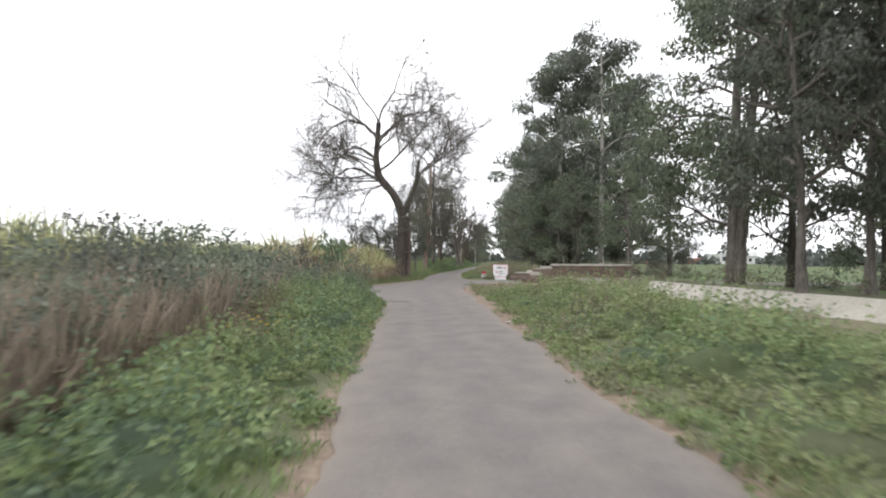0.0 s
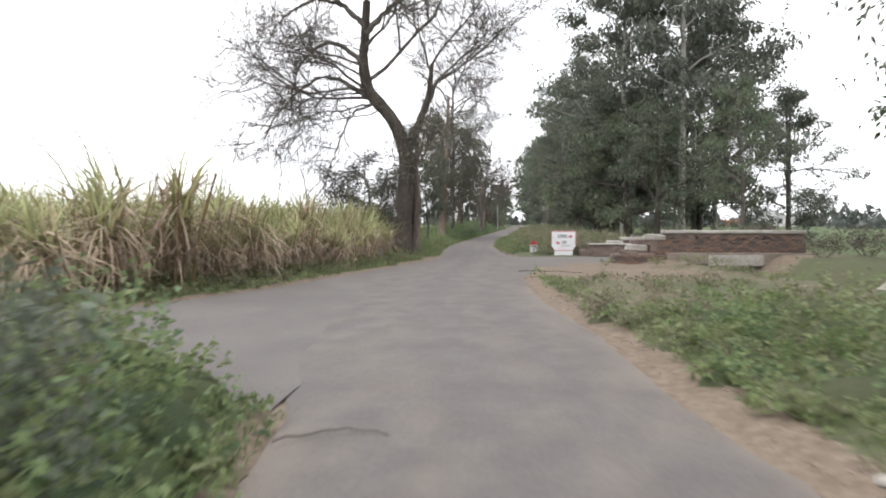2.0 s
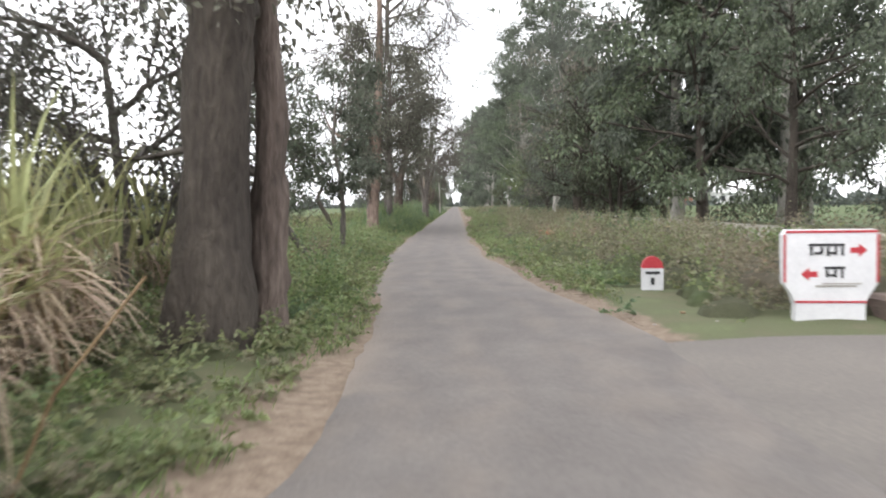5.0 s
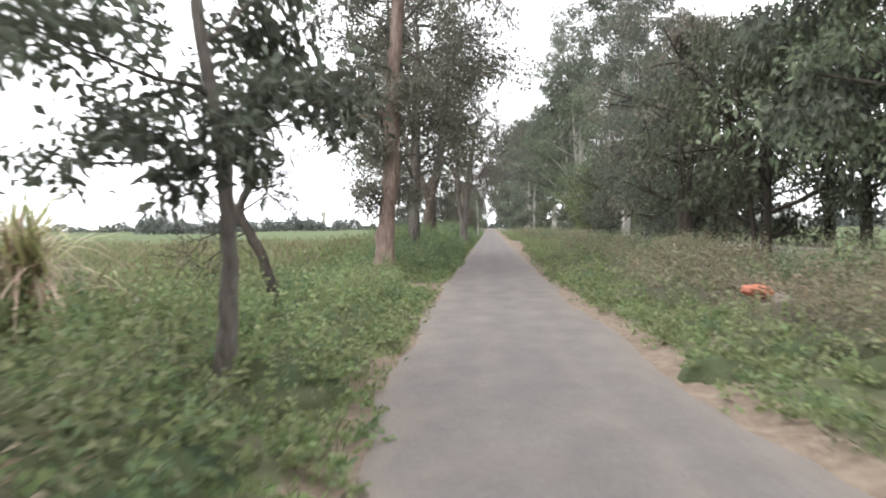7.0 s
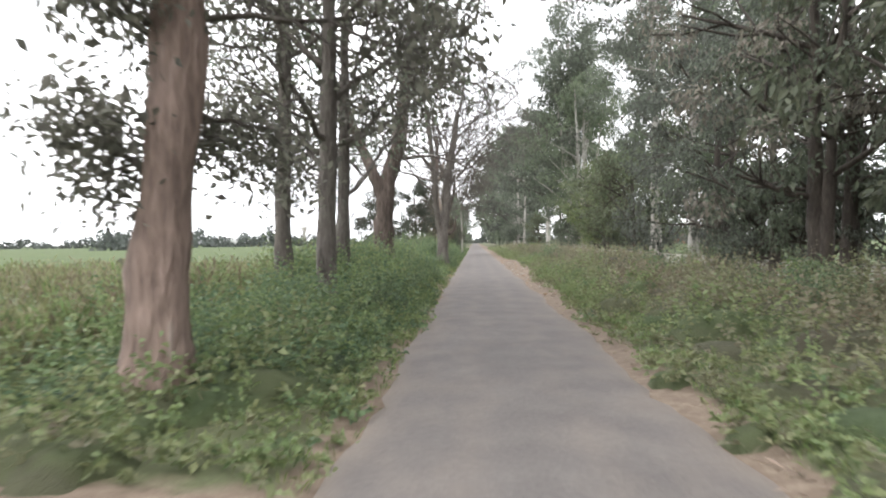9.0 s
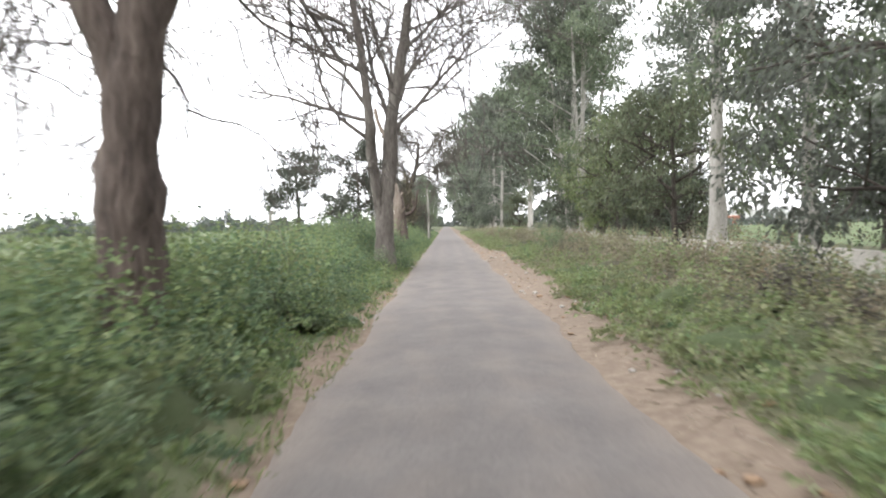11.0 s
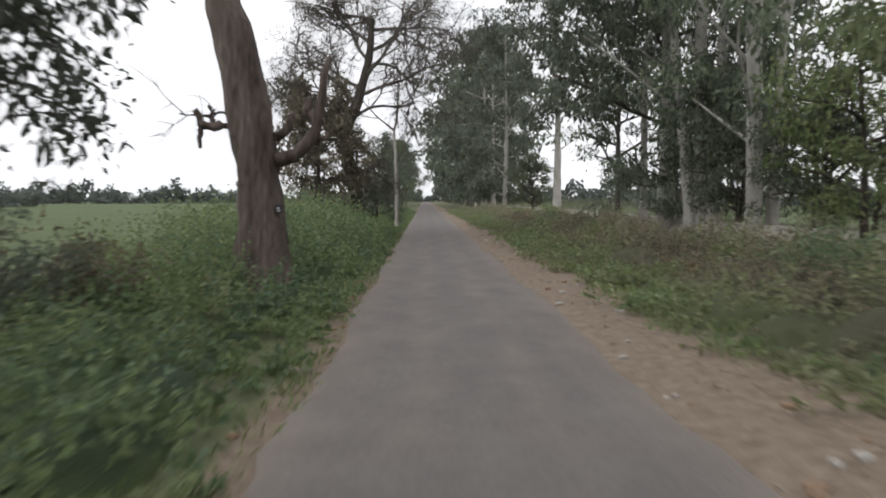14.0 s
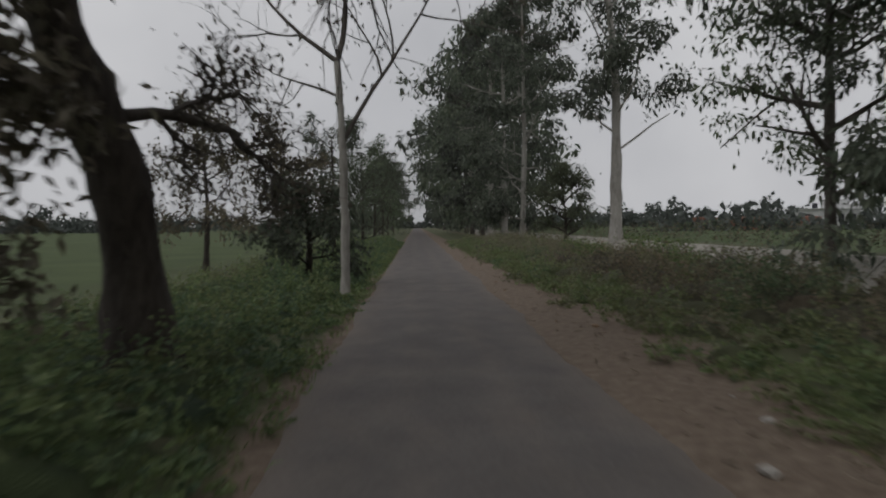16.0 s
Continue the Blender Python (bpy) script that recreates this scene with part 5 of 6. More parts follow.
# ---------------------------------------------------------------- sugar cane
def blade_fan(rng, count, length, start_z, lean, width, segs=4, fall=1.0):
    v, f, base = [], [], 0
    for _ in range(count):
        a = rng.uniform(0, 2 * np.pi)
        L = length * rng.uniform(0.6, 1.15)
        th = rng.uniform(*lean)
        p = np.array([rng.normal(0, 0.12), rng.normal(0, 0.12), start_z * rng.uniform(0.75, 1.1)])
        side = np.array([-np.sin(a), np.cos(a), 0])
        for k in range(segs + 1):
            w = width * (1 - k / segs) ** 0.7 * 0.5 + 0.002
            v += [p + side * w, p - side * w]
            d = np.array([np.cos(a) * np.sin(th), np.sin(a) * np.sin(th), np.cos(th)])
            p = p + d * L / segs
            th += fall * rng.uniform(0.2, 0.55)
        for k in range(segs):
            f.append((base + 2 * k, base + 2 * k + 1, base + 2 * k + 3, base + 2 * k + 2))
        base += 2 * (segs + 1)
    return np.array(v), np.array(f)


def cane_clump(seed, h):
    rng = np.random.default_rng(seed)
    ob = thing("sugarcane_clump", Matrix(), "tall sugarcane clump with green tops and hanging dry leaves", "sugarcane", "front row of sugarcane")
    stalks = []
    for _ in range(7):
        x, y = rng.normal(0, 0.16, 2)
        stalks.append((np.array([(x, y, 0), (x * 1.4, y * 1.4, h * 0.4), (x * 2.2, y * 2.2, h * 0.75)]), np.array([0.016, 0.015, 0.011]), 4))
    for st in stalks:
        child("stalk", mesh_from("stalk", *tubes([st]), M_STALK, True), ob)
    child("green_top", mesh_from("green_top", *blade_fan(rng, 44, 1.45, h * 0.54, (0.02, 1.0), 0.05, fall=rng.uniform(0.35, 0.85)), M_CANE), ob)
    child("dry_skirt", mesh_from("dry_skirt", *blade_fan(rng, 76, 1.35, h * 0.56, (0.5, 2.1), 0.045, fall=rng.uniform(0.7, 1.4)), M_CANE_DRY), ob)
    child("low_leaves", mesh_from("low_leaves", *blade_fan(rng, 46, 1.05, h * 0.26, (0.25, 1.7), 0.045, fall=0.8), M_CANE_DRY), ob)
    for o in ob.children:
        if o.name.startswith(("green", "dry", "low")):
            tagged(o, kind="stuff")
    return ob


canes = [cane_clump(300 + k, h) for k, h in enumerate((2.2, 2.5, 2.35, 2.0))]
rng = np.random.default_rng(77)
for k in range(64):
    yy = 37.5 + 27.5 * (k + rng.uniform(0, 0.8)) / 64
    xx = cane_edge(yy) - 1.3 - rng.uniform(0, 1.5) - (0.9 if 57 < yy < 66 else 0)
    if 60.3 < yy < 63.5:
        xx -= 1.6
    sc = rng.choice([0.62, 0.78, 0.95, 1.15, 1.45], p=[0.3, 0.3, 0.2, 0.08, 0.12]) * rng.uniform(0.93, 1.07) * np.interp(yy, [36, 50, 62, 72], [1.0, 1.0, 0.8, 0.85])
    sc = min(sc, 1.5 if yy < 46 else 0.82)
    ob = copy_thing(canes[k % 4], pose(xx, yy, -0.02, rng.normal(0, 11), rng.normal(0, 11), rng.uniform(0, 360)))
    ob.scale = (sc, sc, sc * rng.uniform(0.92, 1.08))
for xx, yy, sc in ((-5.5, 76.6, 0.92), (-6.3, 76.2, 1.0), (-6.0, 77.6, 0.9), (-3.5, 49.2, 1.22), (-5.2, 46.6, 1.28), (-3.0, 53.2, 1.1)):
    ob = copy_thing(canes[1], pose(xx, yy, 0.0, 4, 3, xx * 70))
    ob.scale = (sc, sc, sc)
for ob in canes:
    for o in (*ob.children_recursive, ob):
        bpy.data.objects.remove(o)


def cane_field(name, x0, x1, y0, y1, n, h, seed, label):
    rng = np.random.default_rng(seed)
    gv, gf, dv, df, gb, db = [], [], [], [], 0, 0
    fans = [blade_fan(rng, 12, 1.4, h * rng.uniform(0.55, 0.75), (0.05, 0.6), 0.065, 3, 0.7) for _ in range(6)]
    drys = [blade_fan(rng, 8, 1.2, h * 0.52, (0.8, 1.9), 0.06, 3, 1.4) for _ in range(6)]
    for k in range(n):
        yy = rng.uniform(y0, y1)
        xx = rng.uniform(x0, min(x1, (cane_edge(yy) - 2.6 - (5.0 if yy > 65 else 0.0)) if y0 > 34 else x1))
        m = np.array([xx, yy, rng.normal(0, 0.12)])
        a = rng.uniform(0, 2 * np.pi)
        R = np.array([[np.cos(a), -np.sin(a), 0], [np.sin(a), np.cos(a), 0], [0, 0, 1]])
        for (v, f), V, F, which in ((fans[k % 6], gv, gf, 0), (drys[k % 6], dv, df, 1)):
            b = gb if which == 0 else db
            V.append(v @ R.T + m)
            F.append(f + b)
            if which == 0:
                gb += len(v)
            else:
                db += len(v)
    ob = thing(name, Matrix(), label, "sugarcane", kind="stuff")
    child("green_blades", mesh_from("green_blades", np.concatenate(gv), np.concatenate(gf), M_CANE), ob)
    child("dry_leaves", mesh_from("dry_leaves", np.concatenate(dv), np.concatenate(df), M_CANE_DRY), ob)


cane_field("sugarcane_field", -30, 0, 38.5, 73, 1500, 1.95, 78, "field of tall sugarcane, green above and dry below")
cane_field("sugarcane_field", -30, -3.5, 0, 27, 900, 2.1, 79, "field of tall sugarcane behind the roadside bushes")


# ---------------------------------------------------------------- weeds and bushes
def weed_bed(name, spots, heights, per, size, material, label, seed, aspect=0.6, upright=0.5):
    """Many small plants, each a dome of leaves on the given spots."""
    rng = np.random.default_rng(seed)
    n = len(spots)
    i = np.repeat(np.arange(n), per)
    hgt = heights[i]
    r = np.minimum(np.abs(rng.normal(0, 0.55, len(i))), 1.15)
    a = rng.uniform(0, 2 * np.pi, len(i))
    up = rng.uniform(0.1, 1, len(i)) ** 0.6
    reach = hgt * 0.42 * r
    base = spots[i]
    c = np.stack([base[:, 0] + np.cos(a) * reach, base[:, 1] + np.sin(a) * reach, ground_z(base[:, 0], base[:, 1]) + hgt * up * (1 - 0.25 * r)], 1)
    d = np.stack([np.cos(a), np.sin(a), rng.normal(upright, 0.6, len(i))], 1) + rng.normal(0, 0.4, (len(i), 3))
    L = size * rng.uniform(0.55, 1.4, len(i)) * np.clip(0.65 + 0.5 * hgt, 0.65, 1.05)
    v, f = leaves(c, d, L, L * aspect, rng, 0.2)
    return tagged(new(name, mesh_from(name, v, f, material)), label, "weeds", kind="stuff")


def hedge_height(y):
    return np.interp(y, [-10, 5, 25, 31, 38, 60, 64, 68, 82, 86, 90, 92, 100, 104, 108, 126, 129, 130.5, 134, 136, 138, 148, 152, 160, 166, 172, 176, 190, 300], [0.45, 0.5, 0.9, 0.9, 0.3, 0.35, 0.55, 0.75, 0.75, 0.45, 0.45, 0.7, 0.95, 1.15, 1.25, 1.1, 1.2, 1.4, 1.4, 1.0, 0.65, 0.6, 0.85, 1.35, 1.15, 0.5, 0.42, 0.5, 0.7])


def clear_of_ways(x, y):
    on_branch = (y > branch_near(x) - 0.15) & (y < np.where(x > -3.5, np.interp(x, [-3.5, 1.6], [38.4, 50]), branch_far(x)) + 0.15) & (x < road_left(y) + 0.2)
    on_track = (np.abs(y - track_mid(x)) < 1.2) & (x < 0) & (x > -4.2)
    on_deck = (x > 2.5) & (y > 55.0) & (y < 61.7)
    sand = np.hypot((x - 6.3) / 2.8, (y - 49.3) / 3.6) < 1
    mouth = (x > 2.5) & (x < 6.6) & (y > 50.2) & (y < 56.5)
    widening = (y > 36) & (y < 60) & (x > cane_edge(y) - 0.25) & (x < 2)
    built = ((x > 7.0) & (x < 15.0) & (np.abs(y - 55.3) < 1.3)) | ((x > 4.6) & (x < 11) & (np.abs(y - 62) < 0.7)) | ((np.abs(x - 4.0 + 0.1 * (66 - y)) < 0.6) & (y > 61) & (y < 66.2)) | ((np.abs(x - 5.4) < 0.75) & (y > 60) & (y < 62.5))
    return ~(built | on_branch | on_track | on_deck | sand | mouth | widening)


def tone_material(name, gain, leafy, bump=0.0):
    """Leaves, or the mat darkened by gain, whose hue follows each plant's own tone: 0 straw, 0.3 dusty scrub, 0.55
    olive, 0.8 fresh, 1 deep green.
    """
    m = leaf_material(name, (0.1, 0.1, 0.1), (0.1, 0.1, 0.1), island=0.3) if leafy else grained(name, [(0.1, 0.1, 0.1)] * 2, scale=6, rough=0.95, bump=bump)
    n, l = m.node_tree.nodes, m.node_tree.links
    old = [x for x in n if x.type == "VALTORGB"][0]
    at, ramp, grain, mix = n.new("ShaderNodeAttribute"), n.new("ShaderNodeValToRGB"), n.new("ShaderNodeMapRange"), n.new("ShaderNodeHueSaturation")
    at.attribute_name = "tone"
    els = ramp.color_ramp.elements
    for pos, col in ((0.2, (0.225, 0.19, 0.135)), (0.36, (0.2, 0.19, 0.13)), (0.56, (0.195, 0.218, 0.112)), (0.8, (0.178, 0.238, 0.105))):
        els.new(pos).color = (*col, 1)
    els[0].color, els[-1].color = (0.31, 0.235, 0.155, 1), (0.112, 0.168, 0.1, 1)
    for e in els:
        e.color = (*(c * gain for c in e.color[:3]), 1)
    l.new(at.outputs["Fac"], ramp.inputs[0])
    tex = [x for x in n if x.type == "TEX_NOISE"][0]
    grain.inputs["To Min"].default_value, grain.inputs["To Max"].default_value = 0.7, 1.3
    l.new(tex.outputs["Fac"], grain.inputs["Value"])
    l.new(grain.outputs[0], mix.inputs["Value"])
    l.new(ramp.outputs[0], mix.inputs["Color"])
    for k in list(old.outputs[0].links):
        l.new(mix.outputs[0], k.to_socket)
    return m


M_VERGE = tone_material("verge_plant_leaves", 1.0, True)
# half the leaves' colour: the shade inside the plants is painted into this mat
M_UNDER = tone_material("shade_dark_plant_mat", 0.5, False, 0.9)


def verge_plants(rng, side, y0, y1):
    """Where the verge's plants stand: x, y, radius, height and tone of each cushion."""
    n = int((y1 - y0) * (28 if side < 0 else 33))
    yy = rng.uniform(y0, y1, n)
    u = rng.uniform(0, 1, n)
    if side < 0:
        edge = np.where((yy > 36) & (yy < 62), cane_edge(yy), road_left(yy))
        gap = np.interp(yy, [0, 106, 112, 128, 133], [0.14, 0.14, 0.42, 0.42, 0.2])
        out = 4.6 * u ** 1.15
        xx = edge - gap - out
        hh = hedge_height(yy) * (0.22 + 0.78 * smooth((out - 0.15) / np.where((yy > 98) & (yy < 129), 1.7, 1.2)))
        dry_strip = (yy < 21.5) & (out > 2.1)
        hh = np.where(dry_strip, 0.3 + 0.25 * smooth((out - 2.9) / 0.6), hh)
        tone = np.where(yy < 34, 0.82, np.where(yy < 62, 0.6, np.where(yy < 92, 0.72, 0.87 - 0.12 * smooth((out - 2.2) / 1.5))))
        tone = np.where(dry_strip, 0.1 + 0.3 * smooth((out - 3.2) / 0.8), tone)
        tone = np.where((yy > 64) & (yy < 74) & (out > 1.2) & (ripple(xx * 0.8, yy * 0.7) > 0.25), 0.15, tone)
        tone = tone + 0.1 * rng.normal(0, 1, n)
    else:
        wide = shoulder(yy)
        out = 6.2 * u ** 1.1
        xx = road_right(yy) + wide * (0.9 + 0.35 * ripple(yy * 1.1, yy * 0.45 + 3) + rng.normal(0, 0.12, n)) + out - 0.12
        far = smooth((out - 1.1) / 1.4)
        late = smooth((yy - 60) / 4)
        hh = 0.16 + 0.06 * rng.uniform(0, 1, n) + far * np.interp(yy, [0, 34, 42, 58, 64, 90, 120, 240], [0.34, 0.3, 0.06, 0.08, 0.4, 0.4, 0.25, 0.27])
        tone = 0.68 - 0.3 * late * far + 0.12 * rng.normal(0, 1, n) + 0.16 * ripple(xx * 0.5, yy * 0.35)
        tone = np.where((yy > 37) & (yy < 60), tone - 0.25, tone)
    lump = np.clip(1 + (0.45 if side < 0 else 0.85) * ripple(xx * 0.95, yy * 0.75) + 0.35 * ripple(xx * 0.4 + 2, yy * 0.33), 0.35, 2.0)
    big = np.clip(rng.lognormal(-0.05, 0.3, n), 0.5, 1.7)
    hh = hh * lump * big
    shrub = rng.uniform(0, 1, n) < (0.05 if side < 0 else 0.13) * (out > 0.9)
    hh = np.where(shrub, np.clip(hh * 1.9, 0.45, 1.0), hh)
    hh = np.minimum(hh, 1.1 * hedge_height(yy)) if side < 0 else np.minimum(hh, 1.05)
    if side > 0:
        hh = np.where((yy > 37) & (yy < 60), np.minimum(hh, 0.28), hh) * np.where(yy < 50, 1 - 0.55 * smooth((out - 3.2) / 1.6), 1.0)
    rad = (0.17 + 0.3 * hh) * rng.uniform(0.8, 1.3, n) * np.where(shrub, 1.35, 1.0)
    tone = tone + 0.14 * ripple(xx * 0.9 + 7, yy * 0.6)
    ok = clear_of_ways(xx, yy) & (xx < canal_lip(yy) + 0.3) & (hh > 0.06)
    ok &= (side > 0) | (out < 3.2) | (rng.uniform(0, 1, n) < 0.5)
    ok &= (side < 0) | (yy < 38) | (yy > 61) | (rng.uniform(0, 1, n) < 0.35)
    return xx[ok], yy[ok], rad[ok], hh[ok], np.clip(tone, 0, 1)[ok]


def with_tone(me, tone):
    me.attributes.new("tone", "FLOAT", "POINT").data.foreach_set("value", np.asarray(tone, np.float32))
    return me


def verge(side, y0, y1, seed, dense):
    """One stretch of verge: a shade-coloured plant mat below, and leafy shoots out of each plant."""
    rng = np.random.default_rng(seed)
    x, y, rad, h, tone = verge_plants(rng, side, y0, y1)
    base = ground_z(x, y)
    # leafy shoots out of each plant
    cnt = np.clip(dense / 6 * rad * (rad + 1.2 * h), 7, 60).astype(int)
    k = np.repeat(np.arange(len(x)), cnt)
    a, t = rng.uniform(0, 2 * np.pi, len(k)), np.arccos(rng.uniform(0.05, 1, len(k)))
    u = np.stack([np.sin(t) * np.cos(a), np.sin(t) * np.sin(a), np.cos(t)], 1)
    foot = rng.uniform(0.45, 0.8, len(k))
    tip = rng.uniform(0.95, 1.4, len(k))
    steps = 7
    j, f = np.repeat(np.arange(len(k)), steps), np.tile(np.linspace(0, 1, steps), len(k))
    m = k[j]
    shell = (foot[j] + (tip - foot)[j] * f)
    c = np.stack([x[m] + u[j, 0] * rad[m] * shell, y[m] + u[j, 1] * rad[m] * shell, base[m] + 0.02 + h[m] * np.maximum(u[j, 2], 0.03) ** 0.7 * shell], 1)
    b = rng.uniform(0, 2 * np.pi, len(j))
    d = u[j] * (0.35 + 0.6 * f[:, None]) + np.stack([np.cos(b), np.sin(b), rng.normal(0.15, 0.3, len(j))], 1) * 0.8
    L = rng.uniform(0.7, 1.3, len(j)) * np.clip(0.09 + 0.04 * h[m], 0.085, 0.13) * (1.1 - 0.4 * f)
    lv, lf = leaves(c, d, L, L * np.where(tone[m] < 0.3, 0.24, 0.5), rng, 0.3)
    tn = np.repeat(np.clip(tone[m] + rng.normal(0, 0.05, len(k))[j] - 0.06 * (1 - f), 0, 1), 4)
    where = "along the field side of the lane" if side < 0 else "between the lane and the canal"
    me = mesh_from("roadside_weeds", lv, lf, M_VERGE)
    tagged(new("roadside_weeds", with_tone(me, tn)), "rank green and dusty weeds " + where, "weeds", kind="stuff")
    # mounded mat under the leaves, its colour darkened as the shade among them
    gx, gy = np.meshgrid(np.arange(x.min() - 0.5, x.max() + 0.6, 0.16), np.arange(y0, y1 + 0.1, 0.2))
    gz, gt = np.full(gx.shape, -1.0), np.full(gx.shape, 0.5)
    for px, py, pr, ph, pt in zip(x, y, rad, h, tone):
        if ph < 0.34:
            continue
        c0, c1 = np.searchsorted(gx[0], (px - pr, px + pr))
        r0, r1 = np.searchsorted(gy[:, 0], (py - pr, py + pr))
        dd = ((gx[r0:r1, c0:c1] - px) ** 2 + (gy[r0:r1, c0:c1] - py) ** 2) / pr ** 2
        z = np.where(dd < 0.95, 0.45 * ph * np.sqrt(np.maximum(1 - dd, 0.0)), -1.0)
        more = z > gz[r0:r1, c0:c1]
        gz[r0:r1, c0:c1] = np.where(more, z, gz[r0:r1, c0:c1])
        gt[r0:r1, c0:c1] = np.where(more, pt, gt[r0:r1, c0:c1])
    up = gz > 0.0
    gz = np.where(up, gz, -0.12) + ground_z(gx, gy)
    w = gx.shape[1]
    q = (np.arange(gx.shape[0] - 1)[:, None] * w + np.arange(w - 1)[None])
    live = (up[:-1, :-1] | up[1:, :-1] | up[:-1, 1:] | up[1:, 1:])
    q = q[live]
    faces = np.stack([q, q + 1, q + 1 + w, q + w], -1)
    used, inv = np.unique(faces.ravel(), return_inverse=True)
    verts = np.stack([gx, gy, gz], -1).reshape(-1, 3)[used]
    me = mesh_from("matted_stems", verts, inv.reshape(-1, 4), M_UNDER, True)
    tagged(new("matted_stems", with_tone(me, gt.ravel()[used])), "matted plant layer, coloured dark as inner shade, under the weeds " + where, "weeds", kind="stuff")


for y0 in range(-6, 234, 30):
    for side in (-1, 1):
        verge(side, y0, y0 + 30, y0 + 1500 + 7 * side, (155 if side < 0 else 135) * (1.0 if y0 < 170 else 0.3))


for y0 in range(64, 124, 20):                                      # rank mixed meadow on the field side
    n = 5200
    yy, xx = rng.uniform(y0, y0 + 20, n), -5.4 - 52 * rng.uniform(0, 1, n) ** 1.9
    ok = clear_of_ways(xx, yy) & ((yy > 75) | (xx < -14))
    spots = np.stack([xx, yy], 1)[ok]
    hh = 0.62 * rng.uniform(0.5, 1.3, len(spots)) * np.clip(1 + 0.6 * ripple(spots[:, 0] * 0.4, spots[:, 1] * 0.3), 0.4, 1.7)
    pick = rng.uniform(0, 1, len(spots))
    for lo, hi, mat, lab in ((0, 0.55, M_MEADOW, "pale olive meadow grass"), (0.55, 0.75, M_WEED, "green meadow grass"), (0.75, 1.0, M_WEED_DRY, "dry straw-coloured meadow grass")):
        sel = (pick >= lo) & (pick < hi)
        weed_bed("meadow_weeds", spots[sel], hh[sel], 9, 0.3, mat, lab, y0 + 900 + int(10 * lo), 0.13, 2.2)


def grass_tufts(seed, y0, y1):
    rng = np.random.default_rng(seed)
    n = int((y1 - y0) * 45)
    yy = rng.uniform(y0, y1, n)
    left = rng.uniform(0, 1, n) < 0.5
    out = 0.02 + np.abs(rng.normal(0, 0.55, n))
    xx = np.where(left, np.where((yy > 36) & (yy < 62), cane_edge(yy), road_left(yy)) - out, road_right(yy) + shoulder(yy) * 0.8 + out * 1.2)
    ok = clear_of_ways(xx, yy)
    xx, yy = xx[ok], yy[ok]
    i = np.repeat(np.arange(len(xx)), 6)
    c = np.stack([xx[i] + rng.normal(0, 0.04, len(i)), yy[i] + rng.normal(0, 0.04, len(i)), ground_z(xx[i], yy[i])], 1)
    d = rng.normal(0, 0.45, c.shape) + np.array([0, 0, 1])
    v, f = leaves(c, d, rng.uniform(0.08, 0.24, len(i)), np.full(len(i), 0.014), rng, 0.3)
    tagged(new("verge_grass", mesh_from("verge_grass", v, f, M_WEED)), "short green grass along the asphalt edge", "grass", kind="stuff")


for y0 in range(-4, 236, 40):
    grass_tufts(y0 + 700, y0, y0 + 40)


def bush(seed, h, w, leaf, per, size, label, aspect=0.5, twiggy=False):
    rng = np.random.default_rng(seed)
    ob = thing("bush", Matrix(), label, "bush", "roadside bushes")
    wood, tips = [], []
    for k in range(7):
        a = 2.4 * k
        lean = rng.uniform(0.15, 0.8)
        grow(rng, (0.1 * np.cos(a), 0.1 * np.sin(a), 0), (np.cos(a) * lean * w / h * 1.6, np.sin(a) * lean * w / h * 1.6, 1), h * rng.uniform(0.45, 0.72), 0.018, 2, {"kids": (3, 3), "crook": 0.15, "rise": 0.02, "n": 3}, wood, tips)
    tips = [t for t in tips if t[:, 2].max() < h * 1.02]
    wood = [b for b in wood if b[0][:, 2].max() < h * 1.02]
    tagged(child("brushwood", mesh_from("brushwood", *tubes([b for b in wood if b[1][0] > 0.01]), M_TWIG), ob), kind="stuff")
    child("foliage", mesh_from("foliage", *foliage(rng, tips, per, 0.085 * h ** 0.5, size, aspect, 0.2), leaf), ob)
    tagged(ob.children[-1], kind="stuff")
    return ob


BUSHES = {
    "green": bush(401, 1.3, 0.9, M_WEED_DEEP, 28, 0.066, "rank green bush with broad leaves"),
    "fresh": bush(402, 1.0, 0.8, M_WEED, 20, 0.075, "fresh green leafy bush"),
    "brown": bush(403, 1.1, 1.0, M_WEED_DRY, 14, 0.07, "dry brownish twiggy bush", 0.4),
    "tall": bush(404, 2.4, 1.0, M_LEAF_GREY, 32, 0.1, "tall grey-green bush with feathery leaves"),
    "rank": bush(406, 2.0, 1.3, M_WEED_DEEP, 46, 0.09, "tall rank green bush with dense leaves"),
    "dusk": bush(405, 1.0, 0.9, M_LEAF_BROWN, 14, 0.075, "dusty brown-green scrub bush", 0.45),
}
SPOTS = []
rng = np.random.default_rng(95)
for yy in np.arange(7, 30, 1.3):                                   # tall growth before the side lane
    SPOTS.append(("tall" if rng.uniform() < 0.6 else "green", road_left(yy) - rng.uniform(3.6, 5.2), yy, rng.uniform(0.6, 0.85)))
    SPOTS.append(("brown" if rng.uniform() < 0.65 else "green", road_left(yy) - rng.uniform(2.4, 3.8), yy + 0.7, rng.uniform(0.6, 0.95)))
for yy in np.arange(3.5, 22, 0.8):
    SPOTS.append((("tall", "brown", "tall", "tall")[int(rng.uniform(0, 4))], road_left(yy) - rng.uniform(3.0, 4.0), yy, rng.uniform(0.7, 0.86)))
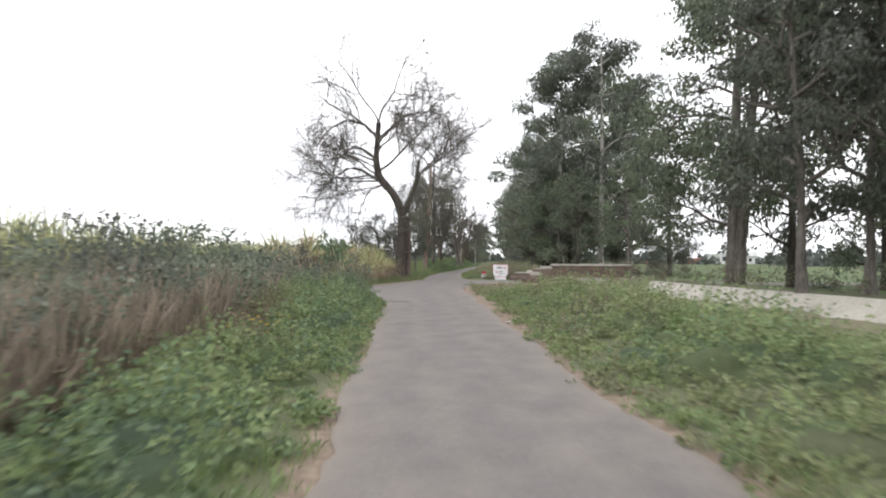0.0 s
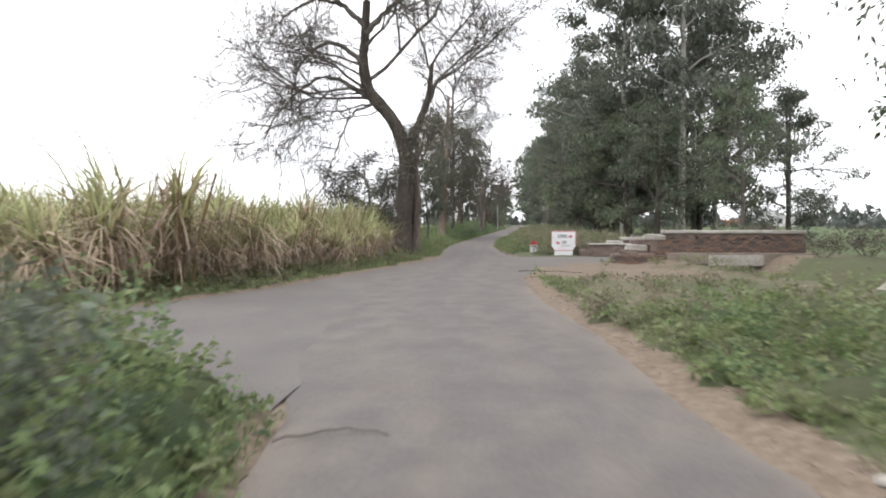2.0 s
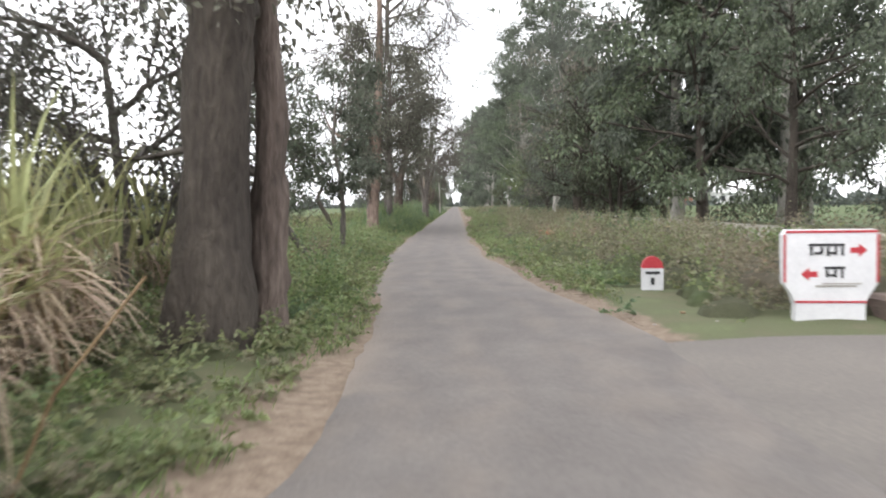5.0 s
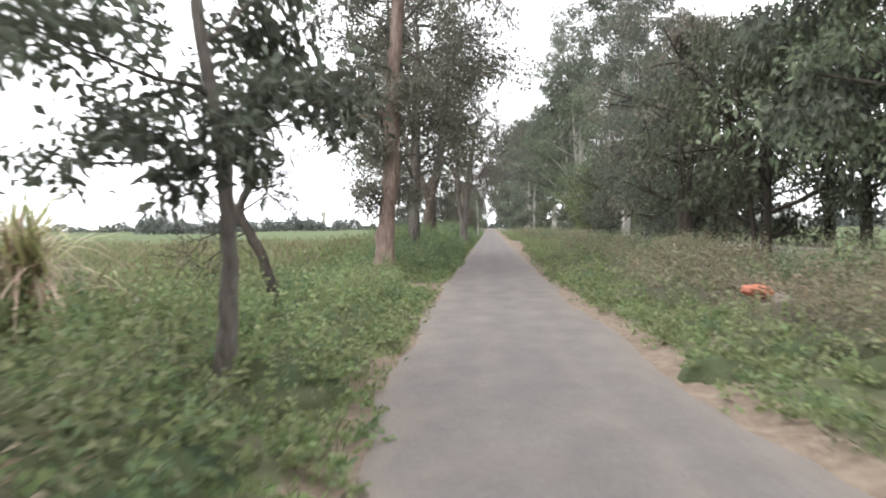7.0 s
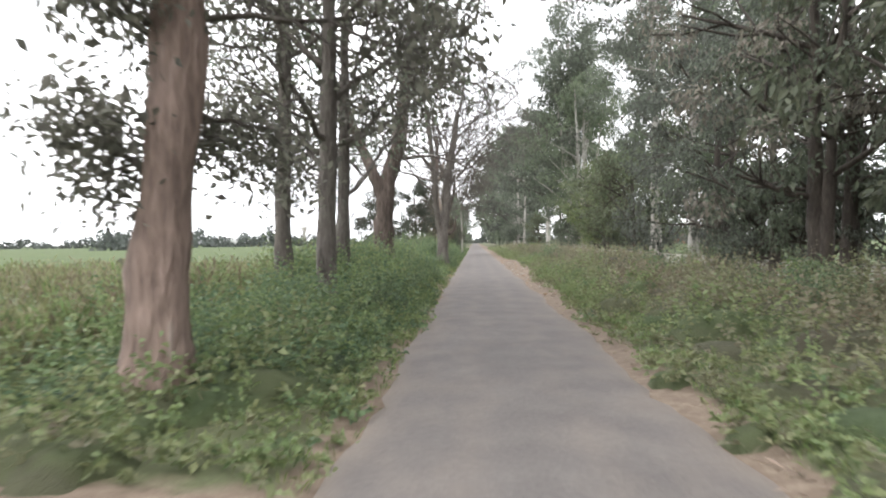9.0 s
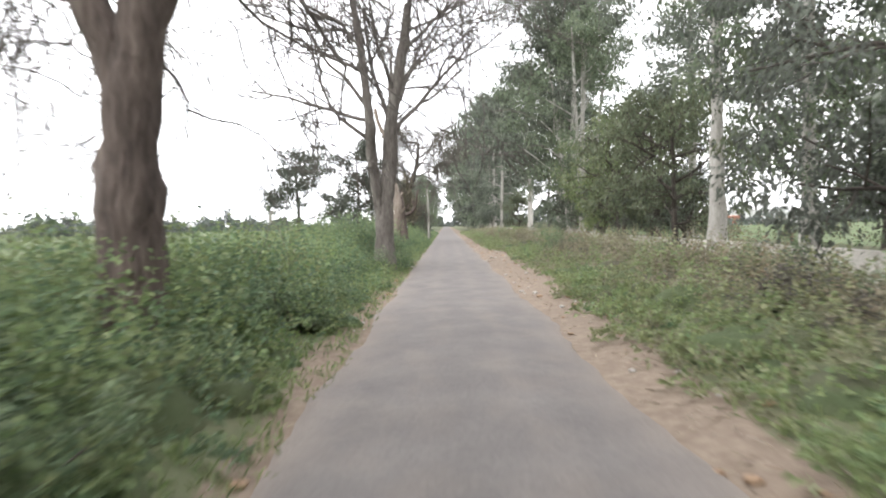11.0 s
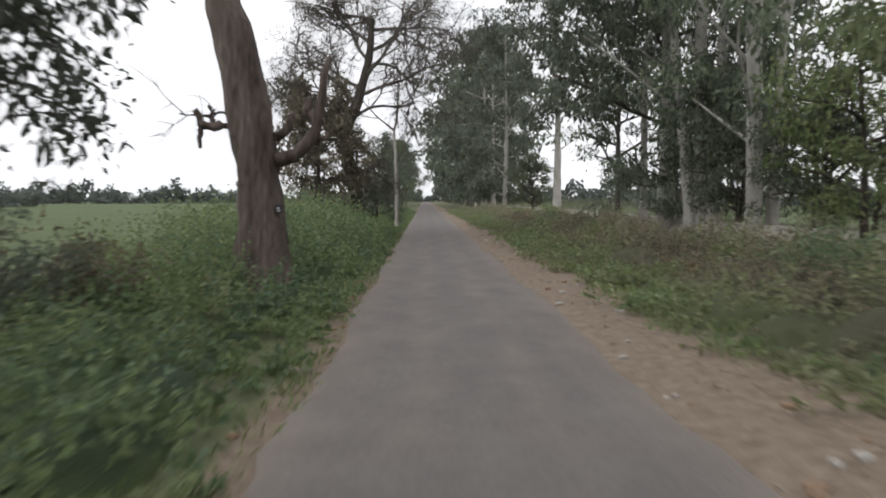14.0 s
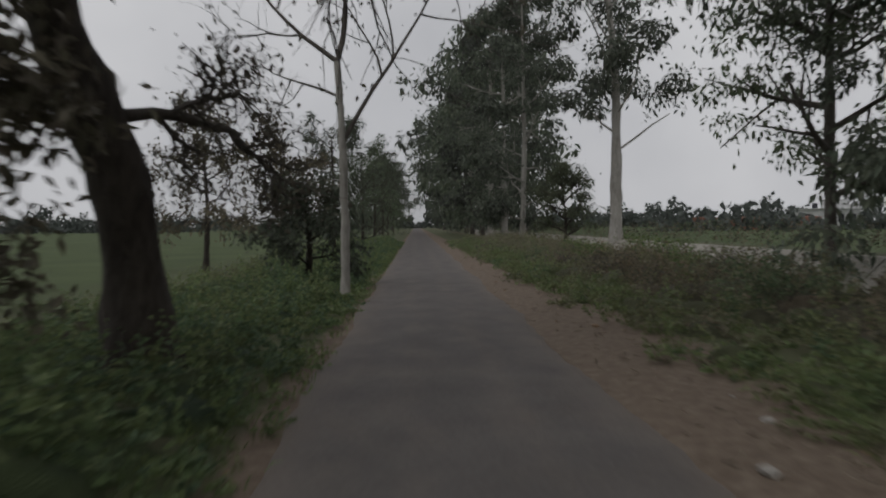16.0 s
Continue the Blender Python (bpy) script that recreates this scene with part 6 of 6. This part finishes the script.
for yy in np.arange(93, 129, 2.6):                                 # rank hedge
    SPOTS.append(("green", -2.7 - rng.uniform(0, 2.6), yy, rng.uniform(0.75, 1.05) * hedge_height(yy) / 1.25))
    SPOTS.append(("green" if rng.uniform() < 0.7 else "fresh", -2.5 - rng.uniform(0, 1.0), yy + 0.6, rng.uniform(0.6, 0.85) * hedge_height(yy) / 1.2))
for yy in np.arange(129, 205, 3.5):
    SPOTS.append(("green" if rng.uniform() < 0.75 else "dusk", -2.6 - rng.uniform(0, 2.4), yy, rng.uniform(0.75, 1.05) * hedge_height(yy) / 1.15))
for yy in np.arange(64, 86, 2.2):
    SPOTS.append(("fresh" if rng.uniform() < 0.6 else "dusk", -2.6 - rng.uniform(0, 3), yy, rng.uniform(0.45, 0.75)))
for yy in np.arange(64, 200, 1.3):                                # scrub towards the canal
    lip = canal_lip(yy)
    SPOTS.append((("dusk", "brown", "fresh", "dusk", "green")[int(rng.uniform(0, 5))], lip - 0.2 - 3.4 * rng.uniform(0, 1) ** 1.4, yy, rng.uniform(0.5, 1.15)))
for yy in np.arange(4, 44, 2.4):
    SPOTS.append(("fresh" if rng.uniform() < 0.7 else "dusk", road_right(yy) + rng.uniform(1.8, 4.2), yy, rng.uniform(0.3, 0.6)))
for bx, by, sc in ((9.6, 54.2, 0.6), (14.6, 54.4, 1.5), (15.6, 53.6, 1.4), (13.8, 52.6, 1.1), (14.9, 62.9, 1.4), (4.4, 66.5, 0.6), (5.3, 67.2, 0.7), (6.6, 66.2, 0.8), (4.9, 70.5, 0.7)):
    SPOTS.append(("dusk", bx, by, sc))
SPOTS += [("tall", -5.0, 149.0, 0.72), ("tall", -5.8, 148.2, 0.7), ("dusk", -4.6, 150.0, 1.3), ("brown", -5.4, 150.5, 1.3), ("dusk", -6.4, 149.4, 1.4), ("rank", -2.7, 130.2, 0.85), ("rank", -3.4, 129.6, 0.95), ("rank", -3.2, 131.0, 1.0), ("rank", -4.2, 130.4, 1.05), ("rank", -2.8, 132.0, 0.9), ("rank", -3.7, 132.2, 1.0), ("rank", -4.7, 131.8, 1.0), ("rank", -2.9, 133.6, 0.85), ("rank", -3.8, 133.8, 0.95), ("rank", -4.8, 133.4, 0.95), ("brown", -4.4, 70.2, 1.3), ("brown", -5.2, 71.2, 1.5), ("brown", -4.6, 72.0, 1.2), ("brown", -5.8, 70.4, 1.5), ("brown", -5.6, 72.8, 1.4), ("brown", -6.6, 72.0, 1.5), ("brown", -4.0, 69.2, 1.1), ("tall", 0.7, 16.2, 0.95), ("tall", 0.1, 18.0, 0.95), ("tall", 1.0, 13.8, 0.92), ("tall", -0.3, 14.6, 1.0), ("brown", 1.5, 16.6, 0.8), ("brown", 1.9, 17.2, 0.7), ("brown", 1.2, 18.6, 0.8), ("brown", 2.0, 14.4, 0.7), ("brown", 1.9, 15.4, 0.9), ("brown", 1.6, 17.6, 0.9), ("brown", 1.3, 19.6, 0.9), ("brown", 2.4, 13.2, 0.8), ("green", 1.0, 22.0, 1.1), ("tall", 0.4, 23.0, 0.8), ("tall", 1.0, 27.5, 0.75), ("tall", 0.2, 24.5, 0.85), ("fresh", -1.9, 63.6, 0.5), ("fresh", -1.5, 64.6, 0.55), ("fresh", -2.1, 57.6, 0.4)]
for kind, bx, by, sc in SPOTS:
    if not bool(clear_of_ways(np.array(bx), np.array(by))):
        continue
    ob = copy_thing(BUSHES[kind], pose(bx, by, float(ground_z(bx, by)) - 0.03, 0, 0, rng.uniform(0, 360)))
    ob.scale = (sc, sc, sc)
for ob in BUSHES.values():
    for o in (*ob.children_recursive, ob):
        bpy.data.objects.remove(o)


def dry_reeds(n, y0, y1, near, deep, tall, seed, label):
    """Upright dead stalks and blades in a belt along the lane's field side."""
    rng = np.random.default_rng(seed)
    yy = rng.uniform(y0, y1, n)
    out = near + deep * rng.uniform(0, 1, n) ** 1.5
    xx = road_left(yy) - out
    c = np.stack([xx, yy, ground_z(xx, yy) + rng.uniform(0, 0.35, n)], 1)
    d = rng.normal(0, 0.22, c.shape) + np.array([0, 0, 1])
    L = tall * rng.uniform(0.35, 1.1, n) * np.clip(1 + 0.4 * ripple(xx * 1.3, yy * 0.9), 0.5, 1.4)
    v, f = leaves(c, d, L, rng.uniform(0.014, 0.035, n), rng, 0.06)
    tagged(new("dry_reeds", mesh_from("dry_reeds", v, f, M_REED)), label, "reeds", kind="stuff")


M_REED = leaf_material("dead_reed_stalks", (0.2, 0.165, 0.125), (0.33, 0.275, 0.21), island=0.35)
dry_reeds(7500, 2.5, 22.5, 2.5, 1.9, 1.35, 981, "belt of dead brown reeds and grass behind the verge")
dry_reeds(900, 22, 30, 2.2, 2.5, 1.2, 982, "dead brown grass among the rank weeds")
for k, (bx, by, bh) in enumerate([(1.2, 9.2, 2.9), (0.9, 10.0, 2.7), (0.6, 11.4, 3.0), (0.2, 11.0, 2.6), (0.4, 12.8, 2.7), (-0.4, 13.4, 2.5)]):
    tree(pose(bx, by, 0.0, 0, 0, 60 * k), [([(0, 0, 0), (0.05, 0.02, bh * 0.5), (-0.05, 0.06, bh)], 0.012, 0.005)], "tall bare weed stalk standing out of the thicket", 720 + k, M_TWIG, None, category="weed",
         limbs=[(0, f, (np.cos(a), np.sin(a), 1.6), 0.55, 0.006, 1) for f, a in zip((0.5, 0.62, 0.72, 0.82, 0.9), np.arange(5) * 2.4 + k)], spec={"kids": (2,), "n": 3, "thin": 0.004})


M_FLOWER = leaf_material("yellow_petals", (0.6, 0.42, 0.04), (0.75, 0.55, 0.06), island=0.15)
rng = np.random.default_rng(983)
yy = rng.normal(15.0, 0.9, 24)
xx = road_left(yy) - rng.uniform(1.3, 2.1, 24)
i = np.repeat(np.arange(24), 5)
turn = np.tile(np.arange(5) * 1.257, 24)
flower_v, flower_f = leaves(np.stack([xx[i], yy[i], ground_z(xx, yy)[i] + rng.uniform(0.4, 0.6, 24)[i]], 1), np.stack([np.cos(turn), np.sin(turn), np.full(120, 0.5)], 1), np.full(120, 0.035), np.full(120, 0.022), rng, 0.0)
tagged(new("wild_flowers", mesh_from("wild_flowers", flower_v, flower_f, M_FLOWER)), "small yellow wild flowers among the green weeds", "flowers", kind="stuff")

# low scrub under the trees beyond the canal
rng = np.random.default_rng(97)
n = 1500
yy = rng.uniform(20, 300, n)
xx = canal_lip(yy) + 3.9 + 3.2 * rng.uniform(0, 1, n)
ok = (yy < 53) | (yy > 64)
for lo, hi, mat, lab in ((0, 0.6, M_LEAF_BROWN, "dusty brown scrub under the trees"), (0.6, 1.0, M_WEED_DEEP, "green scrub under the trees")):
    u = rng.uniform(0, 1, n)
    sel = ok & (u >= lo) & (u < hi)
    weed_bed("bank_scrub", np.stack([xx, yy], 1)[sel], rng.uniform(0.4, 1.3, n)[sel], 22, 0.11, mat, lab, 970 + int(10 * lo), 0.5, 0.5)

# a tall weed with a leafy head by the lane
tree(pose(0.35, 27.9, 0.0), [([(0, 0, 0), (-0.05, 0, 0.8), (0.08, 0, 1.6), (0.1, 0, 2.0)], 0.025, 0.012)], "tall thin weed with a drooping leafy head", 71, M_TWIG, M_WEED_DEEP, category="weed",
     limbs=[(0, f, (np.cos(a), np.sin(a), 0.4), 0.42, 0.008, 1) for f, a in zip(np.linspace(0.72, 1, 9), np.arange(9) * 2.4)], spec={"kids": (3,), "hang": 0.3, "n": 3}, per=22, spread=0.06, size=0.15, aspect=0.36, hang=0.6)

# ---------------------------------------------------------------- stones and sticks on the verge
def pebble(seed):
    rng = np.random.default_rng(seed)
    bm = bmesh.new()
    bmesh.ops.create_icosphere(bm, subdivisions=1, radius=1.0)
    for v in bm.verts:
        v.co = Vector((v.co.x * 1.3, v.co.y, v.co.z * 0.6)) * (1 + rng.uniform(-0.2, 0.2))
    me = bpy.data.meshes.new("stone")
    bm.to_mesh(me)
    bm.free()
    me.materials.append(M_CAP if seed % 2 else M_DUST)
    return me


stones = [pebble(k) for k in range(6)]
rng = np.random.default_rng(99)
for k in range(280):
    yy = rng.uniform(4, 190) if k < 110 else rng.uniform(104, 172)
    right = rng.uniform() < 0.75
    xx = road_right(yy) + rng.uniform(0.05, 1.3) if right else road_left(yy) - rng.uniform(0.05, 0.3)
    if 36 < yy < 62 and not right:
        continue
    sc = 0.014 + 0.055 * rng.uniform() ** 2
    ob = tagged(new("stone", stones[k % 6]), "small loose stone on the dirt verge", "stone", "loose stones on the verge")
    ob.matrix_world = pose(xx, yy, float(ground_z(xx, yy)) + sc * 0.3, 0, 0, rng.uniform(0, 360)) @ Matrix.Scale(sc, 4)


rng = np.random.default_rng(101)
n = 9000
yy = np.where(rng.uniform(0, 1, n) < 0.7, rng.uniform(104, 200, n), rng.uniform(18, 104, n))
xx = road_right(yy) + 0.08 + (shoulder(yy) * 1.15) * rng.uniform(0, 1, n) ** 0.75
ok = clear_of_ways(xx, yy) & (ripple(xx * 1.7, yy * 1.3) + rng.normal(0, 0.4, n) > 0)
xx, yy = xx[ok], yy[ok]
way = np.stack([rng.normal(0, 1, len(xx)), rng.normal(0, 1, len(xx)), rng.uniform(0.02, 0.35, len(xx))], 1)
straw_v, straw_f = leaves(np.stack([xx, yy, ground_z(xx, yy) + 0.012], 1), way, rng.uniform(0.06, 0.22, len(xx)), rng.uniform(0.008, 0.022, len(xx)), rng, 0.05)
tagged(new("straw_litter", mesh_from("straw_litter", straw_v, straw_f, M_REED)), "dry straw and dead stalks scattered on the bare earth", "litter", kind="stuff")


def stick(pts, r, label):
    ob = thing("fallen_stick", Matrix(), label, "stick")
    rng = np.random.default_rng(int(abs(pts[0][0]) * 10))
    p = bend(pts, 10, rng, 0.01)
    child("wood", mesh_from("wood", *tubes([(p, np.linspace(r, r * 0.5, 10), 5)]), M_TWIG, True), ob)


stick([(3.5, 49.0, 0.05), (4.4, 49.2, 0.06), (5.4, 48.3, 0.05)], 0.017, "long thin stick lying on the sandy verge")
stick([(2.0, 29.5, 0.04), (2.4, 29.9, 0.06), (2.75, 29.8, 0.05)], 0.01, "short twig lying on the asphalt edge")
stick([(-2.6, 48.3, 0.04), (-2.2, 48.9, 0.06), (-1.9, 49.2, 0.04)], 0.02, "dry cane stalk lying on the verge")


# ---------------------------------------------------------------- the distance
def far_wood(x, y, length, h, turn, seed, label="distant line of trees along the fields"):
    rng = np.random.default_rng(seed)
    n = int(length * h * 5)
    u = rng.uniform(-0.5, 0.5, n) * length
    top = h * (0.5 + 0.3 * np.sin(u * 0.21 + seed) + 0.2 * np.sin(u * 0.63 + 2 * seed) + 0.15 * np.sin(u * 1.7))
    z = top * rng.uniform(0, 1, n) ** 0.7
    c = np.stack([u, rng.normal(0, 3, n), z], 1)
    d = rng.normal(0, 1, c.shape)
    L = rng.uniform(0.8, 1.9, n)
    v, f = leaves(c, d, L, L * 0.8, rng, 0)
    # these leaves carry the haze of distance in their base colour
    ob = tagged(new("distant_trees", mesh_from("distant_trees", v, f, M_HAZED_LEAF)), label, "trees", kind="stuff")
    ob.matrix_world = pose(x, y, -0.3, 0, 0, turn)


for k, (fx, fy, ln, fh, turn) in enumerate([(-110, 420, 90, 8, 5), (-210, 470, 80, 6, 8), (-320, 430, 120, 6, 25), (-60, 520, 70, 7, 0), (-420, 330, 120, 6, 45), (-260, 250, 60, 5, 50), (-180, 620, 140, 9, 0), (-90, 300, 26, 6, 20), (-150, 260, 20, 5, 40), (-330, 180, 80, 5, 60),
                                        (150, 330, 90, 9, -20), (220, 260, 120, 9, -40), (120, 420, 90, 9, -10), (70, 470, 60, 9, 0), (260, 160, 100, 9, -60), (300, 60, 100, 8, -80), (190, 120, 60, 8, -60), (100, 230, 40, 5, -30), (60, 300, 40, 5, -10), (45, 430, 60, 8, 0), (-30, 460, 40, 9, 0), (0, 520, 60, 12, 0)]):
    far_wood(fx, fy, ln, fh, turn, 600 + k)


def house(x, y, w, d, h, turn, label, tank=True):
    ob = thing("house", pose(x, y, 0, 0, 0, turn), label, "house")
    bm = bmesh.new()
    slab(bm, (-w / 2, -d / 2, -0.2), (w / 2, d / 2, h), 0, 0.03)
    part("wall", bm, M_PLASTER, ob)
    bm = bmesh.new()
    slab(bm, (-w / 2 - 0.5, -d / 2 - 0.6, h), (w / 2 + 0.5, d / 2 + 0.5, h + 0.25), 0, 0.03)
    part("roof", bm, M_PLASTER, ob)
    bm = bmesh.new()
    slab(bm, (w * 0.1, -d * 0.2, h + 0.25), (w * 0.42, d * 0.3, h + 2.4), 0, 0.03)
    part("roof_room", bm, M_PLASTER, ob)
    for k in range(3):
        cx = -w * 0.36 + k * w * 0.3
        bm = bmesh.new()
        slab(bm, (cx, -d / 2 - 0.03, h * 0.3), (cx + w * 0.14, -d / 2 + 0.05, h * 0.75))
        part("window", bm, M_WINDOW, ob)
    bm = bmesh.new()
    slab(bm, (-w / 2 - 0.03, -d * 0.2, h * 0.3), (-w / 2 + 0.05, d * 0.15, h * 0.75))
    part("window", bm, M_WINDOW, ob)
    if tank:
        bm = bmesh.new()
        bmesh.ops.create_cone(bm, cap_ends=True, segments=16, radius1=0.7, radius2=0.6, depth=1.3, matrix=Matrix.Translation((-w * 0.25, 0, h + 0.9)))
        part("water_tank", bm, M_ROOF_TANK, ob)
    return ob


house(97, 352, 13, 9, 4.2, 20, "white flat-roofed farmhouse beyond the fields")
house(112, 372, 9, 8, 3.4, -5, "low white farm building beyond the fields", False)
house(-135, 520, 7, 5, 2.8, 0, "small white house far across the green field", False)
wall_far = thing("brick_stack", pose(66, 318, 0, 0, 0, 10), "long reddish stack of bricks beyond the fields", "brick stack")
bm = bmesh.new()
slab(bm, (-13, -1.5, -0.1), (13, 1.5, 2.4), 0.15, 0.1, np.random.default_rng(1))
part("bricks", bm, grained("red_bricks", [(0.2, 0.09, 0.065), (0.3, 0.15, 0.11)], scale=1.2, fine=8, bump=0.5), wall_far)
tower = thing("water_tower", pose(-164, 850, 0), "tall slender tower far across the field", "tower")
for nm, a, b in (("shaft", (-1.4, -1.4, 0), (1.4, 1.4, 13)), ("head", (-2.3, -2.3, 13), (2.3, 2.3, 17))):
    bm = bmesh.new()
    slab(bm, a, b, 0, 0.3)
    part(nm, bm, M_CAP, tower)

# ---------------------------------------------------------------- single bricks of the near parapet
def brick_mesh(seed):
    rng = np.random.default_rng(seed)
    bm = bmesh.new()
    slab(bm, (-0.112, -0.05, -0.034), (0.112, 0.05, 0.034), 0.007, 0.0, rng)
    me = bpy.data.meshes.new("brick")
    bm.to_mesh(me)
    bm.free()
    me.materials.append(M_LOOSE_BRICK)
    return me


M_LOOSE_BRICK = grained("worn_red_brick", [(0.07, 0.05, 0.043), (0.145, 0.1, 0.083), (0.225, 0.17, 0.143)], scale=7, fine=6, bump=0.6, vary=0.4)
near_wall = [o for o in bpy.data.objects if o.name.startswith("bridge_parapet") and o.location.y < 56][0]
kinds = [brick_mesh(900 + k) for k in range(8)]
rng = np.random.default_rng(910)
for row in range(9):
    z = 0.43 + 0.078 * row
    for col in range(25):
        x = 8.75 + 0.235 * col + (0.117 if row % 2 else 0.0)
        if x > 14.0 or rng.uniform() < 0.1 or (row > 6 and rng.uniform() < 0.25):
            continue
        ob = child("brick", kinds[int(rng.integers(0, 8))], near_wall)
        ob.location = (x, -0.235 - rng.uniform(0, 0.02), z)
        ob.rotation_euler = (0, rng.normal(0, 0.015), rng.normal(0, 0.03))
for row in range(4):
    z = 0.0 + 0.078 * row
    for col in range(8):
        if rng.uniform() < 0.12:
            continue
        ob = child("brick", kinds[int(rng.integers(0, 8))], near_wall)
        ob.location = (7.12 + 0.235 * col + (0.117 if row % 2 else 0.0), -0.33 - rng.uniform(0, 0.03), z + 0.04)
        ob.rotation_euler = (0, rng.normal(0, 0.03), rng.normal(0, 0.05))
